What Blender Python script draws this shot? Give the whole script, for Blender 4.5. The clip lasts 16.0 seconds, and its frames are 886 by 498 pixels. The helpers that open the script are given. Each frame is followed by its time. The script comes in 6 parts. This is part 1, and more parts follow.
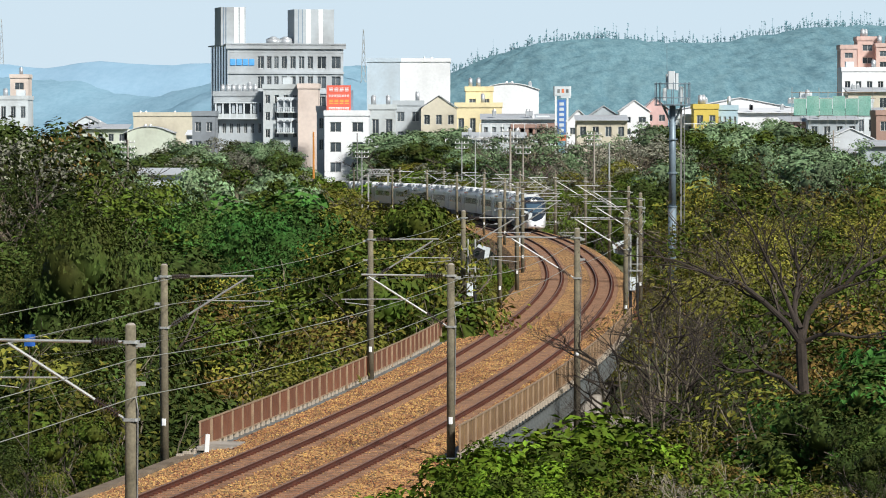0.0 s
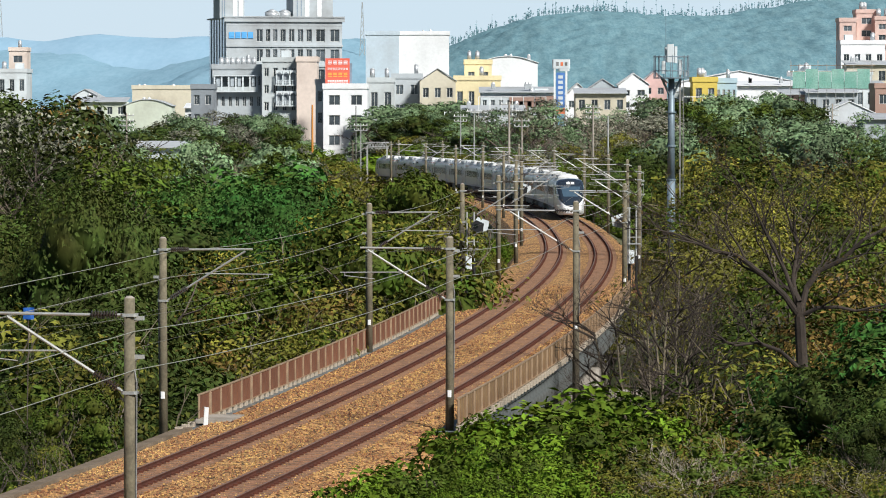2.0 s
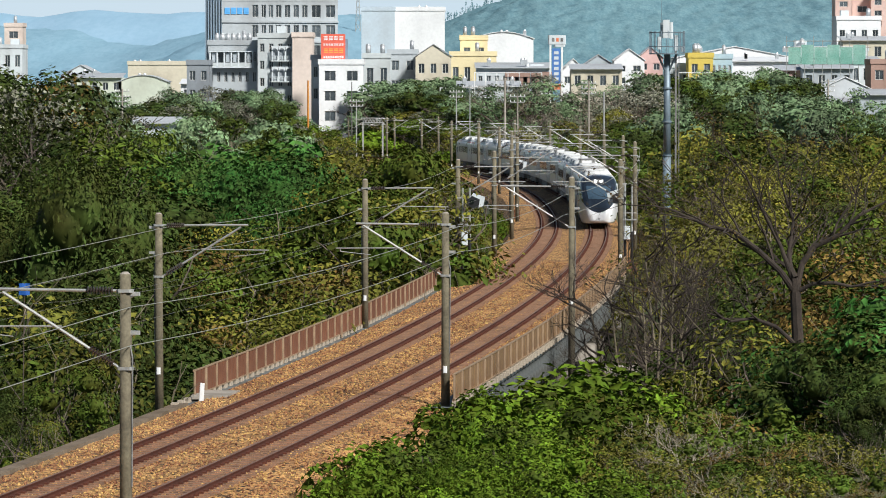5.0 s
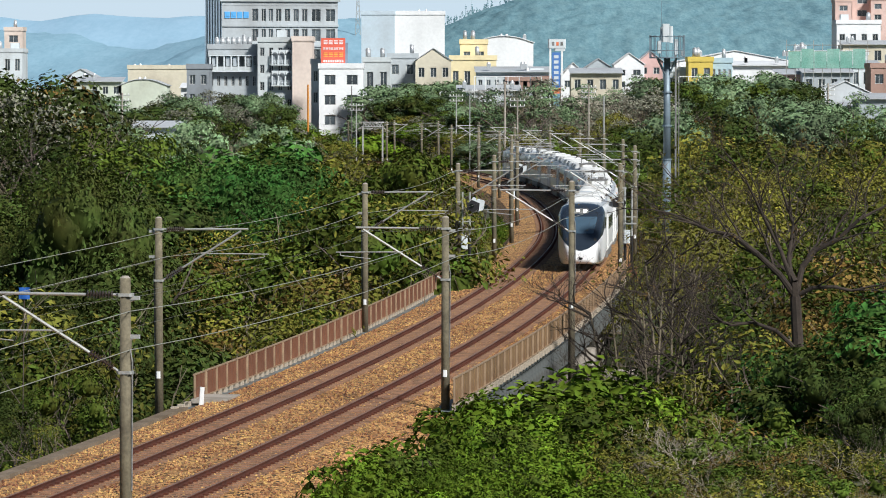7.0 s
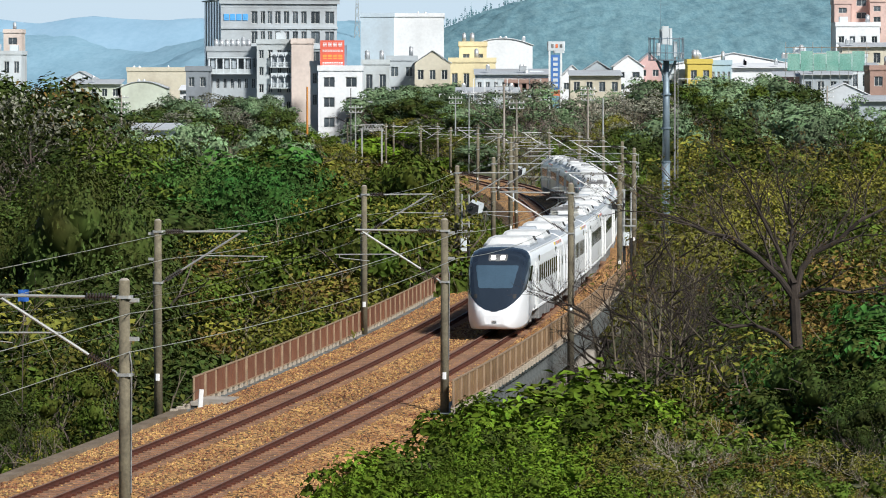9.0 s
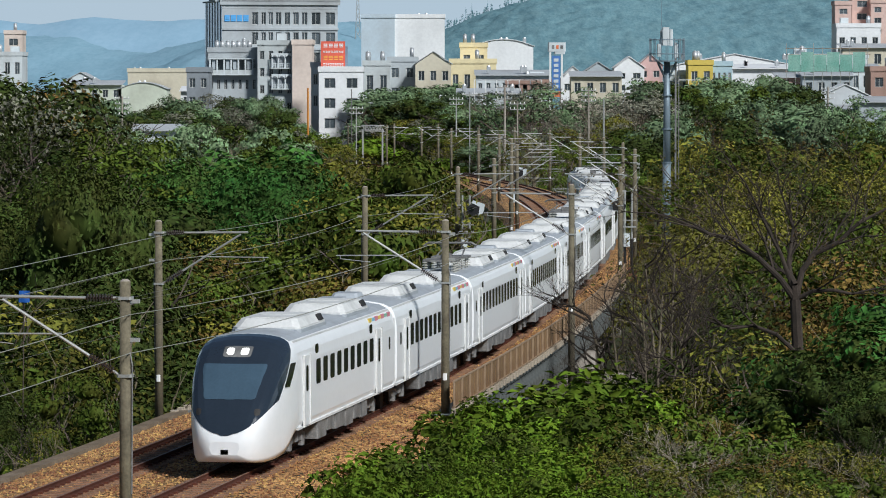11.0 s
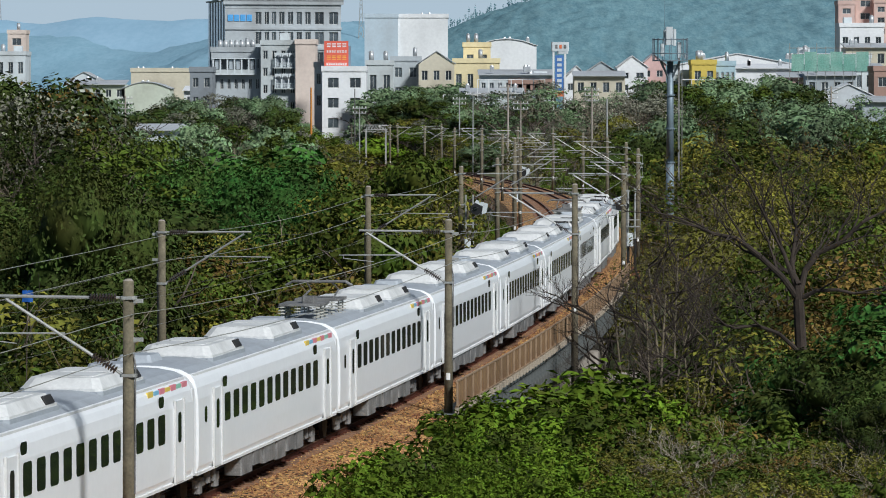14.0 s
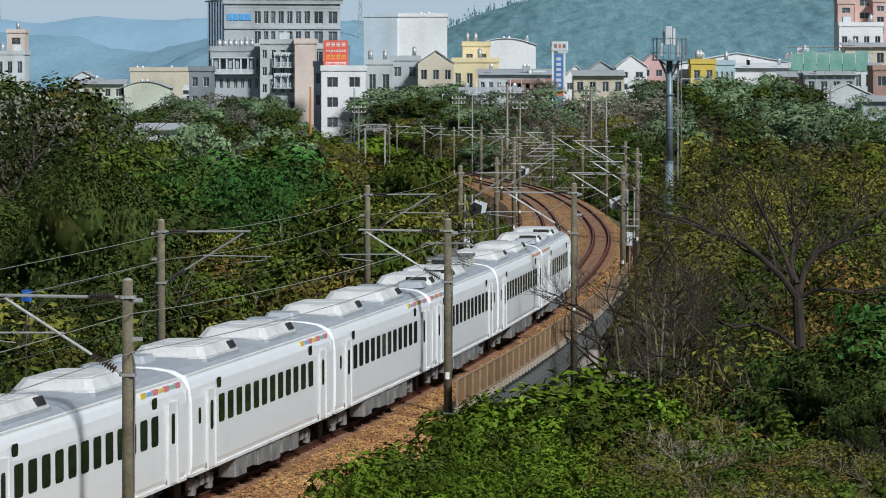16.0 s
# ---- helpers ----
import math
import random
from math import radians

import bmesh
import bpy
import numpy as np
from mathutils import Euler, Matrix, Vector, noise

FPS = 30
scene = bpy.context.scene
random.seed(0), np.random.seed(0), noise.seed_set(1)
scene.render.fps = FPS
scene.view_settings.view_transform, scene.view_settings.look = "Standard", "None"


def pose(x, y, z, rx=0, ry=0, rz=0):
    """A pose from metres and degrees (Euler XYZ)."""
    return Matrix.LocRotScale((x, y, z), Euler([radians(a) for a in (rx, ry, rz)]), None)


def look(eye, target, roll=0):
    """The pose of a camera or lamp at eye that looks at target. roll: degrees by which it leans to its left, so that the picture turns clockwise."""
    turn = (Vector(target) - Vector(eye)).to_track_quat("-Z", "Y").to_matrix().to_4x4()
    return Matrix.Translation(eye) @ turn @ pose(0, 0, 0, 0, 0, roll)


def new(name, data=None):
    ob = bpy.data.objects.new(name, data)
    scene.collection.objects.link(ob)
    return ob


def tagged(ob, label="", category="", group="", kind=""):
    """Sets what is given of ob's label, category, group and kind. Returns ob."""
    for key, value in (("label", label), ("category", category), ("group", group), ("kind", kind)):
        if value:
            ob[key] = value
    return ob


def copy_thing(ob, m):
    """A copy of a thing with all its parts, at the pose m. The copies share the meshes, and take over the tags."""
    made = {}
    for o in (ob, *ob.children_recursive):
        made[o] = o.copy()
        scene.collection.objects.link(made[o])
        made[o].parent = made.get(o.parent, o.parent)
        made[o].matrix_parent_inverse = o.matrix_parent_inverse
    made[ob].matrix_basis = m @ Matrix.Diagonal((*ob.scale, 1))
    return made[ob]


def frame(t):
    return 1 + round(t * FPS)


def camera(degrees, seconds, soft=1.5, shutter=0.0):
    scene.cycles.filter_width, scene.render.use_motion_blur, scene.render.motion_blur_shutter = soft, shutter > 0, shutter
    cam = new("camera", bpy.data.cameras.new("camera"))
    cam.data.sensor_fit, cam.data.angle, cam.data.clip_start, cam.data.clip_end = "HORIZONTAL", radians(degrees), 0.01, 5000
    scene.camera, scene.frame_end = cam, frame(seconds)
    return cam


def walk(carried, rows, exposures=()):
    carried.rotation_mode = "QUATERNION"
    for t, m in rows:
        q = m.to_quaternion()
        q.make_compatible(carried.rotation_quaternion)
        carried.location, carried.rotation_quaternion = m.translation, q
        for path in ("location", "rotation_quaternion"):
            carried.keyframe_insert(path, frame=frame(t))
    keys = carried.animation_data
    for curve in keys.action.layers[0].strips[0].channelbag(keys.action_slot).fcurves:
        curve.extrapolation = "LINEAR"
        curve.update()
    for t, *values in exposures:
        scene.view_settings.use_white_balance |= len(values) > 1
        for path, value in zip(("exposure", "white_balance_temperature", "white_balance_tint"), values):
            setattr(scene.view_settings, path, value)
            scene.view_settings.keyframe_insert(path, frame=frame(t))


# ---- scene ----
EYE = (0.0, 0.0, 10.86)
cam = camera(12.02, 16.0, soft=1.0)
# seconds, tilt and pan in degrees: a tripod head, tilted down once
TURNS = [(0.0, 88.399, 0.077), (0.5, 88.408, 0.071), (1.0, 88.411, 0.072), (1.5, 88.304, 0.081), (2.0, 88.032, 0.061), (2.5, 87.869, 0.025),
         (3.0, 87.774, -0.021), (3.5, 87.705, -0.012), (4.0, 87.669, 0.004), (6.5, 87.764, 0.001), (7.0, 87.757, 0.002), (7.5, 87.76, -0.002),
         (8.0, 87.781, 0.0), (8.5, 87.773, -0.002), (9.0, 87.788, -0.009), (11.5, 87.811, 0.002), (12.0, 87.823, 0.001), (12.5, 87.822, 0.0),
         (13.0, 87.81, 0.024), (13.5, 87.808, 0.038), (14.0, 87.797, 0.045), (14.5, 87.799, 0.036), (15.0, 87.81, 0.035), (15.5, 87.804, 0.034), (16.0, 87.788, 0.035)]
walk(cam, [(t, pose(*EYE, rx, 0, rz)) for t, rx, rz in TURNS],
     exposures=[(0, 0.22, 6300, 9), (4.2, 0.17, 6300, 9), (6.5, 0.14, 6200, 9), (8.5, 0.19, 6150, 9), (9.2, 0.14, 6150, 9), (11.3, -0.3, 5950, 8), (16, -0.33, 5950, 8)])

# ---- light ----
SUN_EL, SUN_AZ = 40.0, 143.0          # azimuth clockwise from +y: behind the camera, to its right
world = bpy.data.worlds.new("sky")
scene.world = world
world.use_nodes = True
wn = world.node_tree.nodes
sky = wn.new("ShaderNodeTexSky")
sky.sky_type, sky.sun_disc = "NISHITA", False
sky.sun_elevation, sky.sun_rotation = radians(SUN_EL), radians(SUN_AZ)
sky.air_density, sky.dust_density, sky.ozone_density = 1.0, 0.35, 2.0
wl = world.node_tree.links
way = wn.new("ShaderNodeTexCoord")
up_down = wn.new("ShaderNodeSeparateXYZ")
wl.new(way.outputs["Generated"], up_down.inputs[0])
low = wn.new("ShaderNodeMapRange")                # the pale haze of the horizon thins out upwards
low.inputs[1].default_value, low.inputs[2].default_value, low.inputs[3].default_value, low.inputs[4].default_value = 0.05, 0.11, 0.97, 0.0
wl.new(up_down.outputs[2], low.inputs[0])
hazy = wn.new("ShaderNodeMixRGB")
hazy.inputs[2].default_value = (13.6, 16.2, 18.0, 1)
wl.new(low.outputs[0], hazy.inputs[0])
wl.new(sky.outputs[0], hazy.inputs[1])
wl.new(hazy.outputs[0], wn["Background"].inputs[0])
wn["Background"].inputs[1].default_value = 0.042
sun_data = bpy.data.lights.new("sun", "SUN")
sun_data.energy, sun_data.angle, sun_data.color = 5.0, radians(10.0), (1.0, 0.96, 0.9)
sun = new("sun", sun_data)
az, el = radians(SUN_AZ), radians(SUN_EL)
sun.matrix_world = look((math.sin(az) * math.cos(el) * 100, math.cos(az) * math.cos(el) * 100, math.sin(el) * 100), (0, 0, 0))

# ---- materials ----
def material(name, color, rough=0.7, metal=0.0, vary=0.15, scale=3.0, bump=0.0, fine=12.0, second=None, patch=0.5, island=0.0, per_object=0.0):
    """A surface with stains at one scale and grain at another; second: a colour that comes through in patches."""
    m = bpy.data.materials.new(name)
    m.use_nodes = True
    nt = m.node_tree
    n, l = nt.nodes, nt.links
    bs = n["Principled BSDF"]
    bs.inputs["Roughness"].default_value, bs.inputs["Metallic"].default_value = rough, metal
    tc = n.new("ShaderNodeTexCoord")
    big = n.new("ShaderNodeTexNoise")
    big.inputs["Scale"].default_value, big.inputs["Detail"].default_value = scale, 6
    l.new(tc.outputs["Object"], big.inputs["Vector"])
    small = n.new("ShaderNodeTexNoise")
    small.inputs["Scale"].default_value, small.inputs["Detail"].default_value = scale * fine, 3
    l.new(tc.outputs["Object"], small.inputs["Vector"])
    mix = n.new("ShaderNodeMixRGB")
    mix.inputs[1].default_value = (*color, 1)
    mix.inputs[2].default_value = (*(second or [c * (1 - vary * 2) for c in color]), 1)
    ramp = n.new("ShaderNodeMapRange")
    ramp.inputs[1].default_value, ramp.inputs[2].default_value = patch - 0.12, patch + 0.18
    l.new(big.outputs[0], ramp.inputs[0])
    l.new(ramp.outputs[0], mix.inputs[0])
    hsv = n.new("ShaderNodeHueSaturation")
    l.new(mix.outputs[0], hsv.inputs["Color"])
    val = n.new("ShaderNodeMapRange")
    val.inputs[3].default_value, val.inputs[4].default_value = 1 - vary, 1 + vary
    val.inputs[1].default_value, val.inputs[2].default_value = 0.3, 0.7
    l.new(small.outputs[0], val.inputs[0])
    last = val.outputs[0]
    for amount, kind in ((island, "g"), (per_object, "o")):
        if amount:
            src = n.new("ShaderNodeNewGeometry").outputs["Random Per Island"] if kind == "g" else n.new("ShaderNodeObjectInfo").outputs["Random"]
            rr = n.new("ShaderNodeMapRange")
            rr.inputs[3].default_value, rr.inputs[4].default_value = 1 - amount, 1 + amount
            l.new(src, rr.inputs[0])
            mul = n.new("ShaderNodeMath")
            mul.operation = "MULTIPLY"
            l.new(last, mul.inputs[0])
            l.new(rr.outputs[0], mul.inputs[1])
            last = mul.outputs[0]
            if kind == "g":
                hue = n.new("ShaderNodeMapRange")
                hue.inputs[3].default_value, hue.inputs[4].default_value = 0.5 - amount * 0.06, 0.5 + amount * 0.04
                l.new(src, hue.inputs[0])
                l.new(hue.outputs[0], hsv.inputs["Hue"])
    l.new(last, hsv.inputs["Value"])
    l.new(hsv.outputs[0], bs.inputs["Base Color"])
    if bump:
        b = n.new("ShaderNodeBump")
        b.inputs["Strength"].default_value, b.inputs["Distance"].default_value = min(1, bump * 10), 0.05
        l.new(small.outputs[0], b.inputs["Height"])
        l.new(b.outputs[0], bs.inputs["Normal"])
    return m


def leaf_material(name, color, second):
    # halved second tone in patches: leaf variation, and shade between clumps painted in
    m = material(name, [c * 0.95 for c in color], 0.75, 0, 0.25, 0.4, 0, 8, [c * 0.5 for c in second], 0.47, island=0.3, per_object=0.42)
    bs = m.node_tree.nodes["Principled BSDF"]
    bs.inputs["Specular IOR Level"].default_value = 0.12
    return m


def woods(name, color, second, scale):
    """Tree crowns on a far slope: the pattern runs along the hill and up it."""
    m = bpy.data.materials.new(name)
    m.use_nodes = True
    n, l = m.node_tree.nodes, m.node_tree.links
    bs = n["Principled BSDF"]
    bs.inputs["Roughness"].default_value, bs.inputs["Specular IOR Level"].default_value = 1.0, 0.0
    tc, mp = n.new("ShaderNodeTexCoord"), n.new("ShaderNodeMapping")
    mp.inputs["Scale"].default_value = (1.0, 0.03, 1.5)
    l.new(tc.outputs["Object"], mp.inputs["Vector"])
    last = None
    for k, w in ((1.0, 0.55), (4.0, 0.45)):
        nz = n.new("ShaderNodeTexNoise")
        nz.inputs["Scale"].default_value, nz.inputs["Detail"].default_value, nz.inputs["Roughness"].default_value = scale * k, 7, 0.65
        l.new(mp.outputs[0], nz.inputs["Vector"])
        mu = n.new("ShaderNodeMath")
        mu.operation, mu.inputs[1].default_value = "MULTIPLY", w
        l.new(nz.outputs[0], mu.inputs[0])
        if last:
            ad = n.new("ShaderNodeMath")
            ad.operation = "ADD"
            l.new(last, ad.inputs[0])
            l.new(mu.outputs[0], ad.inputs[1])
            last = ad.outputs[0]
        else:
            last = mu.outputs[0]
    mr = n.new("ShaderNodeMapRange")
    mr.inputs[1].default_value, mr.inputs[2].default_value = 0.38, 0.62
    l.new(last, mr.inputs[0])
    mix = n.new("ShaderNodeMixRGB")
    mix.inputs[1].default_value, mix.inputs[2].default_value = (*second, 1), (*color, 1)
    l.new(mr.outputs[0], mix.inputs[0])
    l.new(mix.outputs[0], bs.inputs["Base Color"])
    return m


def stones(name, color, second):
    """Crushed stone: a tone and a height for every stone."""
    m = material(name, color, 0.95, 0, 0.2, 0.35, 0, 20, second, 0.5)
    n, l = m.node_tree.nodes, m.node_tree.links
    bs = n["Principled BSDF"]
    tc = n.new("ShaderNodeTexCoord")
    vo = n.new("ShaderNodeTexVoronoi")
    vo.inputs["Scale"].default_value = 8.5
    l.new(tc.outputs["Object"], vo.inputs["Vector"])
    bw = n.new("ShaderNodeRGBToBW")
    l.new(vo.outputs["Color"], bw.inputs[0])
    mr = n.new("ShaderNodeMapRange")
    mr.inputs[1].default_value, mr.inputs[2].default_value, mr.inputs[3].default_value, mr.inputs[4].default_value = 0.2, 0.8, 0.12, 1.9
    l.new(bw.outputs[0], mr.inputs[0])
    hs = n.new("ShaderNodeHueSaturation")
    l.new(bs.inputs["Base Color"].links[0].from_socket, hs.inputs["Color"])
    l.new(mr.outputs[0], hs.inputs["Value"])
    l.new(hs.outputs[0], bs.inputs["Base Color"])
    bu = n.new("ShaderNodeBump")
    bu.inputs["Strength"].default_value, bu.inputs["Distance"].default_value = 1.0, 0.06
    l.new(mr.outputs[0], bu.inputs["Height"])
    l.new(bu.outputs[0], bs.inputs["Normal"])
    return m


M = {}
def defs():
    M["ballast"] = stones("ballast", (0.37, 0.205, 0.07), (0.27, 0.13, 0.047))
    M["ballast_dark"] = stones("ballast_rusty", (0.27, 0.12, 0.055), (0.19, 0.078, 0.036))
    M["rail"] = material("rail_steel", (0.11, 0.03, 0.013), 0.95, 0.0, 0.2, 2)
    M["rail_top"] = material("polished_rail", (0.24, 0.14, 0.095), 0.5, 0.3, 0.1, 2)
    M["sleeper"] = material("sleeper_concrete", (0.3, 0.17, 0.1), 0.9, 0, 0.2, 2)
    M["concrete"] = material("concrete", (0.36, 0.32, 0.27), 0.9, 0, 0.15, 0.7, 0.02, 10, (0.2, 0.17, 0.13), 0.55)
    M["kerb"] = material("kerb_stained", (0.2, 0.15, 0.1), 0.95, 0, 0.25, 0.8, 0.02, 12, (0.12, 0.085, 0.05), 0.5)
    M["pole"] = material("pole_concrete", (0.18, 0.155, 0.1), 0.9, 0, 0.22, 1.2, 0.02, 12, (0.1, 0.085, 0.055), 0.48)
    M["galv"] = material("galvanised_steel", (0.5, 0.5, 0.47), 0.5, 0.5, 0.12, 2)
    M["girder"] = material("girder_paint", (0.15, 0.17, 0.17), 0.6, 0, 0.2, 1, 0, 10, (0.085, 0.075, 0.06), 0.5)
    M["fence"] = material("fence_rust_brown", (0.15, 0.056, 0.027), 0.8, 0, 0.15, 1.3, 0, 12, (0.2, 0.085, 0.043), 0.5, per_object=0.15)
    M["fence_tan"] = material("fence_tan_brown", (0.235, 0.145, 0.066), 0.8, 0, 0.15, 1.3, 0, 12, (0.185, 0.1, 0.046), 0.5, per_object=0.12)
    M["bracket"] = material("bracket_cream", (0.55, 0.46, 0.35), 0.7, 0, 0.2, 2)
    M["fence_post"] = material("fence_post_cream", (0.34, 0.235, 0.145), 0.7, 0, 0.15, 2)
    M["wire_dark"] = material("wire_dark", (0.22, 0.21, 0.18), 0.6, 0.2, 0.1, 1)
    M["wire"] = material("wire_grey", (0.36, 0.36, 0.31), 0.5, 0.2, 0.1, 1)
    M["insulator"] = material("insulator_brown", (0.05, 0.035, 0.03), 0.3, 0, 0.1, 3)
    M["roof_porcelain"] = material("roof_porcelain", (0.42, 0.41, 0.36), 0.35, 0, 0.1, 2)
    M["black"] = material("black_paint", (0.012, 0.012, 0.013), 0.5, 0, 0.1, 2)
    M["white"] = material("white_paint", (0.8, 0.8, 0.78), 0.45, 0, 0.03, 1, 0, 10, (0.76, 0.76, 0.74), 0.62)
    M["train_white"] = material("train_white_enamel", (0.86, 0.87, 0.87), 0.28, 0, 0.02, 0.6, 0, 8, (0.82, 0.83, 0.83), 0.6)
    M["train_roof"] = material("train_roof_grey", (0.4, 0.43, 0.46), 0.5, 0, 0.08, 1.0, 0, 8, (0.33, 0.35, 0.37), 0.55)
    M["train_unit"] = material("roof_unit_grey", (0.7, 0.7, 0.68), 0.5, 0, 0.08, 1.2, 0, 8, (0.5, 0.5, 0.48), 0.6)
    M["train_mask"] = material("train_mask_black", (0.025, 0.035, 0.05), 0.12, 0, 0.05, 1)
    M["glass_dark"] = material("train_glass", (0.012, 0.016, 0.014), 0.08, 0, 0.05, 1)
    M["windscreen"] = material("windscreen_glass", (0.06, 0.10, 0.14), 0.05, 0, 0.05, 1)
    M["under"] = material("underframe_grey", (0.25, 0.245, 0.235), 0.7, 0.2, 0.25, 2)
    M["under_dark"] = material("bogie_dark", (0.03, 0.028, 0.026), 0.7, 0.2, 0.25, 2)
    for nm, c in (("pink", (0.75, 0.25, 0.3)), ("yellow", (0.8, 0.6, 0.12)), ("blue", (0.25, 0.55, 0.75)), ("green", (0.3, 0.6, 0.45))):
        M["stripe_" + nm] = material("stripe_" + nm, c, 0.4, 0, 0.05, 1)
    lamp = bpy.data.materials.new("headlight_glow")
    lamp.use_nodes = True
    lamp.node_tree.nodes["Principled BSDF"].inputs["Emission Color"].default_value = (1, 0.98, 0.9, 1)
    lamp.node_tree.nodes["Principled BSDF"].inputs["Emission Strength"].default_value = 4
    M["lamp"] = lamp
    M["glass_dark"].node_tree.nodes["Principled BSDF"].inputs["Specular IOR Level"].default_value = 0.2
    M["ground"] = material("undergrowth_soil", (0.1, 0.1, 0.04), 1.0, 0, 0.3, 0.12, 0.05, 20, (0.045, 0.055, 0.02), 0.5)
    M["bark"] = material("bark_grey", (0.13, 0.1, 0.08), 0.95, 0, 0.25, 1.5, 0.03, 8)
    M["bark_pale"] = material("bark_pale", (0.2, 0.165, 0.11), 0.95, 0, 0.25, 1.5, 0.02, 8)
    M["bark_dead"] = material("bark_dead", (0.36, 0.31, 0.23), 0.9, 0, 0.2, 2)
    M["bark_dark"] = material("bark_dark", (0.048, 0.035, 0.026), 0.95, 0, 0.25, 1.5, 0.03, 8)
    M["leaf_dark"] = leaf_material("leaf_dark", (0.045, 0.076, 0.015), (0.075, 0.085, 0.016))
    M["leaf_mid"] = leaf_material("leaf_mid", (0.078, 0.13, 0.016), (0.12, 0.14, 0.018))
    M["leaf_vivid"] = leaf_material("leaf_vivid", (0.055, 0.165, 0.03), (0.095, 0.155, 0.03))
    M["leaf_fresh"] = leaf_material("leaf_fresh", (0.12, 0.195, 0.014), (0.09, 0.135, 0.011))
    M["leaf_olive"] = leaf_material("leaf_olive", (0.2, 0.185, 0.028), (0.15, 0.165, 0.028))
    M["leaf_brown"] = leaf_material("leaf_brown", (0.19, 0.12, 0.03), (0.12, 0.09, 0.022))
    M["leaf_gray"] = leaf_material("leaf_gray", (0.26, 0.25, 0.19), (0.24, 0.26, 0.17))
    # for far trees: the haze of the distance is put into the leaf colour
    M["leaf_hazy"] = leaf_material("leaf_hazy", (0.16, 0.25, 0.12), (0.26, 0.34, 0.18))
    # hill greens with aerial haze painted in, paler and bluer the farther off
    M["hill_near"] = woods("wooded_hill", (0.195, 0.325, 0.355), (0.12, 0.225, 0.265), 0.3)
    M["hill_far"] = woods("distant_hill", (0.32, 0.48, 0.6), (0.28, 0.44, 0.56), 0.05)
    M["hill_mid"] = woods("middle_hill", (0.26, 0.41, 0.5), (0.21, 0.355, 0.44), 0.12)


defs()

# ---- helpers for meshes ----
def mesh_of(name, verts, faces, mat, smooth=False):
    me = bpy.data.meshes.new(name)
    me.from_pydata([tuple(v) for v in verts], [], [tuple(f) for f in faces])
    for mm in (mat if isinstance(mat, (list, tuple)) else [mat]):
        me.materials.append(mm)
    if smooth:
        me.polygons.foreach_set("use_smooth", [True] * len(me.polygons))
    me.update()
    return me


class Build:
    """Gathers boxes, bars and tubes into one mesh."""
    def __init__(self):
        self.v, self.f, self.mi = [], [], []

    def add(self, verts, faces, mi=0):
        k = len(self.v)
        self.v += [tuple(v) for v in verts]
        self.f += [tuple(i + k for i in fc) for fc in faces]
        self.mi += [mi] * len(faces)
        return self

    def box(self, c, size, rz=0.0, chamfer=0.0, mi=0, top=1.0):
        """A box with chamfered upright edges; top: how far the top is drawn in."""
        hx, hy, hz = size[0] / 2, size[1] / 2, size[2] / 2
        if chamfer:
            ch = min(chamfer, hx * 0.9, hy * 0.9)
            ring = [(-hx + ch, -hy), (hx - ch, -hy), (hx, -hy + ch), (hx, hy - ch), (hx - ch, hy), (-hx + ch, hy), (-hx, hy - ch), (-hx, -hy + ch)]
        else:
            ring = [(-hx, -hy), (hx, -hy), (hx, hy), (-hx, hy)]
        n = len(ring)
        cr, sr = math.cos(rz), math.sin(rz)
        vs = []
        for z, k in ((-hz, 1.0), (hz, top)):
            vs += [(c[0] + (x * cr - y * sr) * k, c[1] + (x * sr + y * cr) * k, c[2] + z) for x, y in ring]
        fs = [tuple(range(n))[::-1], tuple(range(n, 2 * n))] + [(i, (i + 1) % n, n + (i + 1) % n, n + i) for i in range(n)]
        return self.add(vs, fs, mi)

    def tube(self, a, b, r0, r1=None, sides=8, mi=0, caps=True):
        a, b = Vector(a), Vector(b)
        r1 = r0 if r1 is None else r1
        d = (b - a).normalized()
        u = d.cross(Vector((0, 0, 1)) if abs(d.z) < 0.9 else Vector((1, 0, 0))).normalized()
        w = d.cross(u)
        vs = [p + (u * math.cos(q) + w * math.sin(q)) * r for p, r in ((a, r0), (b, r1)) for q in [2 * math.pi * i / sides for i in range(sides)]]
        n = sides
        fs = [(i, (i + 1) % n, n + (i + 1) % n, n + i) for i in range(n)]
        if caps:
            fs += [tuple(range(n))[::-1], tuple(range(n, 2 * n))]
        return self.add(vs, fs, mi)

    def mesh(self, name, mat, smooth=False):
        me = mesh_of(name, self.v, self.f, mat, smooth)
        if any(self.mi):
            me.polygons.foreach_set("material_index", self.mi)
        return me


def part(name, b, mat, parent, label="", smooth=False):
    me = b if isinstance(b, bpy.types.Mesh) else b.mesh(name, mat, smooth)
    ob = new(name, me)
    ob.parent = parent
    return tagged(ob, label) if label else ob


def thing(name, m, label, category, group="", kind=""):
    ob = new(name)
    ob.empty_display_size = 0.2
    ob.matrix_basis = m
    return tagged(ob, label, category, group, kind)


# ---- the line: a curve in plan, by its curvature along the way ----
LINE_S = np.arange(-120.0, 800.0, 1.0)
BEND_AT = [-120, 60, 110, 160, 210, 260, 310, 360, 410, 460, 510, 560, 610, 660, 710, 800]
BEND = [0, 0.749, -0.488, -0.739, -0.587, -0.534, -0.813, -0.353, -0.482, -0.703, -0.4, -0.6, -0.8, -0.9, -1.0, -0.6]
_k = np.interp(LINE_S, BEND_AT, BEND) / 1000
_k[LINE_S < 60] = 0
_i0 = int(np.argmin(abs(LINE_S - 60)))
LINE_TH = np.cumsum(_k)
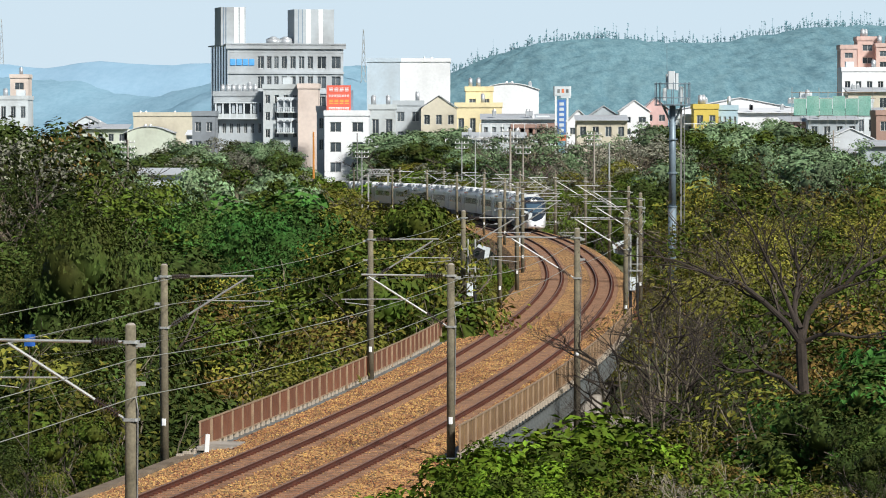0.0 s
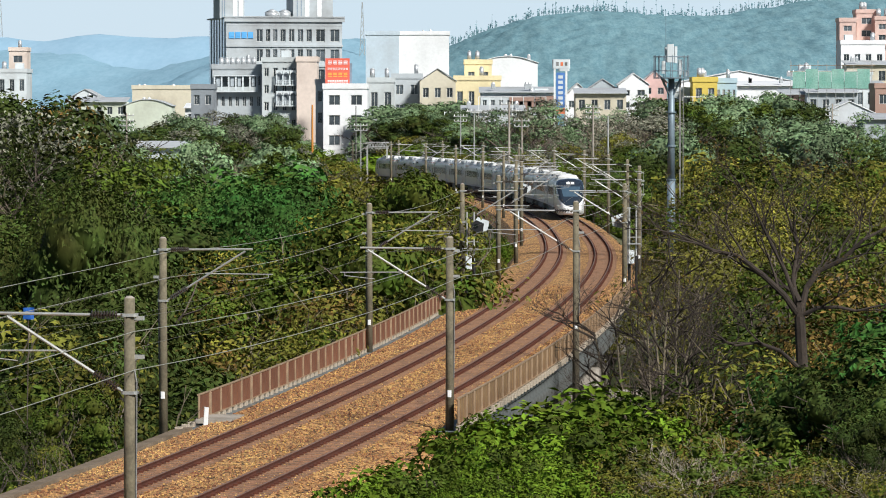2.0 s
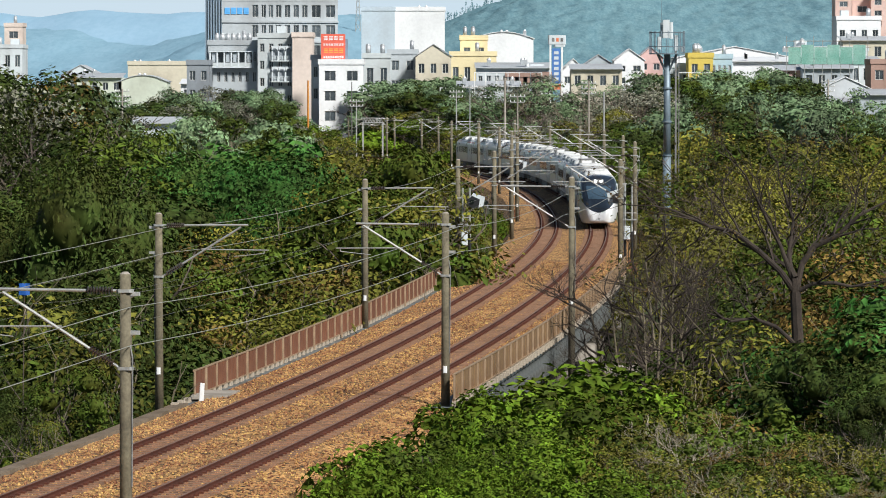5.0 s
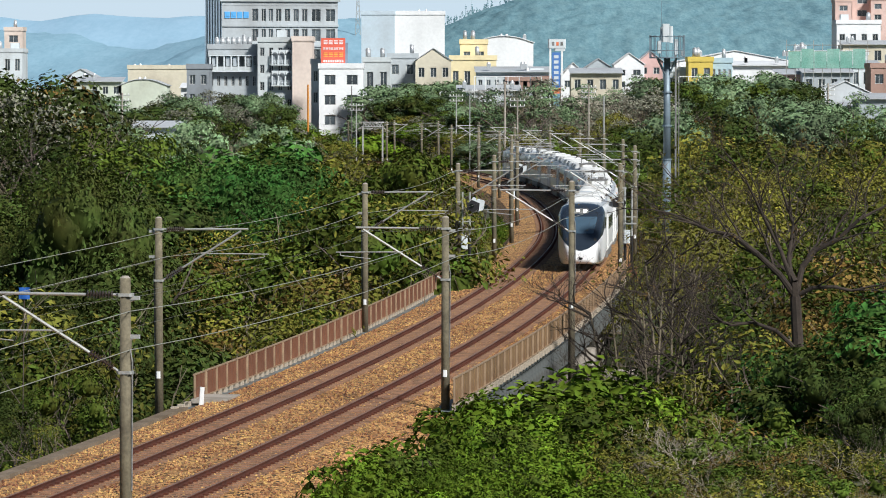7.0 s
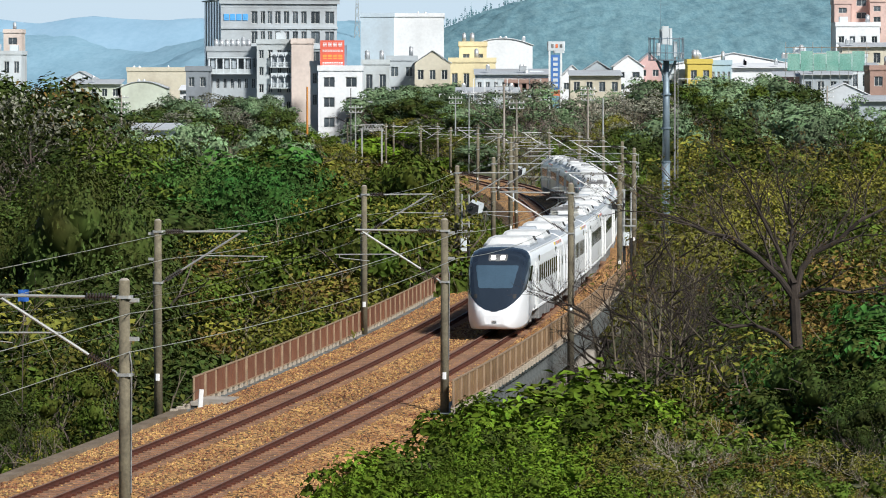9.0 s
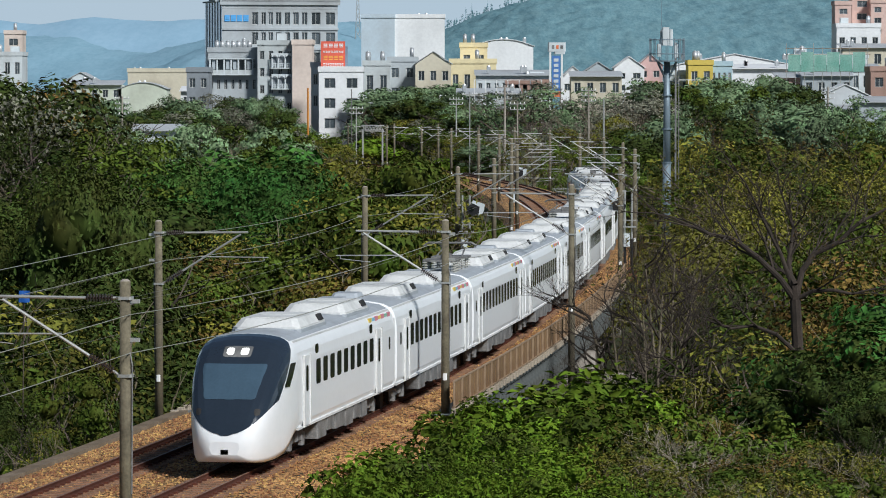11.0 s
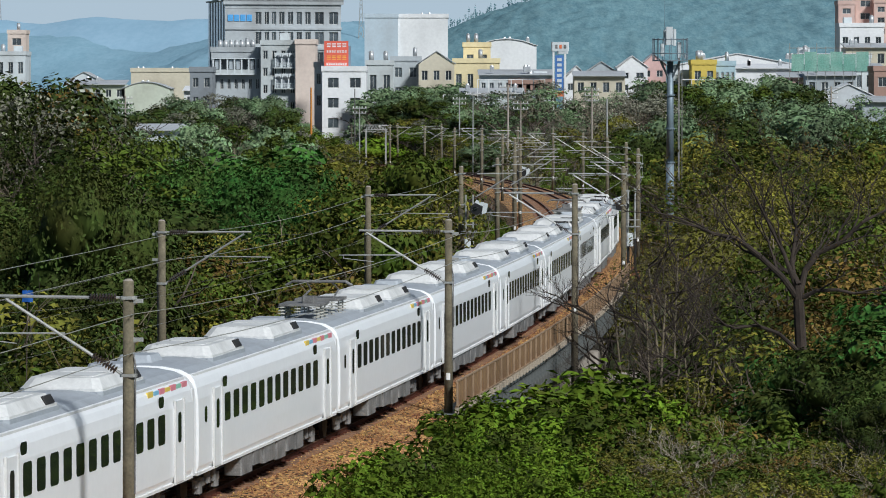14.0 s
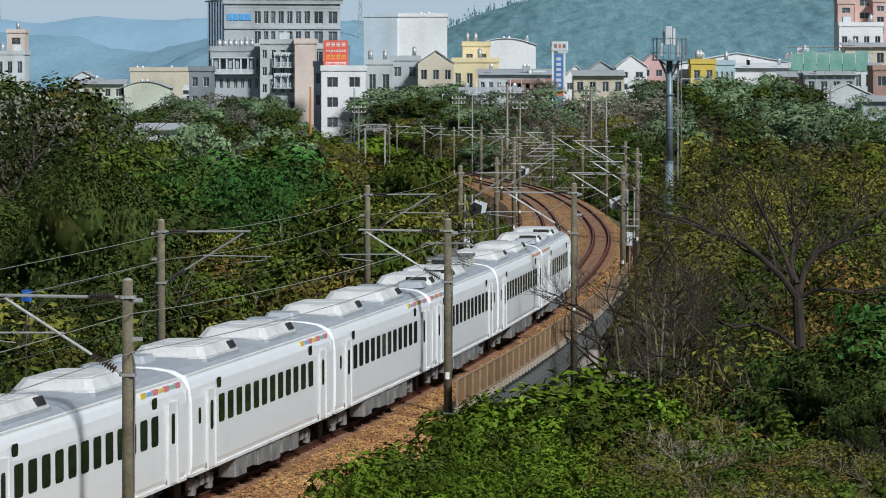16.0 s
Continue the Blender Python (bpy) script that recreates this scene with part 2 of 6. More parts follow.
LINE_TH += 0.1544 - LINE_TH[_i0]
LINE_X = np.cumsum(np.sin(LINE_TH))
LINE_X += -16.423 - LINE_X[_i0]
LINE_Y = np.cumsum(np.cos(LINE_TH))
LINE_Y += 55.559 - LINE_Y[_i0]
GAUGE, SPACING = 0.555, 3.63


def line_z(s):
    q = (np.asarray(s, float) - 150) / 100
    q = np.clip(q, -1.0, 6.0)
    return 0.155 * q - 0.071 * q * q


def on_line(s, o=0.0, z=0.0):
    """Metres along the line and to its camera-right side; z over the rail head."""
    x, y, th = (float(np.interp(s, LINE_S, a)) for a in (LINE_X, LINE_Y, LINE_TH))
    return Vector((x + o * math.cos(th), y - o * math.sin(th), z + float(line_z(s)))), th


def ribbon(s_list, profile, closed=False):
    """Sweeps a profile of (offset, height) points along the line."""
    vs, fs, n = [], [], len(profile)
    for s in s_list:
        for o, z in profile:
            vs.append(on_line(s, o, z)[0])
    for i in range(len(s_list) - 1):
        for j in range(n if closed else n - 1):
            a, b = i * n + j, i * n + (j + 1) % n
            fs.append((a, b, b + n, a + n))
    return vs, fs


# ---- ground ----
def smooth(a, b, v):
    t = np.clip((np.asarray(v, float) - a) / (b - a), 0, 1)
    return t * t * (3 - 2 * t)


def ground_z(x, y):
    """Height of the ground: embankment, gully under the bridge, rise to the town, slope below the camera."""
    x, y = np.asarray(x, float), np.asarray(y, float)
    s = np.interp(y, LINE_Y, LINE_S)
    o = x - np.interp(y, LINE_Y, LINE_X)
    oc = o + 1.8
    wob = 0.6 * np.sin(x * 0.21 + y * 0.05) + 0.5 * np.sin(y * 0.13 - x * 0.07)
    gully = smooth(142, 158, s) * (1 - smooth(232, 250, s))
    base = np.where(oc < 0, -5.0, -3.2) - 5.0 * gully * (1 - smooth(60, 140, abs(oc))) + wob
    base = base + 6.2 * smooth(560, 690, y) + 2.0 * smooth(150, 400, abs(oc)) * (y > 300)
    slope = np.interp(y, [-60, 0, 3, 20, 60, 112, 142], [9.2, 9.2, 9.2, 6.6, 1.4, 0.0, -3.4]) + 0.25 * wob * smooth(25, 60, y)
    base = np.where((y < 142) & (o > 0), base + np.maximum(0, slope - base) * smooth(4.0, 8.0, o) * (1 - smooth(80, 160, o)), base)
    base = base + 7.5 * smooth(815, 870, y) * smooth(62, 82, x) * (1 - smooth(960, 1200, y))
    bank = line_z(s) - 0.95 - np.maximum(0, abs(oc) - 4.7) / 1.5
    near = (abs(oc) < 30) & (y < 780) & (gully < 0.5)
    z = np.where(near, np.maximum(base, bank), base)
    cut = (abs(oc) < 4.7) & (y < 780)
    z = np.where(cut, np.where(gully < 0.5, line_z(s) - 0.95, base), z)
    side = (abs(oc) >= 4.7) & (abs(oc) < 16) & (y > 560) & (y < 780)
    return np.where(side, np.minimum(z, line_z(s) - 0.95 + (abs(oc) - 4.7) * 0.55), z)


def grid_sheet(xs, ys):
    X, Y = np.meshgrid(xs, ys)
    Z = ground_z(X, Y)
    n = len(xs)
    vs = np.stack([X.ravel(), Y.ravel(), Z.ravel()], 1).tolist()
    fs = [(j * n + i, j * n + i + 1, (j + 1) * n + i + 1, (j + 1) * n + i) for j in range(len(ys) - 1) for i in range(n - 1)]
    return vs, fs


gx = np.concatenate([np.linspace(-4500, -300, 12), np.linspace(-250, -60, 12), np.arange(-55, 55, 1.25), np.linspace(60, 250, 12), np.linspace(300, 4500, 12)])
gy = np.concatenate([np.linspace(-1500, -100, 6), np.arange(-80, 330, 2.5), np.arange(330, 820, 7.0), np.linspace(850, 4800, 14)])
ground = new("ground", mesh_of("ground", *grid_sheet(gx, gy), M["ground"], True))
tagged(ground, "dark earth and undergrowth of a wooded valley", "ground", kind="structure")

STEPS = list(np.arange(-100.0, 780.0, 4.0))
BRIDGE0, BRIDGE1 = 149.0, 241.0


def structure(name, vf, mat, label, category):
    return tagged(new(name, mesh_of(name, *vf, mat)), label, category, kind="structure")


structure("ballast_bed", ribbon(STEPS, [(-7.1, -1.15), (-6.35, -0.35), (-4.9, -0.2), (-2.3, -0.2), (-1.8, -0.24), (-1.2, -0.2), (1.2, -0.2), (1.75, -0.28), (2.6, -1.1)]),
          M["ballast"], "orange-brown ballast of a double-track railway", "ballast")
for nm, o0 in (("track_bed_left", -SPACING), ("track_bed_right", 0.0)):
    structure(nm, ribbon(STEPS, [(o0 - 0.85, -0.196), (o0 - 0.7, -0.172), (o0 + 0.7, -0.172), (o0 + 0.85, -0.196)]), M["ballast_dark"],
              "dark rust-stained ballast between the rails", "ballast")
structure("gravel_shoulder", ribbon(list(np.arange(-20.0, 151.0, 3.0)), [(1.7, -0.268), (2.6, -0.4), (4.0, -0.55), (6.0, -0.5), (7.4, -1.6)]), M["ballast"],
          "pale brown gravel shoulder beside the track", "gravel")
structure("concrete_kerb", ribbon(list(np.arange(60.0, 151.0, 3.0)), [(-7.0, -0.9), (-7.0, -0.32), (-6.5, -0.3), (-6.45, -0.6)]), M["kerb"],
          "low earth-stained concrete kerb along the ballast", "kerb")


def rails():
    for nm, o0 in (("railway_track", -SPACING), ("railway_track", 0.0)):
        tr = thing(nm, Matrix(), "rusty rails with bright worn heads on ballast", "railway track", "tracks", "structure")
        for g in (-GAUGE, GAUGE):
            o = o0 + g
            prof = [(o - 0.065, -0.16), (o - 0.06, -0.14), (o - 0.012, -0.125), (o - 0.012, -0.045), (o - 0.036, -0.036), (o - 0.036, -0.006),
                    (o + 0.036, -0.006), (o + 0.036, -0.036), (o + 0.012, -0.045), (o + 0.012, -0.125), (o + 0.06, -0.14), (o + 0.065, -0.16)]
            vs, fs = ribbon(STEPS, prof, True)
            part("rail", mesh_of("rail", vs, fs, M["rail"]), None, tr)
            vs, fs = ribbon(STEPS, [(o - 0.034, -0.006), (o - 0.026, 0.0), (o + 0.026, 0.0), (o + 0.034, -0.006)])
            part("running_surface", mesh_of("running_surface", vs, fs, M["rail_top"]), None, tr, "bright worn steel")
        b, clips = Build(), Build()
        for s in np.arange(60, 700, 0.62):
            p, th = on_line(s, o0, -0.215)
            b.box(p, (2.0, 0.24, 0.13), -th)
            if s < 420:
                for q in (-0.66, -0.45, 0.45, 0.66):
                    clips.box(on_line(s, o0 + q, -0.125)[0], (0.11, 0.16, 0.06), -th)
        tagged(part("sleepers", b, M["sleeper"], tr), kind="stuff")
        tagged(part("rail_clips", clips, M["rail"], tr), kind="stuff")


rails()


def ballast_stones():
    """Loose stones on the bed where it is seen from near."""
    rng = np.random.RandomState(12)
    tm = np.array([(1, 0, 0), (-0.5, 0.87, 0), (-0.5, -0.87, 0), (0.1, 0.1, 0.9), (0.35, -0.4, -0.6), (-0.4, 0.3, -0.6)])
    tri = np.array([(0, 1, 3), (1, 2, 3), (2, 0, 3), (1, 0, 4), (2, 1, 5), (0, 2, 4)])
    V, F, k = [], [], 0
    for s0, s1, dens, r0 in ((96, 150, 34, 0.044), (150, 200, 22, 0.046), (200, 260, 12, 0.05)):
        for q in range(int((s1 - s0) * 9.0 * dens)):
            s, o = rng.uniform(s0, s1), rng.uniform(-6.3, 2.6 if s0 < 150 else 1.7)
            if s0 < 150 and rng.rand() < 0.25:
                o = rng.uniform(1.7, 5.6)
            if min(abs(o - GAUGE), abs(o + GAUGE), abs(o + SPACING - GAUGE), abs(o + SPACING + GAUGE)) < 0.13:
                continue
            z = float(np.interp(o, [-6.35, -4.9, 1.2, 1.75, 2.6, 4.0, 6.0], [-0.35, -0.2, -0.19, -0.275, -0.4, -0.55, -0.5]))
            x, y, th = (np.interp(s, LINE_S, a) for a in (LINE_X, LINE_Y, LINE_TH))
            r = r0 * rng.uniform(0.6, 1.35)
            a = rng.uniform(0, 6.28)
            c, d = math.cos(a), math.sin(a)
            T = tm * np.array([r, r * 0.8, r * rng.uniform(0.6, 1.0)])
            V.append(np.stack([T[:, 0] * c - T[:, 1] * d + x + o * math.cos(th), T[:, 0] * d + T[:, 1] * c + y - o * math.sin(th), T[:, 2] + z + line_z(s) + r * 0.25], 1))
            F.append(tri + k)
            k += 6
    V, F = np.concatenate(V), np.concatenate(F)
    me = mesh_of("ballast_stones", V.tolist(), F.tolist(), material("ballast_stone", (0.4, 0.225, 0.085), 0.95, 0, 0.15, 0.35, 0, 10, (0.28, 0.135, 0.05), 0.5, island=0.56))
    tagged(new("ballast_stones", me), "loose orange-brown crushed stones of the ballast", "ballast", kind="stuff")


ballast_stones()


# ---- bridge ----
def bridge():
    br = thing("railway_bridge", Matrix(), "grey steel girder bridge on concrete piers over a gully", "bridge", kind="structure")
    ss = list(np.arange(BRIDGE0, BRIDGE1 + 0.1, 4.0))
    deck = [(-6.9, -0.42), (2.0, -0.42), (2.1, -0.3), (2.84, -0.3), (2.84, -0.5), (1.9, -0.75), (-6.0, -0.75), (-6.9, -0.62)]
    part("deck", mesh_of("deck", *ribbon(ss, deck, True), M["girder"]), None, br, "grey painted deck edge")
    for o in (-5.9, 2.6):
        prof = [(o - 0.14, -0.48), (o + 0.14, -0.48), (o + 0.14, -0.54), (o + 0.02, -0.54), (o + 0.02, -1.55), (o + 0.16, -1.55), (o + 0.16, -1.62), (o - 0.16, -1.62), (o - 0.16, -1.55), (o - 0.02, -1.55), (o - 0.02, -0.54), (o - 0.14, -0.54)]
        g = part("girder", mesh_of("girder", *ribbon(ss, prof, True), M["girder"]), None, br, "grey painted steel plate girder")
        sgn = 1 if o > 0 else -1
        for s in np.arange(BRIDGE0 + 0.8, BRIDGE1, 1.2):
            p, th = on_line(s, o + sgn * 0.11, -1.04)
            b = Build().box((0, 0, 0), (0.28, 0.08, 1.0))
            st = part("stiffener", STIFF or b.mesh("stiffener", M["girder"]), None, g)
            st.matrix_basis = pose(*p, 0, 0, math.degrees(-th))
    # brackets that carry the fence
    me = Build().box((0, 0, 0), (0.22, 0.5, 0.2), 0, 0.03).mesh("bracket", M["bracket"])
    for o in (2.92, -6.85):
        for s in np.arange(BRIDGE0 + 0.4, BRIDGE1, 1.15):
            p, th = on_line(s, o, -0.19 if o > 0 else -0.36)
            part("bracket", me, None, br).matrix_basis = pose(*p, 0, 0, math.degrees(-th))
    for s in (151.0, 181.0, 211.5, 239.0):
        p, th = on_line(s, -1.9, 0)
        b = Build().box((0, 0, -2.5), (9.4, 1.7, 0.8), 0, 0.15).box((0, 0, -7), (7.6, 1.3, 8.4), 0, 0.3).box((0, 0, -10.2), (9.2, 2.6, 2.0), 0, 0.1)
        part("pier", b, M["concrete"], br, "weathered concrete pier").matrix_basis = pose(*p, 0, 0, math.degrees(-th))
    p, th = on_line(214, 3.9, -4.3)
    part("footing", Build().box((0, 0, 0), (1.7, 1.6, 1.9), 0, 0.06), M["concrete"], br, "pale concrete block").matrix_basis = pose(*p, 0, 0, math.degrees(-th))


STIFF = Build().box((0, 0, 0), (0.28, 0.08, 1.0)).mesh("stiffener", M["girder"])
bridge()


def fence(o, s0, s1, zb, zt, mat, label, strong):
    """Sheet panels between thin uprights; every so many uprights a stout pale one."""
    f = thing("bridge_fence", Matrix(), label, "fence", "bridge fences", "structure")
    step, h = 2.1, zt - zb
    b = Build()
    n = 6
    for k in range(n):                      # folded sheet
        x0, x1 = -step / 2 + step * k / n, -step / 2 + step * (k + 1) / n
        b.box(((x0 + x1) / 2, 0.007 if k % 2 else -0.007, 0), ((x1 - x0) * 0.995, 0.02, h))
    panel = b.mesh("panel", mat)
    thin = Build().box((0, 0, 0), (0.07, 0.07, h), 0, 0.01).mesh("post", M["fence_post"])
    stout = Build().box((0, 0, -0.08), (0.16, 0.1, h + 0.16), 0, 0.02).mesh("post", M["fence_post"])
    rail_me = Build().box((0, 0, 0), (step, 0.07, 0.05), 0, 0.0).mesh("top_rail", M["fence_post"])
    low_me = Build().box((0, 0, 0), (step, 0.09, 0.05)).mesh("lower_rail", M["fence_post"])
    for k, s in enumerate(np.arange(s0 + step / 2, s1, step)):
        p, th = on_line(s, o, (zb + zt) / 2)
        m = pose(*p, 0, 0, math.degrees(math.pi / 2 - th))
        part("panel", panel, None, f).matrix_basis = m
        part("top_rail", rail_me, None, f).matrix_basis = m @ pose(0, 0, h / 2 + 0.025)
        part("lower_rail", low_me, None, f).matrix_basis = m @ pose(0, 0, -h / 2 - 0.025)
        q, th = on_line(s - step / 2, o + 0.03, (zb + zt) / 2)
        part("post", stout if strong and k % strong == 1 else thin, None, f).matrix_basis = pose(*q, 0, 0, math.degrees(math.pi / 2 - th))
    return f


fence(-6.8, 152.6, 243.0, -0.22, 0.6, M["fence"], "rust-brown sheet-metal bridge fence with cream posts", 4)
fence(2.88, 149.2, 243.0, -0.02, 0.8, M["fence_tan"], "tan-brown corrugated sheet-metal bridge fence", 0)


# ---- overhead line ----
def insulator(b, a, c, r=0.05, n=9):
    """A rod with n sheds, turned in one piece."""
    a, c = Vector(a), Vector(c)
    d = (c - a).normalized()
    u = d.cross(Vector((0, 0, 1)) if abs(d.z) < 0.9 else Vector((1, 0, 0))).normalized()
    w = d.cross(u)
    prof = [(0.0, 0.022)]
    for i in range(n):
        prof += [((i + 0.3) / n, 0.024), ((i + 0.34) / n, r), ((i + 0.7) / n, r * 0.75), ((i + 0.74) / n, 0.024)]
    prof.append((1.0, 0.022))
    m = 8
    vs = [a.lerp(c, t) + (u * math.cos(2 * math.pi * j / m) + w * math.sin(2 * math.pi * j / m)) * q for t, q in prof for j in range(m)]
    fs = [(k * m + j, k * m + (j + 1) % m, (k + 1) * m + (j + 1) % m, (k + 1) * m + j) for k in range(len(prof) - 1) for j in range(m)]
    b.add(vs, fs + [tuple(range(m))[::-1], tuple(range((len(prof) - 1) * m, len(prof) * m))])


def mast(name, base, top, reach, label):
    """A concrete mast at the origin with its bracket arms along +x; heights over the rail head."""
    m = thing(name, Matrix(), label, "overhead line mast", "overhead line masts")
    part("post", Build().tube((0, 0, base), (0, 0, top), 0.155, 0.125, 12), M["pole"], m, smooth=True)
    part("cap", Build().tube((0, 0, top), (0, 0, top + 0.05), 0.125, 0.06, 12), M["concrete"], m)
    zt = top - 0.38
    part("top_tube", Build().tube((0.9, 0, zt), (reach, 0, zt + 0.02), 0.036, sides=8).tube((0.1, 0, zt), (0.28, 0, zt), 0.035, sides=8), M["galv"], m, "galvanised tube")
    b = Build()
    insulator(b, (0.28, 0, zt), (0.9, 0, zt), 0.1)
    part("insulator", b, M["insulator"], m, "dark ribbed insulator")
    a, c = Vector((0.12, 0, zt - 1.75)), Vector((reach - 0.25, 0, zt - 0.05))
    part("strut", Build().tube(a.lerp(c, 0.26), c, 0.036, sides=8).tube(a, a.lerp(c, 0.06), 0.035, sides=8), M["galv"], m, "galvanised tube")
    b = Build()
    insulator(b, a.lerp(c, 0.06), a.lerp(c, 0.26), 0.1)
    part("insulator", b, M["insulator"], m, "dark ribbed insulator")
    q = a.lerp(c, 0.55)
    part("registration_arm", Build().tube((q.x - 0.15, 0, q.z), (reach + 0.7, 0, q.z - 0.02), 0.022, sides=6).tube((reach + 0.55, 0, q.z), (reach + 0.55, 0, q.z - 0.13), 0.014, sides=6)
         .tube((reach + 0.55, 0, q.z - 0.13), (reach - 0.5, 0, q.z - 0.24), 0.014, sides=6), M["galv"], m)
    for z in (top - 0.45, top - 1.32):
        b = Build().box((-0.22, 0, z), (0.24, 0.07, 0.09), 0, 0.01).tube((-0.12, 0, z - 0.07), (-0.32, 0, z), 0.025, sides=6)
        part("wire_bracket", b, M["galv"], m)
    for z in (zt, zt - 1.75):
        part("clamp", Build().box((0, 0, z), (0.36, 0.3, 0.07), 0, 0.05), M["galv"], m)
    part("earth_cable", Build().tube((-0.17, 0.04, top - 1.9), (-0.15, 0.05, 1.5), 0.02, sides=6).tube((-0.12, 0.05, top - 1.6), (-0.17, 0.04, top - 1.9), 0.02, sides=6), M["under"], m)
    part("plate", Build().box((0, 0, 0.95), (0.15, 0.325, 0.24), 0, 0.03), M["white"], m, "white number plate without writing")
    return m


MAST_R = [100.0, 150.0, 188.0, 242.0, 277.8, 312.0, 350.0, 392.0, 436.0, 480.0, 526.0, 570.0, 616.0, 660.0]
MAST_L = [60.0, 148.0, 195.5, 242.0, 270.0, 300.0, 338.0, 380.0, 424.0, 470.0, 515.0, 560.0, 606.0, 650.0]
RIGHT_OFF, LEFT_OFF = 2.5, -SPACING - 2.85
LABEL_MAST = "weathered concrete mast with galvanised bracket arms and brown insulators"


def masts():
    proto = mast("overhead_line_mast", -1.0, 6.3, 3.1, LABEL_MAST)
    p, th = on_line(MAST_R[0], 2.83, 0.3)
    proto.matrix_basis = pose(*p, 0, 0, 180 - math.degrees(th))
    for k, s in enumerate(MAST_R[1:]):
        if s == 188.0:
            continue
        p, th = on_line(s, RIGHT_OFF + (0.15 if s > 200 else 0))
        copy_thing(proto, pose(*p, 0, 0, 180 - math.degrees(th)))
    tall = mast("overhead_line_mast", -3.2, 6.3, 3.1, "weathered concrete mast standing outside the bridge fence")
    p, th = on_line(188.0, 3.32, 0.3)
    tall.matrix_basis = pose(*p, 0, 0, 180 - math.degrees(th))
    for s in MAST_L:
        p, th = on_line(s, LEFT_OFF + (-0.62 if s < 160 else -0.15 if s < 200 else 0 if s < 260 else 0.42))
        copy_thing(proto, pose(*p, 0, 0, -math.degrees(th)))


masts()


def wire(name, pts, r, label, mat="wire_dark"):
    cu = bpy.data.curves.new(name, "CURVE")
    cu.dimensions, cu.bevel_depth, cu.bevel_resolution = "3D", r, 1
    sp = cu.splines.new("POLY")
    sp.points.add(len(pts) - 1)
    for q, v in zip(sp.points, pts):
        q.co = (*v, 1)
    cu.materials.append(M[mat])
    return tagged(new(name, cu), label, "overhead wire", "overhead wires")


def span_points(at, o, z, sag, n=8):
    pts = []
    for a, b in zip(at[:-1], at[1:]):
        p, q = on_line(a, o, z)[0], on_line(b, o, z)[0]
        for i in range(n):
            t = i / n
            v = p.lerp(q, t)
            v.z -= sag * 4 * t * (1 - t)
            pts.append(v)
    return pts


def wires():
    ends = [-60.0]
    for at, o_c, o_f in ((MAST_R, 0.0, RIGHT_OFF + 0.45), (MAST_L, -SPACING, LEFT_OFF - 0.35)):
        st = ends + ([20.0] if at is MAST_R else []) + at + [720.0]
        wire("contact_wire", span_points(st, o_c, 4.72, 0.04), 0.004, "thin copper contact wire over the track")
        wire("messenger_wire", span_points(st, o_c, 5.85, 0.5), 0.004, "thin steel messenger wire over the track")
        for z in (5.85, 4.98):
            wire("feeder_wire", span_points(st, o_f, z, 0.3), 0.011, "thin grey feeder wire along the masts", "wire")


wires()


# ---- the train ----
CAR_L, BODY_L, HALF_W = 20.55, 20.0, 1.42
RING = [(-1.36, 0.98), (-1.42, 1.15), (-1.43, 1.6), (-1.43, 2.2), (-1.42, 2.75), (-1.38, 3.02), (-1.31, 3.2), (-1.19, 3.34), (-0.95, 3.45), (-0.5, 3.52), (0.0, 3.54)]
RING = [(y, 0.98 + (z - 0.98) * 1.085) for y, z in RING]
RING = RING + [(-y, z) for y, z in RING[-2::-1]]
ROOF = RING[10][1]


def loft(rings):
    n = len(rings[0])
    vs = [p for r in rings for p in r]
    fs = [(i * n + j, i * n + j + 1, (i + 1) * n + j + 1, (i + 1) * n + j) for i in range(len(rings) - 1) for j in range(n - 1)]
    fs += [(i * n + n - 1, i * n, (i + 1) * n, (i + 1) * n + n - 1) for i in range(len(rings) - 1)]
    fs += [tuple(range(n))[::-1], tuple(range((len(rings) - 1) * n, len(rings) * n))]
    return vs, fs


NOSE, LEAD = 3.9, 1.55            # the leading car is longer by LEAD
NU = [0, 0.1, 0.2, 0.3, 0.4, 0.5, 0.6, 0.7, 0.8, 0.88, 0.94, 0.98, 1.0]
N_TOP = [3.54, 3.53, 3.5, 3.43, 3.3, 3.1, 2.83, 2.48, 2.05, 1.68, 1.38, 1.12, 0.92]
N_TOP = [0.98 + (z - 0.98) * 1.085 if z > 0.98 else z for z in N_TOP]
N_WID = [1.0, 0.995, 0.985, 0.97, 0.95, 0.92, 0.885, 0.835, 0.765, 0.68, 0.58, 0.46, 0.3]
N_BOT = [0.98, 0.88, 0.7, 0.52, 0.4, 0.34, 0.3, 0.28, 0.28, 0.3, 0.34, 0.42, 0.54]


def nose_point(u, y, z):
    """Maps a point of the body's section to the section at u along the nose."""
    top, wid, bot = np.interp(u, NU, N_TOP), np.interp(u, NU, N_WID), np.interp(u, NU, N_BOT)
    k = (z - 0.98) / (ROOF - 0.98)
    # lower flanks draw in towards the tip
    tuck = 1 - 0.16 * u * u * (1 - min(1, k * 2.2))
    return y * wid * tuck, bot + (top - bot) * k


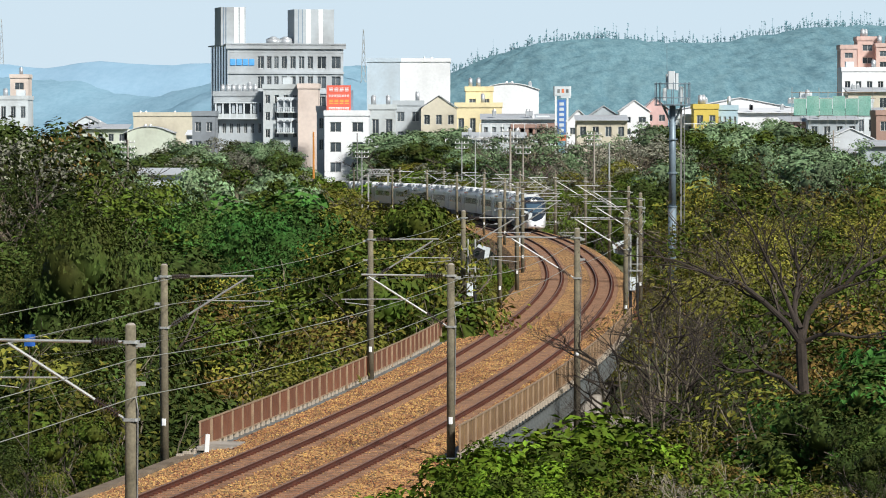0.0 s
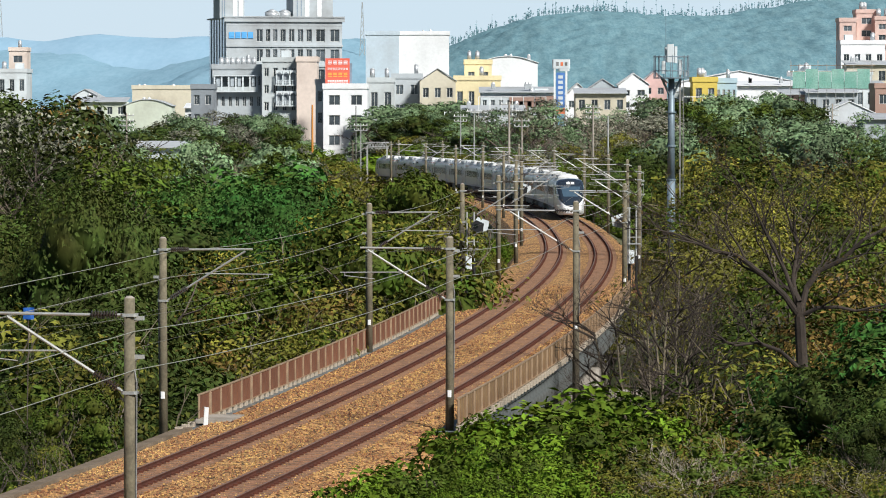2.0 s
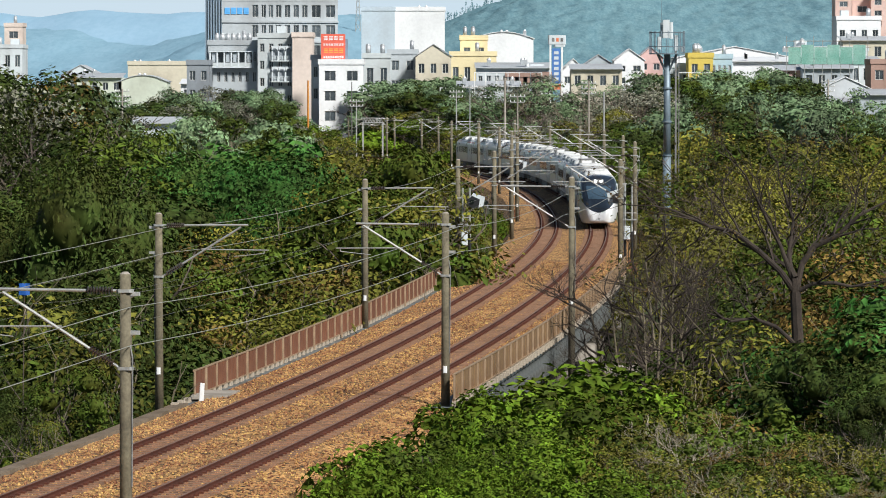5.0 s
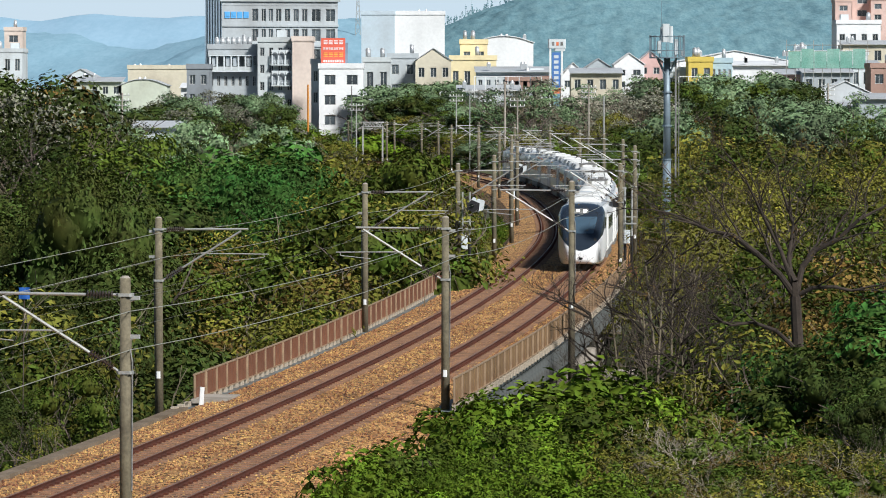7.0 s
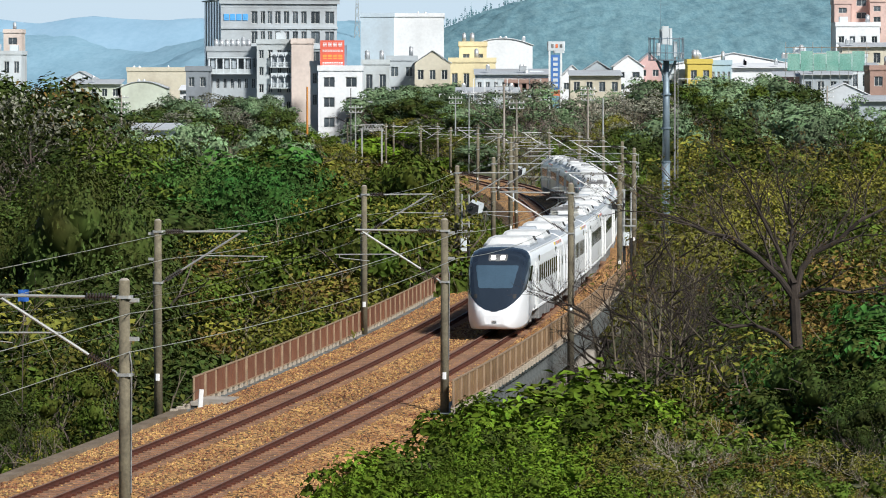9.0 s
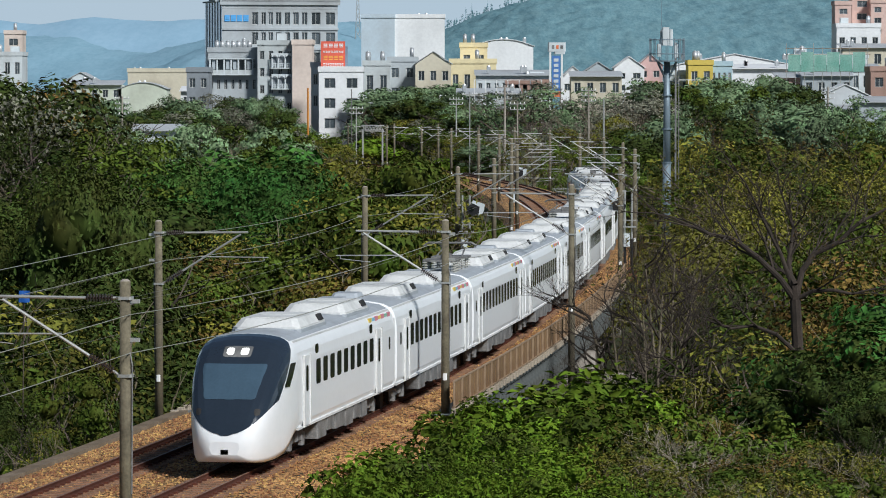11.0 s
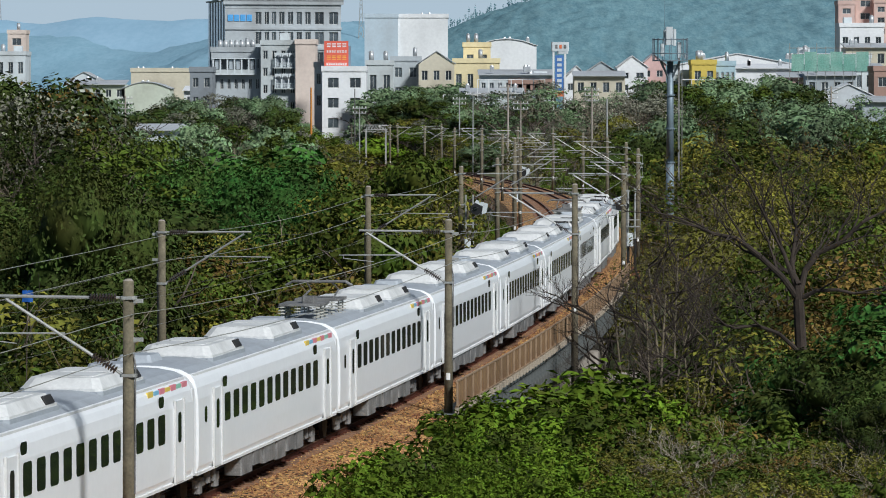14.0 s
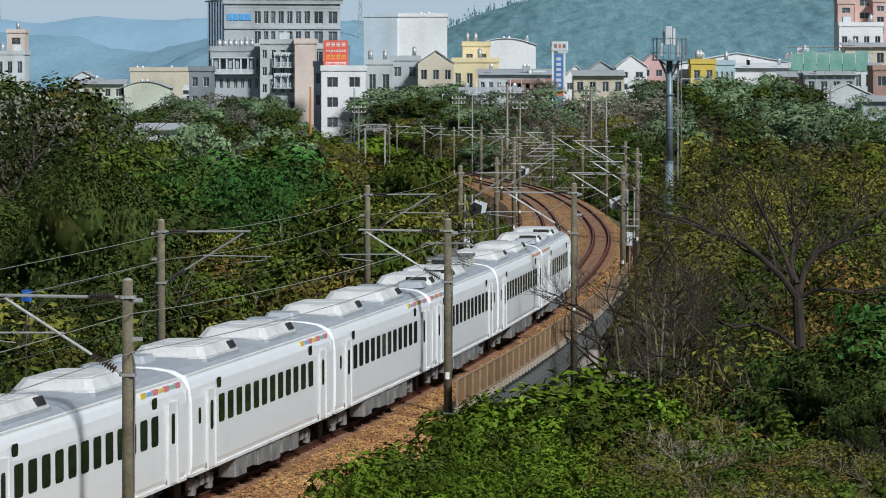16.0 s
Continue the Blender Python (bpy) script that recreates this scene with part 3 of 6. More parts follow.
def nose_faces(u0, u1, lift, keep, nu=120, sub=9):
    """The part of the nose's skin for which keep(u, y, z) holds, lifted off it."""
    ring = []
    for (a, b) in zip(RING[:-1], RING[1:]):
        ring += [(a[0] + (b[0] - a[0]) * i / sub, a[1] + (b[1] - a[1]) * i / sub) for i in range(sub)]
    ring.append(RING[-1])
    us = np.linspace(u0, u1, nu)
    x0 = BODY_L / 2 - NOSE + LEAD
    P = [[Vector((x0 + NOSE * u, *nose_point(u, *q))) for q in ring] for u in us]
    vs, fs, idx = [], [], {}
    c = Vector((x0 - 1.5, 0, 1.7))

    edges = {}

    def vid(i, j):
        if (i, j) not in idx:
            p = P[i][j]
            a, b = P[min(i + 1, nu - 1)][j] - P[max(i - 1, 0)][j], P[i][min(j + 1, len(ring) - 1)] - P[i][max(j - 1, 0)]
            nr = a.cross(b)
            nr = nr.normalized() if nr.length > 1e-6 else (p - c).normalized()
            if nr.dot(p - c) < 0:
                nr = -nr
            idx[(i, j)] = len(vs)
            vs.append(p + nr * lift)
        return idx[(i, j)]
    for i in range(nu - 1):                 # take the cells that lie inside, then ease their outline
        for j in range(len(ring) - 1):
            m = (P[i][j] + P[i + 1][j + 1]) / 2
            if keep((us[i] + us[i + 1]) / 2, m.y, m.z):
                q = (vid(i, j), vid(i, j + 1), vid(i + 1, j + 1), vid(i + 1, j))
                fs.append(q)
                for a, b in zip(q, q[1:] + q[:1]):
                    edges[frozenset((a, b))] = edges.get(frozenset((a, b)), 0) + 1
    near = {}
    for e, k in edges.items():
        if k == 1:
            a, b = tuple(e)
            near.setdefault(a, []).append(b)
            near.setdefault(b, []).append(a)
    for _ in range(10):
        moved = {a: vs[a] * 0.4 + (vs[nb[0]] + vs[nb[1]]) * 0.3 for a, nb in near.items() if len(nb) == 2}
        for a, p in moved.items():
            vs[a] = p
    return vs, fs


def mask_edge(u, y, z):
    if z < 1.02:
        return False
    return u > 0.9 - (z - 1.02) / 2.5 * 0.8 and z > 1.1 + 0.95 * (abs(y) / 1.3) ** 2.2


def pane_me(w, h, name="window"):
    """An upright pane with rounded corners, flat on its back, standing proud by 8 mm; its face looks along -y."""
    r, pts = min(0.09, w / 3), []
    for cx, cz, a0 in ((w / 2 - r, h / 2 - r, 0), (-w / 2 + r, h / 2 - r, 90), (-w / 2 + r, -h / 2 + r, 180), (w / 2 - r, -h / 2 + r, 270)):
        pts += [(cx + r * math.cos(radians(a0 + q)), cz + r * math.sin(radians(a0 + q))) for q in (0, 45, 90)]
    n = len(pts)
    vs = [(x, 0.0, z) for x, z in pts] + [(x, -0.008, z) for x, z in pts]
    fs = [tuple(range(n, 2 * n))] + [(i, (i + 1) % n, n + (i + 1) % n, n + i) for i in range(n)]
    return vs, fs


CAR_MESH = {}


def car_meshes():
    C = CAR_MESH
    for nm, w, h in (("window", 0.72, 0.74), ("sign", 0.52, 0.28), ("slot", 0.28, 0.42), ("door_glass", 0.34, 0.76)):
        C[nm] = mesh_of(nm, *pane_me(w, h), M["glass_dark"])
    b = Build().box((0, -0.012, 0), (0.95, 0.03, 2.05), 0, 0.0)
    C["door"] = b.mesh("door", M["train_white"])
    b = Build()
    for x in (-0.5, 0.5):
        b.box((x, -0.025, 0), (0.05, 0.06, 2.12))
    C["door_frame"] = b.mesh("door_frame", M["train_unit"])
    b = Build().box((0, 0, 0.05), (4.5, 2.1, 0.1), 0, 0.12, mi=1).box((0, 0, 0.13), (4.44, 2.04, 0.06), 0, 0.16).box((0, 0, 0.28), (4.4, 2.0, 0.24), 0, 0.2, top=0.84)
    for x in (-0.8, 0.8):
        b.box((x, 0, 0.405), (1.4, 1.3, 0.03), 0, 0.05)
    C["ac"] = b.mesh("air_conditioner", [M["train_unit"], M["train_roof"]])
    C["grille"] = Build().box((0, 0, 0), (0.75, 0.05, 0.22), 0, 0.02).mesh("grille", M["under_dark"])
    b = Build()
    b.tube((0, -0.62, 0.43), (0, -0.50, 0.43), 0.43, sides=20).tube((0, 0.5, 0.43), (0, 0.62, 0.43), 0.43, sides=20).tube((0, -0.5, 0.43), (0, 0.5, 0.43), 0.08, sides=8)
    C["wheels"] = b.mesh("wheelset", M["under_dark"])
    b = Build()
    for y in (-0.98, 0.98):
        b.box((0, y, 0.55), (2.9, 0.14, 0.2), 0, 0.04).box((-1.05, y, 0.45), (0.36, 0.2, 0.34), 0, 0.05).box((1.05, y, 0.45), (0.36, 0.2, 0.34), 0, 0.05)
        b.tube((-0.35, y * 1.08, 0.5), (-0.35, y * 1.08, 0.85), 0.12, sides=10).tube((0.35, y * 1.08, 0.5), (0.35, y * 1.08, 0.85), 0.12, sides=10)
    b.box((0, 0, 0.62), (0.7, 2.0, 0.2))
    C["bogie_frame"] = b.mesh("bogie_frame", M["under"])
    b = Build()
    for y in (-1.12, 1.12):
        for x, w, h in ((-4.3, 1.2, 0.52), (-2.9, 1.1, 0.46), (-1.5, 1.3, 0.56), (0.2, 1.6, 0.5), (1.9, 1.2, 0.42), (3.4, 1.5, 0.55)):
            b.box((x, y, 0.94 - h / 2), (w, 0.5, h), 0, 0.05)
    for i, x in enumerate((-4.8, -3.6, -2.2, -0.7, 1.2, 2.6, 4.3, 4.7)):
        b.tube((x, -1.3, 0.5 + 0.03 * (i % 3)), (x, -1.3, 0.92), 0.025, sides=6)
    b.box((0, 0, 0.86), (13, 1.7, 0.2))
    C["gear"] = b.mesh("underfloor_equipment", M["under"])


car_meshes()


def make_car(kind, label):
    """kind: middle, pantograph or head. The way of travel is +x."""
    C = CAR_MESH
    car = thing("train_car", Matrix(), label, "train car", "cars of the train")
    head = kind == "head"
    x0, x1 = -BODY_L / 2, (BODY_L / 2 - NOSE + LEAD if head else BODY_L / 2)
    inset = lambda x, k: [(x, y * k, 0.98 + (z - 0.98) * k + (1 - k) * 0.6) for y, z in RING]
    rings = [inset(x0, 0.965), inset(x0 + 0.06, 1.0), inset(x1 - (0.0 if head else 0.06), 1.0)]
    if not head:
        rings.append(inset(x1, 0.965))
    else:
        for u in np.linspace(0, 1, 26)[1:]:
            rings.append([(x1 + NOSE * u, *nose_point(u, y, z)) for y, z in RING])
    vs, fs = loft(rings)
    body = part("body", mesh_of("body", vs, fs, M["train_white"], True), None, car)
    body.data.polygons.foreach_set("use_smooth", [len(p.vertices) == 4 and p.center.x > x1 + 0.01 for p in body.data.polygons])
    # roof skin
    sub = [p for p in RING if p[1] > 3.44]
    xr = x1 - 0.08 if not head else x1 + 0.15
    vs, fs = loft([[(x, y, z + 0.012) for y, z in sub] for x in (x0 + 0.08, xr)])
    part("roof", mesh_of("roof", vs, fs, M["train_roof"]), None, car, "grey ribbed roof")
    for y in (-1.0, 1.0):
        b = Build().box(((x0 + xr) / 2, y * 1.22, 3.5), (xr - x0 - 0.4, 0.05, 0.05))
        part("gutter", b, M["train_unit"], car)
    units = (-4.2, 4.2) if kind == "middle" else ((0.9, -5.0) if kind == "pantograph" else (-5.0, 3.0))
    for x in units:
        ac = part("air_conditioner", C["ac"], None, car, "pale grey roof unit")
        ac.matrix_basis = pose(x, 0, ROOF - 0.13)
        for y in (-0.72, 0.72):
            part("grille", C["grille"], None, ac).matrix_basis = pose(-1.5, y * 1.315, 0.27, -30 if y < 0 else 30, 0, 0)
        part("grille", C["grille"], None, ac).matrix_basis = pose(-2.05, -0.45, 0.27, 0, 0, 90)
    for x in ((8.3, -8.9) if kind == "middle" else (-8.7,)) if not head else (-9.0,):
        part("roof_box", Build().box((x, -0.5, ROOF + 0.08), (1.5, 1.0, 0.22), 0, 0.1, top=0.8), M["train_roof"], car, "low grey roof housing")
    for side, rz in ((-1, 0), (1, 180)):
        wall = lambda x, z, name, extra=0.0: setattr_pose(part(name, C[name], None, car), x, side * (HALF_W + 0.012 + extra), z, rz)
        row, pitch, n = (6.3, -1.16, 12) if not head else (4.4, -1.22, 9)
        for i in range(n):
            wall(row + pitch * i, 2.45, "window")
        fx = 6.5 if not head else 4.5
        wall(fx, 3.13, "sign", -0.03)
        wall(-6.55 if not head else -5.4, 3.13, "sign", -0.03)
        if not head:
            wall(9.05, 2.45, "slot")
        else:
            wall(-9.0, 2.45, "slot")
        for dx in ((7.65, -8.35) if not head else (6.4, -6.75)):
            d = part("door", C["door"], None, car, "plug door")
            setattr_pose(d, dx, side * (HALF_W + 0.006), 2.02, rz)
            part("door_frame", C["door_frame"], None, d)
            part("door_glass", C["door_glass"], None, d).matrix_basis = pose(0, -0.03, 0.35)
        for i, colour in enumerate(("pink", "green", "pink", "yellow", "pink", "blue", "yellow")):
            b = Build().box((x0 + 0.6 + 0.62 * i, side * 1.315, 3.38), (0.55, 0.05, 0.1 if i % 2 else 0.14))
            part("stripe", b, M["stripe_" + colour], car, "coloured roof-edge stripe")
        b = Build().box(((x0 + x1) / 2, side * 1.37, 0.97), (x1 - x0, 0.1, 0.07))
        part("sill", b, M["train_unit"], car)
    for x in ((-7.0, 7.0) if not head else (-7.0, 6.0)):
        bg = part("bogie", C["bogie_frame"], None, car, "grey bogie frame")
        bg.matrix_basis = pose(x, 0, 0)
        for dx in (-1.05, 1.05):
            part("wheelset", C["wheels"], None, bg, "dark steel wheels").matrix_basis = pose(dx, 0, 0)
    part("underfloor_equipment", C["gear"], None, car, "grey underfloor boxes and pipes")
    # hoses and rubber round the gangway, at the trailing end
    b = Build().box((x0 - 0.12, 0, 2.1), (0.5, 2.1, 2.5), 0, 0.1)
    part("gangway", b, M["under_dark"], car, "dark rubber gangway")
    b = Build()
    for y in (-1.38, 1.38):
        b.box((x0 - 0.1, y, 2.1), (0.22, 0.06, 2.25))
    part("gangway_cover", b, M["train_white"], car, "white outer gangway strips")
    if kind == "pantograph":
        for x in (9.1, 8.4, 7.6, 6.3, 5.0, 4.2):
            for y in (-0.55, 0.55):
                b = Build()
                insulator(b, (x, y, ROOF - 0.08), (x, y, ROOF + 0.4), 0.12, 5)
                part("roof_insulator", b, M["roof_porcelain"], car, "grey ribbed roof insulator")
        part("roof_switch", Build().box((8.2, 0, ROOF + 0.42), (1.9, 1.3, 0.07), 0, 0.03).box((8.4, 0.2, ROOF + 0.56), (0.5, 0.4, 0.22), 0, 0.04), M["under"], car, "grey roof switchgear")
        b = Build().box((5.2, 0, ROOF + 0.42), (1.8, 1.4, 0.07), 0, 0.03)
        for y in (-0.5, 0.5):
            b.tube((5.8, y, ROOF + 0.45), (4.4, y * 0.9, ROOF + 0.68), 0.035, sides=6).tube((4.4, y * 0.9, ROOF + 0.68), (5.5, y * 0.8, ROOF + 0.98), 0.03, sides=6)
        for x in (5.6, 5.3):
            b.tube((x, -0.85, ROOF + 0.98), (x, 0.85, ROOF + 0.98), 0.04, sides=8).tube((x, 0.85, ROOF + 0.98), (x, 1.05, ROOF + 0.86), 0.035, sides=6).tube((x, -0.85, ROOF + 0.98), (x, -1.05, ROOF + 0.86), 0.035, sides=6)
        part("pantograph", b, M["under"], car, "raised grey pantograph")
    if head:
        mask = part("mask", mesh_of("mask", *nose_faces(0.06, 0.985, 0.012, mask_edge), M["train_mask"], True), None, car, "glossy black front mask")
        part("windscreen", mesh_of("windscreen", *nose_faces(0.3, 0.9, 0.024, lambda u, y, z: 2.05 < z < 3.0 and abs(y) < 0.92 - 0.22 * (2.9 - z)), M["windscreen"], True), None, mask, "blue-grey windscreen")
        part("light_panel", mesh_of("light_panel", *nose_faces(0.1, 0.6, 0.02, lambda u, y, z: 3.18 < z < 3.46 and abs(y) < 0.42 and u > 0.25), M["under"], True), None, mask)
        for y in (-0.2, 0.2):
            part("headlight", mesh_of("headlight", *nose_faces(0.1, 0.6, 0.032, lambda u, yy, z: 3.23 < z < 3.41 and abs(yy - y) < 0.11 and u > 0.25), M["lamp"], True), None, mask, "lit white headlight")
        for sgn in (-1, 1):
            part("marker_light", mesh_of("marker_light", *nose_faces(0.4, 0.95, 0.022, lambda u, yy, z: 1.62 < z < 1.8 and 0.76 < yy * sgn < 0.92), M["under_dark"], True), None, mask, "dark lamp cluster")
            part("cab_window", mesh_of("cab_window", *nose_faces(0.02, 0.6, 0.016, lambda u, yy, z: yy * sgn > 0.9 and 2.3 < z < 2.95 and 0.72 - (z - 1.02) * 0.32 < u < 0.875 - (z - 1.02) * 0.32), M["glass_dark"], True), None, car, "dark cab side window")
        b = Build().box((BODY_L / 2 + LEAD - 0.1, 0, 0.62), (0.2, 0.22, 0.14))
        part("coupler_flap", b, M["black"], car)
        part("skirt", Build().box((x1 + 1.2, 0, 0.55), (2.6, 2.2, 0.5), 0, 0.4), M["under_dark"], car)
    return car


def setattr_pose(ob, x, y, z, rz):
    ob.matrix_basis = pose(x, y, z, 0, 0, rz)
    return ob


def nose_s(t):
    """How far along the line the tip of the nose is."""
    return 475.4 - 32.34 * t + 0.0395 * t * t - 0.85 * float(smooth(8.5, 11.5, t))


def car_pose(s_mid, flip=False):
    a, b = on_line(s_mid - 7.0)[0], on_line(s_mid + 7.0)[0]
    d = (a - b).normalized()
    if flip:
        d = -d
    mid = (a + b) / 2
    up = Vector((0, 0, 1))
    left = up.cross(d).normalized()
    m = Matrix((d, left, d.cross(left))).transposed().to_4x4()
    m.translation = mid
    return m


TRAIN = []


def train():
    lab = "white express train car with dark windows and grey roof units"
    first = make_car("head", "white streamlined leading train car with a black front mask")
    mid = make_car("middle", lab)
    pan = make_car("pantograph", "white express train car with a pantograph on its roof")
    used = set()
    for k in range(12):
        if k in (0, 11):
            ob = first if k == 0 else copy_thing(first, Matrix())
        else:
            src = pan if k in (2, 5, 9) else mid
            ob = copy_thing(src, Matrix()) if src in used else src
            used.add(src)
        TRAIN.append(ob)
    tagged(TRAIN[11], "white streamlined trailing train car with a black end mask")


train()


def motions():
    ts = [i * 0.5 for i in range(33)]
    for k, ob in enumerate(TRAIN):
        walk(ob, [(t, car_pose(nose_s(t) + LEAD + CAR_L * k + CAR_L / 2 - 0.25, k in (9, 11))) for t in ts])


# ---- leaves ----
def unit_ball():
    """An icosahedron: corners and triangles."""
    g = (1 + 5 ** 0.5) / 2
    v = [(-1, g, 0), (1, g, 0), (-1, -g, 0), (1, -g, 0), (0, -1, g), (0, 1, g), (0, -1, -g), (0, 1, -g), (g, 0, -1), (g, 0, 1), (-g, 0, -1), (-g, 0, 1)]
    f = [(0, 11, 5), (0, 5, 1), (0, 1, 7), (0, 7, 10), (0, 10, 11), (1, 5, 9), (5, 11, 4), (11, 10, 2), (10, 7, 6), (7, 1, 8)]
    f += [(3, 9, 4), (3, 4, 2), (3, 2, 6), (3, 6, 8), (3, 8, 9), (4, 9, 5), (2, 4, 11), (6, 2, 10), (8, 6, 7), (9, 8, 1)]
    v = np.array(v, float)
    return v / np.linalg.norm(v, axis=1)[:, None], np.array(f)


BALL_V, BALL_F = unit_ball()


def leaf_cloud(seed, clumps, per, leaf, flat=0.6, spread=0.62, blade=3, jit=0.3, core=False):
    """Leaves on the upper shells of round clumps; clumps: (x, y, z, radius). A leaf is a tilted blade of three or four
    corners; core: an uneven inner mass of foliage in each clump."""
    rng = np.random.RandomState(seed)
    vs, fs = [], []
    k = 0
    for (cx, cy, cz, r) in clumps:
        at = np.array([cx, cy, cz])
        if core:
            vs.append(BALL_V * (r * (0.42 + 0.3 * rng.rand(len(BALL_V))))[:, None] * np.array([1, 1, 0.85]) + at)
            fs.append(BALL_F + k)
            k += len(BALL_V)
        n = int(1.55 * per * (r / 1.0) ** 1.6)
        d = rng.normal(size=(n, 3))
        d[:, 2] = np.where(d[:, 2] < -0.5, -d[:, 2], d[:, 2])
        d /= np.linalg.norm(d, axis=1)[:, None]
        lump = 1 + 0.16 * np.sin(d[:, 0] * 5 + cx * 3) * np.sin(d[:, 1] * 5 + cy * 3) + 0.12 * np.sin(d[:, 2] * 6 + cz)
        rad = r * lump * (spread + (1.08 - spread) * rng.rand(n) ** 0.6)
        P = d * rad[:, None] * np.array([1, 1, 0.85]) + at
        N = d + rng.normal(size=(n, 3)) * jit + np.array([0, 0, flat * 0.5])
        N /= np.linalg.norm(N, axis=1)[:, None]
        A = np.cross(N, rng.normal(size=(n, 3)))
        A /= np.linalg.norm(A, axis=1)[:, None]
        B = np.cross(N, A)
        L = 0.78 * leaf * (0.6 + 0.8 * rng.rand(n))[:, None]
        q = np.arange(n)[:, None] * blade + k
        if blade == 3:
            V = np.stack([P - A * L * 0.5, P + B * L * 0.5 + N * L * 0.08, P + A * L * 0.5 - N * L * 0.1], 1).reshape(-1, 3)
            fs.append(q + np.array([0, 1, 2]))
        else:
            V = np.stack([P - A * L * 0.6, P - B * L * 0.3 + N * L * 0.1, P + A * L * 0.6 - N * L * 0.16, P + B * L * 0.3 + N * L * 0.1], 1).reshape(-1, 3)
            fs += [q + np.array([0, 1, 2]), q + np.array([0, 2, 3])]
        vs.append(V)
        k += blade * n
    return np.concatenate(vs), np.concatenate(fs)


def fast_mesh(name, V, F, mat):
    me = bpy.data.meshes.new(name)
    n, m = len(V), len(F)
    c = F.shape[1]
    me.vertices.add(n)
    me.vertices.foreach_set("co", V.astype(np.float32).ravel())
    me.loops.add(c * m)
    me.loops.foreach_set("vertex_index", F.astype(np.int32).ravel())
    me.polygons.add(m)
    me.polygons.foreach_set("loop_start", np.arange(0, c * m, c, dtype=np.int32))
    me.materials.append(mat)
    me.update(calc_edges=True)
    return me


# ---- distance: wooded hills ----
def ridge_hill(name, y, crest, run, mat, label, bump, cols=140, rows=26):
    """A long hill: crest gives (x, height) along it; run: how far its slope reaches towards the town."""
    cx, cz = [c[0] for c in crest], [c[1] for c in crest]
    xs = np.linspace(cx[0], cx[-1], cols)
    vs, fs = [], []
    for j in range(rows + 4):
        t = j / rows
        for x in xs:
            h = np.interp(x, cx, cz)
            k = math.sin(min(t, 1) * math.pi / 2) if t <= 1 else 1 - (t - 1) * 1.5
            w = noise.noise((x * 0.012, t * 4, y)) * 0.1 * (1 - min(t, 1)) * min(1, t * 3)
            b = (noise.noise((x * 0.09, t * 22, 1.0)) + 0.8 * noise.noise((x * 0.22, t * 50, 5.0)) + 0.45 * noise.noise((x * 0.55, t * 110, 9.0))) * bump
            vs.append((x, y - run * (1 - t), 4 + (h - 4) * max(0, k + w) + b))
    for j in range(rows + 3):
        for i in range(cols - 1):
            a = j * cols + i
            fs.append((a, a + 1, a + cols + 1, a + cols))
    return tagged(new(name, mesh_of(name, vs, fs, mat, True)), label, "hill", kind="structure")


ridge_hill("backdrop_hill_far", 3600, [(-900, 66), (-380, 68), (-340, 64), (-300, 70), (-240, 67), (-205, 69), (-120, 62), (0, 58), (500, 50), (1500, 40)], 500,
           M["hill_far"], "wooded ridge with pale blue haze in its colour", 1.5, 160)
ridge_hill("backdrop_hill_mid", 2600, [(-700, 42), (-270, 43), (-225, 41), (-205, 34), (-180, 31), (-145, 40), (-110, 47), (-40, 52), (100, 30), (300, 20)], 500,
           M["hill_mid"], "wooded ridge with blue-green haze in its colour", 1.8, 150)
ridge_hill("backdrop_hill_left", 1900, [(-300, 12), (-140, 16), (-120, 22), (-104, 30), (-60, 42), (20, 30), (90, 10)], 300, M["hill_mid"], "wooded hillside behind the town, haze in its colour", 1.6, 110)
CREST = [(-32, 12), (-9, 27), (7, 33.5), (19, 38), (31, 41.5), (45, 43), (57, 43.2), (75, 41.8), (95, 42), (109, 44), (123, 46.5), (133, 47.5), (155, 48), (180, 47), (240, 52), (400, 45)]


def crest_z(x):
    return float(np.interp(x, [c[0] for c in CREST], [c[1] for c in CREST]))


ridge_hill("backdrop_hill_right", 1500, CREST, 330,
           M["hill_near"], "green wooded hill with light haze in its colour", 1.0, 460, 90)


def ridge_trees():
    b = Build()
    rng = random.Random(4)
    for i in range(420):
        x = rng.uniform(0, 160)
        h = crest_z(x)
        y = 1500 - rng.uniform(0, 6)
        ht = rng.uniform(0.8, 2.2) * (2.1 if rng.random() < 0.18 else 1)
        lean = rng.uniform(-0.4, 0.4)
        b.tube((x, y, h - 1), (x + lean, y, h + ht * 1.5), 0.09, 0.03, 3)
        for q in range(5):
            a, z = rng.uniform(0, 6.28), h + ht * rng.uniform(0.4, 1.5)
            r = rng.uniform(0.2, 0.55)
            b.add([(x + lean + r * math.cos(a), y, z), (x + lean + r * math.cos(a + 2.1), y + 0.3, z + r * math.sin(a + 2)), (x + lean + r * math.cos(a + 4.2), y, z + r * 0.9)], [(0, 1, 2)])
    tagged(new("ridge_trees", b.mesh("ridge_trees", M["hill_near"])), "thin bare trees and tall grass on a ridge", "trees", kind="stuff")


ridge_trees()


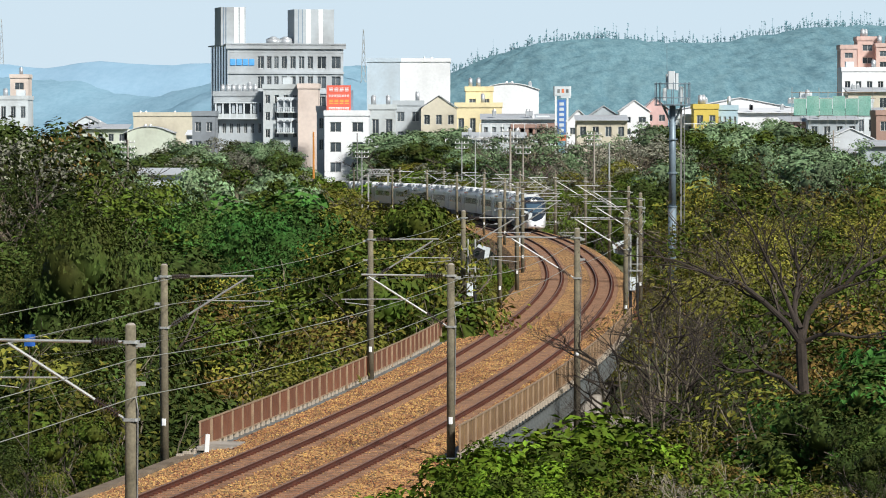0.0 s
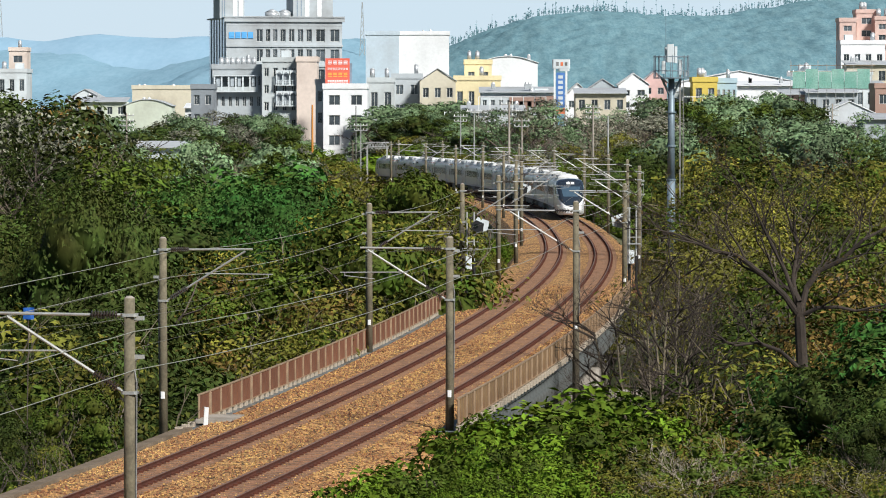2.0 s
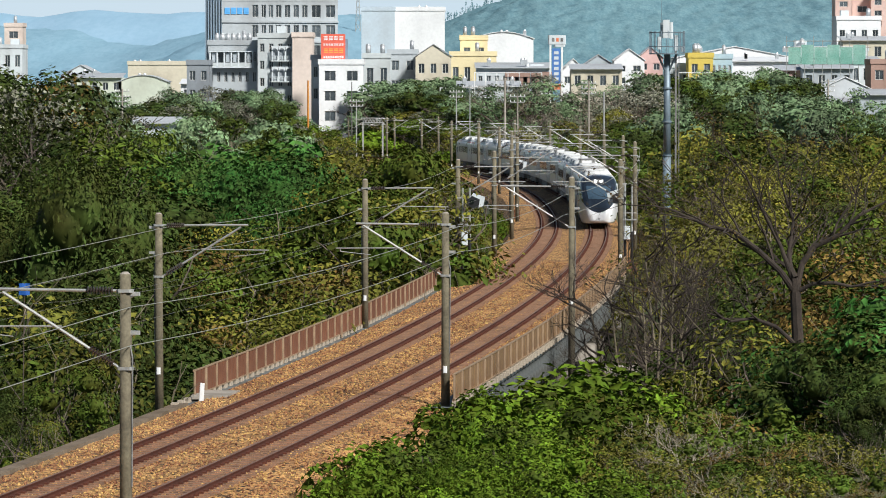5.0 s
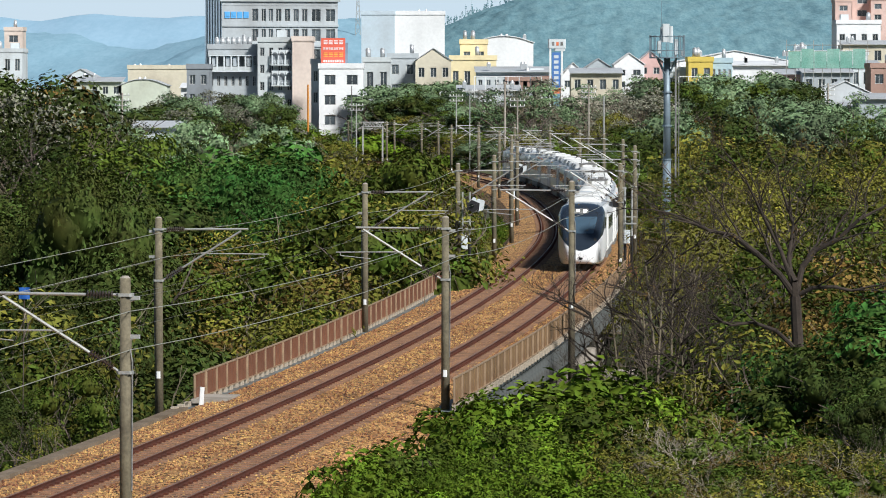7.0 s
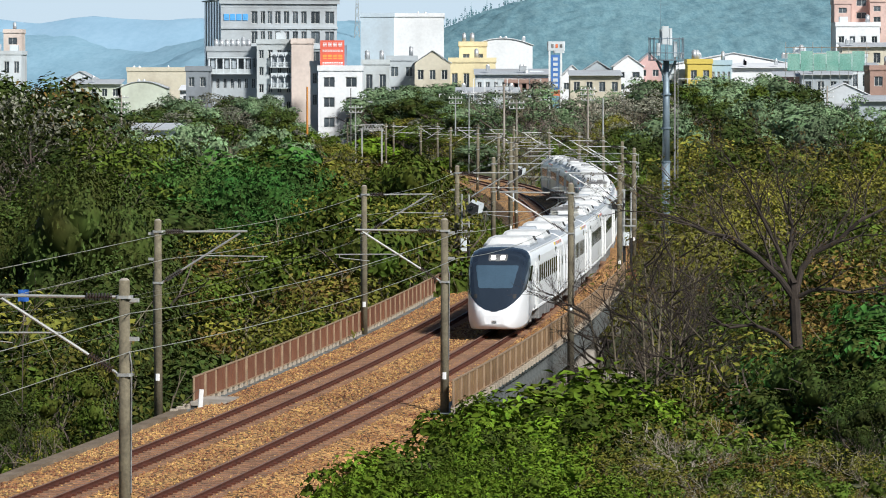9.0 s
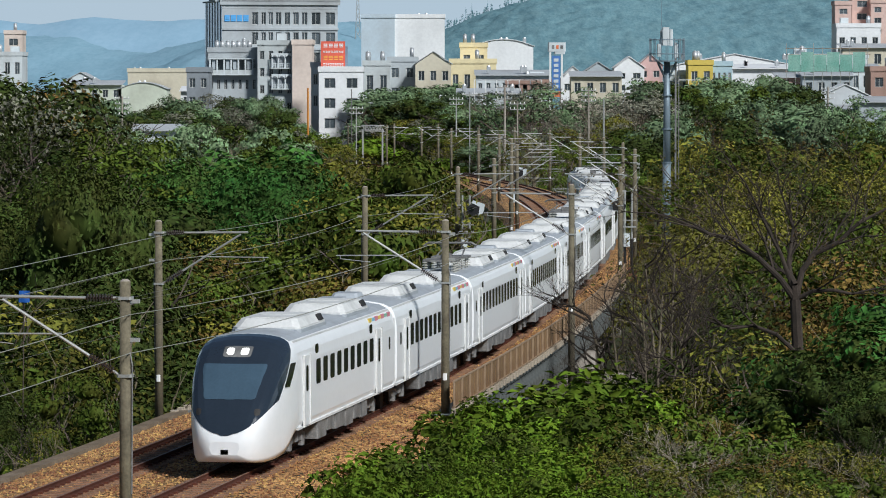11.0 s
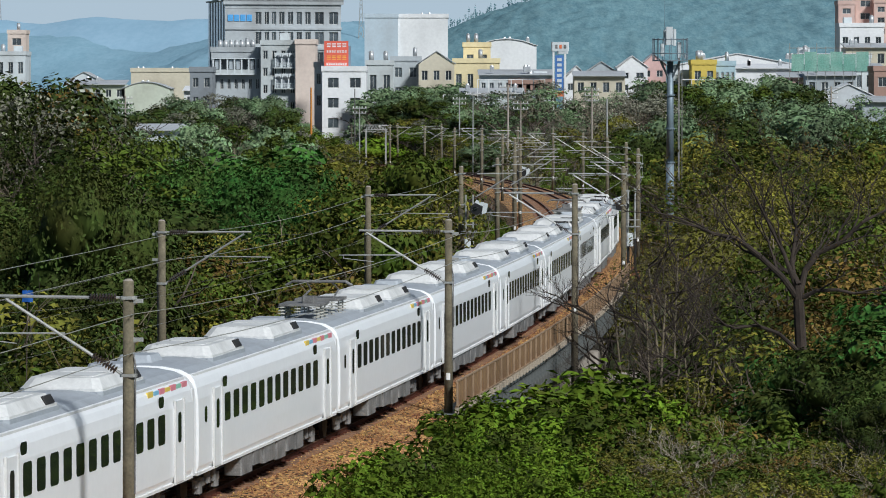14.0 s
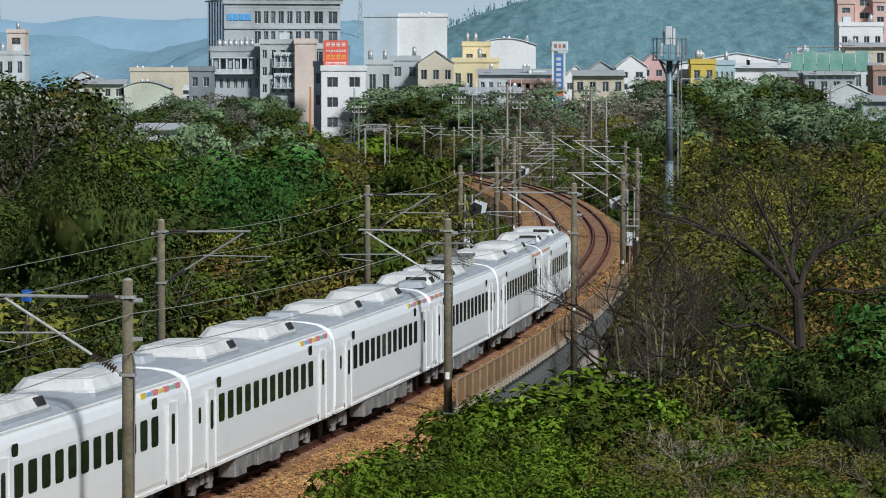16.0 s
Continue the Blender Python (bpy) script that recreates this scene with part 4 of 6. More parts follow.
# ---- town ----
# the haze key: white wall with the shade of its side put into the colour
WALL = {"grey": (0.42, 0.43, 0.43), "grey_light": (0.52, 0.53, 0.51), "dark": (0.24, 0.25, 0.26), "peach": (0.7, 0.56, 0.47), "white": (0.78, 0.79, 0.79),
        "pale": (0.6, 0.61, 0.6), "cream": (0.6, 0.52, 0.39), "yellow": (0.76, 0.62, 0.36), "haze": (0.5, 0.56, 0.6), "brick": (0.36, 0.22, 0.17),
        "tin": (0.4, 0.42, 0.43), "pink": (0.56, 0.35, 0.31), "ochre": (0.62, 0.45, 0.09), "glassy": (0.38, 0.48, 0.52), "salmon": (0.66, 0.45, 0.38),
        "whiteroof": (0.6, 0.6, 0.6), "black": (0.035, 0.035, 0.04), "lime": (0.58, 0.59, 0.47), "grey_office": (0.42, 0.43, 0.43), "office_pale": (0.72, 0.7, 0.66), "office_blue": (0.2, 0.25, 0.3)}
for key, col in list(WALL.items()):
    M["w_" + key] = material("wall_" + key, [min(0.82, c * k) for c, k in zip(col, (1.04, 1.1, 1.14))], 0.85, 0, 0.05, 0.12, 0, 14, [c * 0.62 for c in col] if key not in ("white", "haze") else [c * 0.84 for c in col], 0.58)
M["pane"] = material("town_pane", (0.07, 0.085, 0.095), 0.15, 0, 0.2, 0.4, per_object=0.7)
M["frame_w"] = material("window_frame_pale", (0.55, 0.55, 0.53), 0.6, 0, 0.1, 1)
M["roof_tin"] = material("roof_sheet", (0.5, 0.52, 0.53), 0.5, 0.1, 0.12, 0.15, 0, 20, (0.36, 0.35, 0.34), 0.6)
M["roof_white"] = material("roof_white_sheet", (0.82, 0.83, 0.83), 0.5, 0, 0.05, 0.2)
M["tank"] = material("water_tank_steel", (0.55, 0.57, 0.58), 0.4, 0.4, 0.1, 1)


def wall_sheet(w, h, cols, rows, ww, wh, deep=0.25, z0=0.6):
    """A front wall from (0,0) to (w,h) in x, z with open windows and their reveals; gives the windows' centres too."""
    vs, fs, spots = [], [], []

    def quad(a, b, c, d):
        k = len(vs)
        vs.extend([a, b, c, d])
        fs.append((k, k + 1, k + 2, k + 3))
    if not rows or not cols:
        quad((0, 0, 0), (w, 0, 0), (w, 0, h), (0, 0, h))
        return vs, fs, spots
    cw, chh = w / cols, (h - z0 * 0.5) / rows
    quad((0, 0, rows * chh), (w, 0, rows * chh), (w, 0, h), (0, 0, h))
    for r in range(rows):
        for c in range(cols):
            x0, zz = c * cw, r * chh
            ax, bx = x0 + cw * (0.5 - ww / 2), x0 + cw * (0.5 + ww / 2)
            az_, bz = zz + chh * (0.52 - wh / 2), zz + chh * (0.52 + wh / 2)
            quad((x0, 0, zz), (x0 + cw, 0, zz), (x0 + cw, 0, az_), (x0, 0, az_))
            quad((x0, 0, bz), (x0 + cw, 0, bz), (x0 + cw, 0, zz + chh), (x0, 0, zz + chh))
            quad((x0, 0, az_), (ax, 0, az_), (ax, 0, bz), (x0, 0, bz))
            quad((bx, 0, az_), (x0 + cw, 0, az_), (x0 + cw, 0, bz), (bx, 0, bz))
            quad((ax, 0, az_), (ax, deep, az_), (ax, deep, bz), (ax, 0, bz))
            quad((bx, deep, az_), (bx, 0, az_), (bx, 0, bz), (bx, deep, bz))
            quad((ax, deep, az_), (ax, 0, az_), (bx, 0, az_), (bx, deep, az_))
            quad((ax, 0, bz), (ax, deep, bz), (bx, deep, bz), (bx, 0, bz))
            spots.append(((ax + bx) / 2, (az_ + bz) / 2, bx - ax, bz - az_))
    return vs, fs, spots


def add_window(parent, x, z, w, h, deep, share, fr=0.09):
    key = (round(w, 2), round(h, 2))
    if key not in share:
        b = Build()
        for sx in (-1, 1):
            b.box((sx * (w / 2 - fr / 2), 0, 0), (fr, 0.08, h))
            b.box((0, 0, sx * (h / 2 - fr / 2)), (w - 2 * fr, 0.08, fr))
        b.box((0, 0, 0), (fr * 0.8, 0.07, h - 2 * fr))
        share[key] = (b.mesh("window", M["frame_w"]), Build().box((0, 0.03, 0), (w - 0.02, 0.02, h - 0.02)).mesh("pane", M["pane"]))
    fm, pm = share[key]
    wd = part("window", fm, None, parent)
    wd.matrix_basis = pose(x, deep - 0.05, z)
    part("pane", pm, None, wd)


SHARE = {}


def house(name, x, y, w, d, z0, z1, col, rows, cols, roof, label, seed):
    rng = random.Random(seed)
    seen = z1 - z0
    z0 = min(z0, float(ground_z(x - w / 2, y)) - 0.4, float(ground_z(x + w / 2, y)) - 0.4)
    h = z1 - z0
    hs = thing(name, pose(x - w / 2, y, z0), label, "building", "town buildings")
    wm = M["w_" + col]
    rise = {"flat": 0, "gable": min(2.2, h * 0.3), "arch": min(1.4, h * 0.25), "shed": min(0.9, h * 0.25)}[roof]
    hw = h - rise
    up = h - seen                      # the storeys with windows stand on a plain lower wall
    vs, fs, spots = wall_sheet(w, hw - up, cols, rows, 0.5, 0.5)
    b = Build().add([(q[0], q[1], q[2] + up) for q in vs], fs)
    spots = [(q[0], q[1] + up, q[2], q[3]) for q in spots]
    if up > 0:
        b.add([(0, 0, 0), (w, 0, 0), (w, 0, up), (0, 0, up)], [(0, 1, 2, 3)])
    b.add([(0, 0, 0), (0, d, 0), (0, d, hw), (0, 0, hw)], [(0, 1, 2, 3)]).add([(w, 0, 0), (w, d, 0), (w, d, hw), (w, 0, hw)], [(3, 2, 1, 0)])
    b.add([(0, d, 0), (w, d, 0), (w, d, hw), (0, d, hw)], [(3, 2, 1, 0)])
    if roof in ("gable", "arch"):
        n = 2 if roof == "gable" else 10
        top = [(w * i / n, hw + rise * (1 - abs(2 * i / n - 1) ** (1 if n == 2 else 2))) for i in range(n + 1)]
        for yy in (0.0, d):
            b.add([(q, yy, z) for q, z in top], [tuple(range(n + 1))])
    part("wall", b, wm, hs)
    rm = M["roof_white"] if col in ("white", "whiteroof", "haze") else M["roof_tin"]
    e = 0.25
    b = Build()
    if roof == "flat":
        b.box((w / 2, d / 2, hw + 0.06), (w + 0.3, d + 0.3, 0.16))
        for yy in (-0.08, d + 0.08):
            b.box((w / 2, yy, hw + 0.5), (w + 0.3, 0.16, 0.75))
        for xx in (-0.08, w + 0.08):
            b.box((xx, d / 2, hw + 0.5), (0.16, d, 0.75))
        part("roof", b, wm, hs)
    else:
        if roof == "shed":
            top = [(-e, hw + 0.05), (w + e, hw + 0.05)]
            vs = [(q, -e * 3, z) for q, z in top] + [(q, d, z + rise) for q, z in top]
            vs += [(q, yy, z - 0.12) for q, yy, z in vs]
            fs = [(0, 1, 3, 2), (4, 6, 7, 5), (0, 4, 5, 1), (2, 3, 7, 6), (0, 2, 6, 4), (1, 5, 7, 3)]
            b.add(vs, fs)
        else:
            top = [(q + (-e if i == 0 else e if i == len(top) - 1 else 0), z + 0.05) for i, (q, z) in enumerate(top)]
            m = len(top)
            vs = [(q, yy, z + dz) for yy in (-e, d + e) for dz in (0, 0.14) for q, z in top]
            fs = []
            for i in range(m - 1):
                fs += [(m + i, m + i + 1, 3 * m + i + 1, 3 * m + i), (i + 1, i, 2 * m + i, 2 * m + i + 1), (i, i + 1, m + i + 1, m + i), (2 * m + i + 1, 2 * m + i, 3 * m + i, 3 * m + i + 1)]
            b.add(vs, fs)
        part("roof", b, rm, hs, "sheet-metal roof")
    for (wx, wz, ww, wh) in spots:
        add_window(hs, wx, wz, ww, wh, 0.25, SHARE)
    if roof == "flat" and w > 3.5 and name not in ("white_building", "warehouse"):
        for i in range(rng.randint(0, 2)):
            tx, ty = rng.uniform(0.8, w - 0.8), rng.uniform(1, d * 0.5)
            r = rng.uniform(0.35, 0.55)
            t = part("water_tank", Build().tube((tx, ty, hw + 0.9), (tx, ty, hw + 2.3), r, r, 12).tube((tx, ty, hw + 2.3), (tx, ty, hw + 2.55), r, r * 0.3, 12), M["tank"], hs, "steel roof water tank", True)
            b = Build()
            for a in range(4):
                q = a * math.pi / 2
                b.box((tx + r * 0.7 * math.cos(q), ty + r * 0.7 * math.sin(q), hw + 0.5), (0.08, 0.08, 0.85))
            part("stand", b, M["galv"], t)
        if rng.random() < 0.6 and w > 5:
            sx = rng.uniform(1.2, w - 1.6)
            part("roof_shed", Build().box((sx, d * 0.55, hw + 1.1), (rng.uniform(1.6, 2.6), 2.2, 2.0), 0, 0.03), M["w_pale"], hs, "small roof-top shed")
    elif w > 9:
        for i in range(int(w / 4)):
            vx = rng.uniform(1, w - 1)
            part("roof_vent", Build().box((vx, 0.9, hw + rise * 0.55 + 0.45), (0.7, 0.7, 0.9), 0, 0.08).tube((vx, 0.9, hw + rise * 0.55 + 0.9), (vx, 0.9, hw + rise * 0.55 + 1.15), 0.32, 0.2, 10), M["tank"], hs)
    return hs


TOWN = [
    ('apartment_block', -36.7, 735.0, 8.7, 11.0, 6.0, 17.0, 'grey', 3, 7, 'flat', 'weathered grey apartment block with rows of small windows'),
    ('apartment_block', -29.1, 732.0, 6.3, 10.0, 6.0, 18.2, 'grey_light', 4, 4, 'flat', 'grey apartment block with arched balconies and stained walls'),
    ('apartment_block', -24.4, 730.0, 3.5, 11.0, 6.6, 18.3, 'peach', 0, 0, 'flat', 'narrow building with a plain peach side wall'),
    ('house', -42.2, 725.0, 3.9, 10.0, 6.7, 13.5, 'dark', 2, 2, 'flat', 'dark grey low concrete building'),
    ('white_building', -17.1, 705.0, 7.4, 10.0, 3.1, 13.5, 'white', 3, 2, 'flat', 'white three-storey building with a flat parapet roof'),
    ('white_building', -20.9, 715.0, 3.0, 8.0, 6.7, 14.3, 'pale', 2, 2, 'flat', 'small pale building with a roof terrace'),
    ('house', -11.6, 735.0, 4.7, 9.0, 8.3, 14.7, 'grey_light', 1, 2, 'flat', 'low grey concrete house'),
    ('house', -7.1, 738.0, 5.2, 9.0, 8.2, 15.4, 'grey', 2, 2, 'flat', 'grey concrete house with a roof shed'),
    ('house', -1.7, 730.0, 6.2, 12.0, 7.8, 17.0, 'cream', 2, 3, 'gable', 'cream house with a low gabled roof'),
    ('house', 5.4, 760.0, 8.4, 12.0, 7.7, 15.2, 'yellow', 1, 4, 'flat', 'pale yellow commercial building'),
    ('house', 5.6, 770.0, 5.0, 9.0, 13.3, 18.2, 'yellow', 1, 2, 'flat', 'pale yellow penthouse on a flat roof'),
    ('warehouse', 12.2, 850.0, 12.0, 25.0, 11.6, 20.5, 'white', 0, 0, 'arch', 'white warehouse with a shallow curved gable'),
    ('warehouse', -5.1, 920.0, 10.9, 20.0, 15.1, 26.0, 'white', 0, 0, 'flat', 'big plain white warehouse box'),
    # left side of the white box, built apart with its shade as wall colour
    ('warehouse', -14.2, 919.4, 7.3, 20.0, 15.1, 26.0, 'haze', 0, 0, 'flat', 'plain left side of the white warehouse, shade in its grey colour'),
    ('shed', 11.6, 700.0, 12.2, 10.0, 8.3, 13.8, 'pale', 1, 9, 'shed', 'steel-framed glazed shed with a low roof'),
    ('shed', 7.5, 690.0, 10.2, 6.0, 7.3, 10.7, 'pale', 0, 0, 'shed', 'long white lean-to roof'),
    ('house', 14.2, 700.0, 7.5, 8.0, 7.7, 11.4, 'brick', 1, 3, 'flat', 'low brown-red brick house'),
    ('house', 23.5, 760.0, 4.3, 10.0, 9.6, 14.6, 'white', 1, 2, 'gable', 'white house with a tin roof'),
    ('house', 26.6, 730.0, 8.8, 9.0, 9.0, 13.7, 'cream', 1, 4, 'shed', 'low cream workshop with tin roof'),
    ('house', 29.5, 800.0, 6.2, 9.0, 11.7, 15.6, 'tin', 0, 0, 'gable', 'long workshop with tin roof'),
    ('house', 34.9, 790.0, 5.7, 9.0, 9.6, 16.6, 'white', 2, 2, 'gable', 'white two-storey house with a pale roof'),
    ('house', 39.1, 795.0, 4.7, 9.0, 9.6, 17.1, 'pink', 2, 2, 'gable', 'pink house with a gabled roof'),
    ('warehouse', 56.8, 820.0, 23.1, 22.0, 11.4, 17.3, 'white', 0, 0, 'gable', 'long white factory shed with roof vents'),
    ('house', 46.2, 760.0, 11.9, 10.0, 8.8, 13.1, 'pale', 1, 5, 'flat', 'low pale workshop beside the trees'),
    ('house', 46.0, 752.0, 4.4, 8.0, 11.0, 14.9, 'ochre', 1, 2, 'flat', 'yellow-painted low building with windows'),
    ('house', 49.9, 754.0, 3.7, 8.0, 10.6, 14.7, 'glassy', 1, 4, 'flat', 'pale glazed workshop front'),
    ('warehouse', 60.0, 790.0, 12.7, 14.0, 10.7, 15.3, 'white', 0, 0, 'shed', 'low white factory shed roof'),
    ('house', 64.4, 770.0, 6.5, 10.0, 8.2, 13.6, 'pink', 1, 3, 'shed', 'faded pink house with a tin awning'),
    ('house', 69.9, 765.0, 9.2, 10.0, 8.8, 13.9, 'tin', 1, 4, 'shed', 'tin-roofed workshop with a blue tarpaulin'),
    ('house', 77.4, 840.0, 14.7, 10.0, 12.3, 16.7, 'pale', 1, 6, 'flat', 'low building behind green scaffold netting'),
    ('house', 86.8, 880.0, 9.2, 10.0, 15.5, 23.4, 'white', 1, 4, 'flat', 'white building with a terrace on the hillside'),
    ('house', 87.3, 860.0, 11.5, 10.0, 14.5, 19.9, 'cream', 1, 4, 'shed', 'low cream building on the hillside'),
    ('tower_block', 85.5, 900.0, 3.5, 8.0, 21.3, 28.5, 'salmon', 3, 1, 'flat', 'slim salmon-pink residential tower'),
    ('tower_block', 90.0, 905.0, 4.3, 8.0, 22.0, 30.4, 'salmon', 3, 1, 'flat', 'tall salmon-pink residential tower'),
    ('tower_block', 94.6, 902.0, 6.1, 8.0, 21.7, 28.9, 'salmon', 3, 2, 'flat', 'broad salmon-pink residential tower'),
    ('house', 68.3, 715.0, 9.0, 12.0, 6.4, 11.3, 'whiteroof', 0, 0, 'gable', 'house with a bright white sheet roof'),
    ('house', 67.7, 690.0, 7.5, 10.0, 3.3, 7.9, 'black', 1, 3, 'shed', 'black-walled shed with a dark roof'),
    ('house', 77.6, 735.0, 5.9, 10.0, 6.6, 13.7, 'brick', 2, 2, 'flat', 'two-storey brown-red brick house'),
    ('house', 70.4, 680.0, 6.4, 10.0, 4.3, 9.4, 'tin', 0, 0, 'shed', 'grey shed with a sheet roof'),
    ('house', 80.3, 800.0, 5.7, 10.0, 9.6, 15.4, 'pale', 1, 3, 'shed', 'pale low building with shed roof'),
    ('tower_block', -96.9, 950.0, 4.1, 8.0, 13.1, 22.9, 'peach', 3, 1, 'flat', 'pale peach apartment tower'),
    ('house', -97.3, 930.0, 8.7, 12.0, 12.4, 17.9, 'pale', 1, 4, 'flat', 'long pale building with flat roof'),
    ('warehouse', -77.5, 900.0, 7.9, 14.0, 8.7, 14.0, 'pale', 1, 4, 'gable', 'pale low factory with a roof tank'),
    ('warehouse', -60.8, 900.0, 13.2, 16.0, 8.1, 14.1, 'cream', 0, 0, 'flat', 'long cream factory hall'),
    ('warehouse', -61.3, 860.0, 9.9, 10.0, 7.3, 11.8, 'lime', 0, 0, 'arch', 'pale lime-green curved shed roof'),
    ('house', -71.2, 860.0, 11.0, 9.0, 8.0, 12.3, 'lime', 1, 5, 'shed', 'low pale green workshop roof'),
    ('shed', -42.0, 620.0, 7.5, 6.0, 2.1, 5.4, 'pale', 0, 0, 'shed', 'low white sheet-roofed shed among trees'),
    ('house', -47.6, 800.0, 4.5, 8.0, 6.4, 11.1, 'white', 1, 2, 'shed', 'small white shed behind the trees'),
]

for i, row in enumerate(TOWN):
    house(*row, seed=i)


def office():
    """The tall grey office block with two stair towers."""
    of = thing("office_building", pose(-39.7, 756, 4.0, 0, 0, 14), "tall grey office building with two roof towers and blue sign", "building", "town buildings")
    w, d, h = 21.3, 16.0, 22.3
    pale, dark = M["w_office_pale"], M["w_grey_office"]
    rows, fl = 6, 3.6
    vs, fs, _ = wall_sheet(w, h, 0, 0, 0, 0)
    wall = Build()
    cols = [(0.0, 5.2, 0), (5.2, 7.0, 1), (7.0, 9.6, 2), (9.6, 12.8, 2), (12.8, 16.0, 2), (16.0, 18.6, 1), (18.6, 21.3, 1)]
    spots = []
    for r in range(rows):
        z = h - 1.3 - (r + 1) * fl
        for (a, b, n) in cols:
            v, f, sp = wall_sheet(b - a, fl, n, 1 if n else 0, 0.62, 0.62, 0.3, 0.0)
            wall.add([(p[0] + a, p[1], p[2] + z) for p in v], f)
            spots += [(p[0] + a, p[1] + z, p[2], p[3]) for p in sp]
        if r:
            part("ledge", Build().box((w / 2, -0.1, z + fl), (w + 0.2, 0.3, 0.4)), M["w_grey_office"], of, "projecting floor ledge")
    wall.box((w / 2, 0.1, h - 0.65), (w, 0.3, 1.3)).add([(0, 0, 0), (w, 0, 0), (w, 0, h - 1.3 - rows * fl), (0, 0, h - 1.3 - rows * fl)], [(0, 1, 2, 3)])
    wall.add([(w, 0, 0), (w, d, 0), (w, d, h), (w, 0, h)], [(0, 1, 2, 3)]).add([(0, d, 0), (w, d, 0), (w, d, h), (0, d, h)], [(3, 2, 1, 0)])
    part("wall", wall, dark, of)
    for s in spots:
        add_window(of, *s, 0.3, SHARE)
    side = Build().add([(0, 0, 0), (0, d, 0), (0, d, h), (0, 0, h)], [(0, 1, 2, 3)])
    part("side_wall", side, material("side_glazing", (0.4, 0.47, 0.54), 0.15, 0.7, 0.1, 0.3), of, "dark blue-grey glazed side wall")
    for i in range(6):
        part("fin", Build().box((-0.05, 1.2 + i * 2.6, h / 2), (0.1, 0.3, h)), M["w_grey_office"], of)
    part("roof", Build().box((w / 2, d / 2, h + 0.1), (w + 0.8, d + 0.8, 0.25)).box((w / 2, -0.25, h - 0.1), (w + 0.8, 0.3, 1.0)), dark, of)
    for x0, x1, hz in ((-0.9, 3.6, 6.9), (12.6, 19.9, 6.6)):
        m = (x0 + x1) / 2
        t = part("stair_tower", Build().box((m, 4.5, h + hz / 2), (x1 - x0, 6, hz)), M["w_grey_office"], of, "grey rendered stair tower with white stripes")
        for q in (0.62, 0.86) if x1 < 5 else (0.35, 0.66):
            part("stripe", Build().box((x0 + (x1 - x0) * q, 1.47, h + hz / 2), (0.8, 0.1, hz)), M["w_white"], t, "white wall stripe")
        for q in (0.1, 0.2):
            part("groove", Build().box((x0 + (x1 - x0) * q, 1.48, h + hz / 2), (0.16, 0.06, hz)), M["w_office_blue"], t)
    for x in (9.0, 11.3):
        part("water_tank", Build().tube((x, 3, h + 0.2), (x, 3, h + 1.2), 1.3, 1.3, 16).tube((x, 3, h + 1.2), (x, 3, h + 1.7), 1.3, 0.3, 16), M["tank"], of, "round steel water tank", True)
    b = Build()
    blue = material("sign_blue", (0.1, 0.38, 0.75), 0.5, 0, 0.05, 1)
    for i in range(4):
        b = Build().box((0.95 + i * 1.15, -0.08, h - 3.0), (0.95, 0.12, 1.15), 0).box((0.95 + i * 1.15 + 0.1, -0.16, h - 3.0), (0.5, 0.05, 0.5))
        part("sign_shape", b, [blue], of, "blue sign block on the facade")


office()


def arched_balcony(x, y, z, w, label):
    """A loggia front with three arches over a rail, set before a wall."""
    ab = thing("arched_balcony", pose(x, y, z), label, "balcony", "arched balconies")
    h, n = 2.6, 3
    b, cw = Build(), w / n
    for i in range(n):
        c, r = (i + 0.5) * cw, cw * 0.4
        arc = [(c - r * math.cos(math.pi * q / 8), 1.7 + 0.55 * math.sin(math.pi * q / 8)) for q in range(9)]
        top = [(i * cw + cw * q / 8, h) for q in range(9)]
        vs = [(ax, yy, pz) for yy in (0, 0.25) for ax, pz in arc + top]
        fs = [(q, q + 1, 9 + q + 1, 9 + q) for q in range(8)] + [(q + 1, q, 18 + q, 18 + q + 1) for q in range(8)]
        b.add(vs, fs)
    part("arch_wall", b, M["w_pale"], ab)
    for i in range(n + 1):
        part("pillar", Build().box((min(max(i * cw, 0.12), w - 0.12), 0.125, 0.85), (0.24, 0.25, 1.7), 0, 0.03), M["w_pale"], ab)
    part("slab", Build().box((w / 2, 0.3, 0.0), (w + 0.2, 1.0, 0.2)), M["w_grey_light"], ab)
    part("railing", Build().box((w / 2, 0.0, 0.85), (w, 0.08, 0.08)).box((w / 2, 0.0, 0.5), (w, 0.05, 0.05)), M["w_pale"], ab)
    for i in range(12):
        part("baluster", Build().box((w * (i + 0.5) / 12, 0.0, 0.47), (0.09, 0.06, 0.72)), M["w_pale"], ab)
    # a flat dark sheet paints the shade inside the arches
    part("inner_shade", Build().box((w / 2, 0.62, 1.3), (w - 0.1, 0.06, 2.4)), M["w_dark"], ab, "dark sheet standing in for the shade behind the arches")


for z in (10.6, 14.2):
    arched_balcony(-29.8, 731.0, z, 3.6, "pale concrete balcony with three arches")


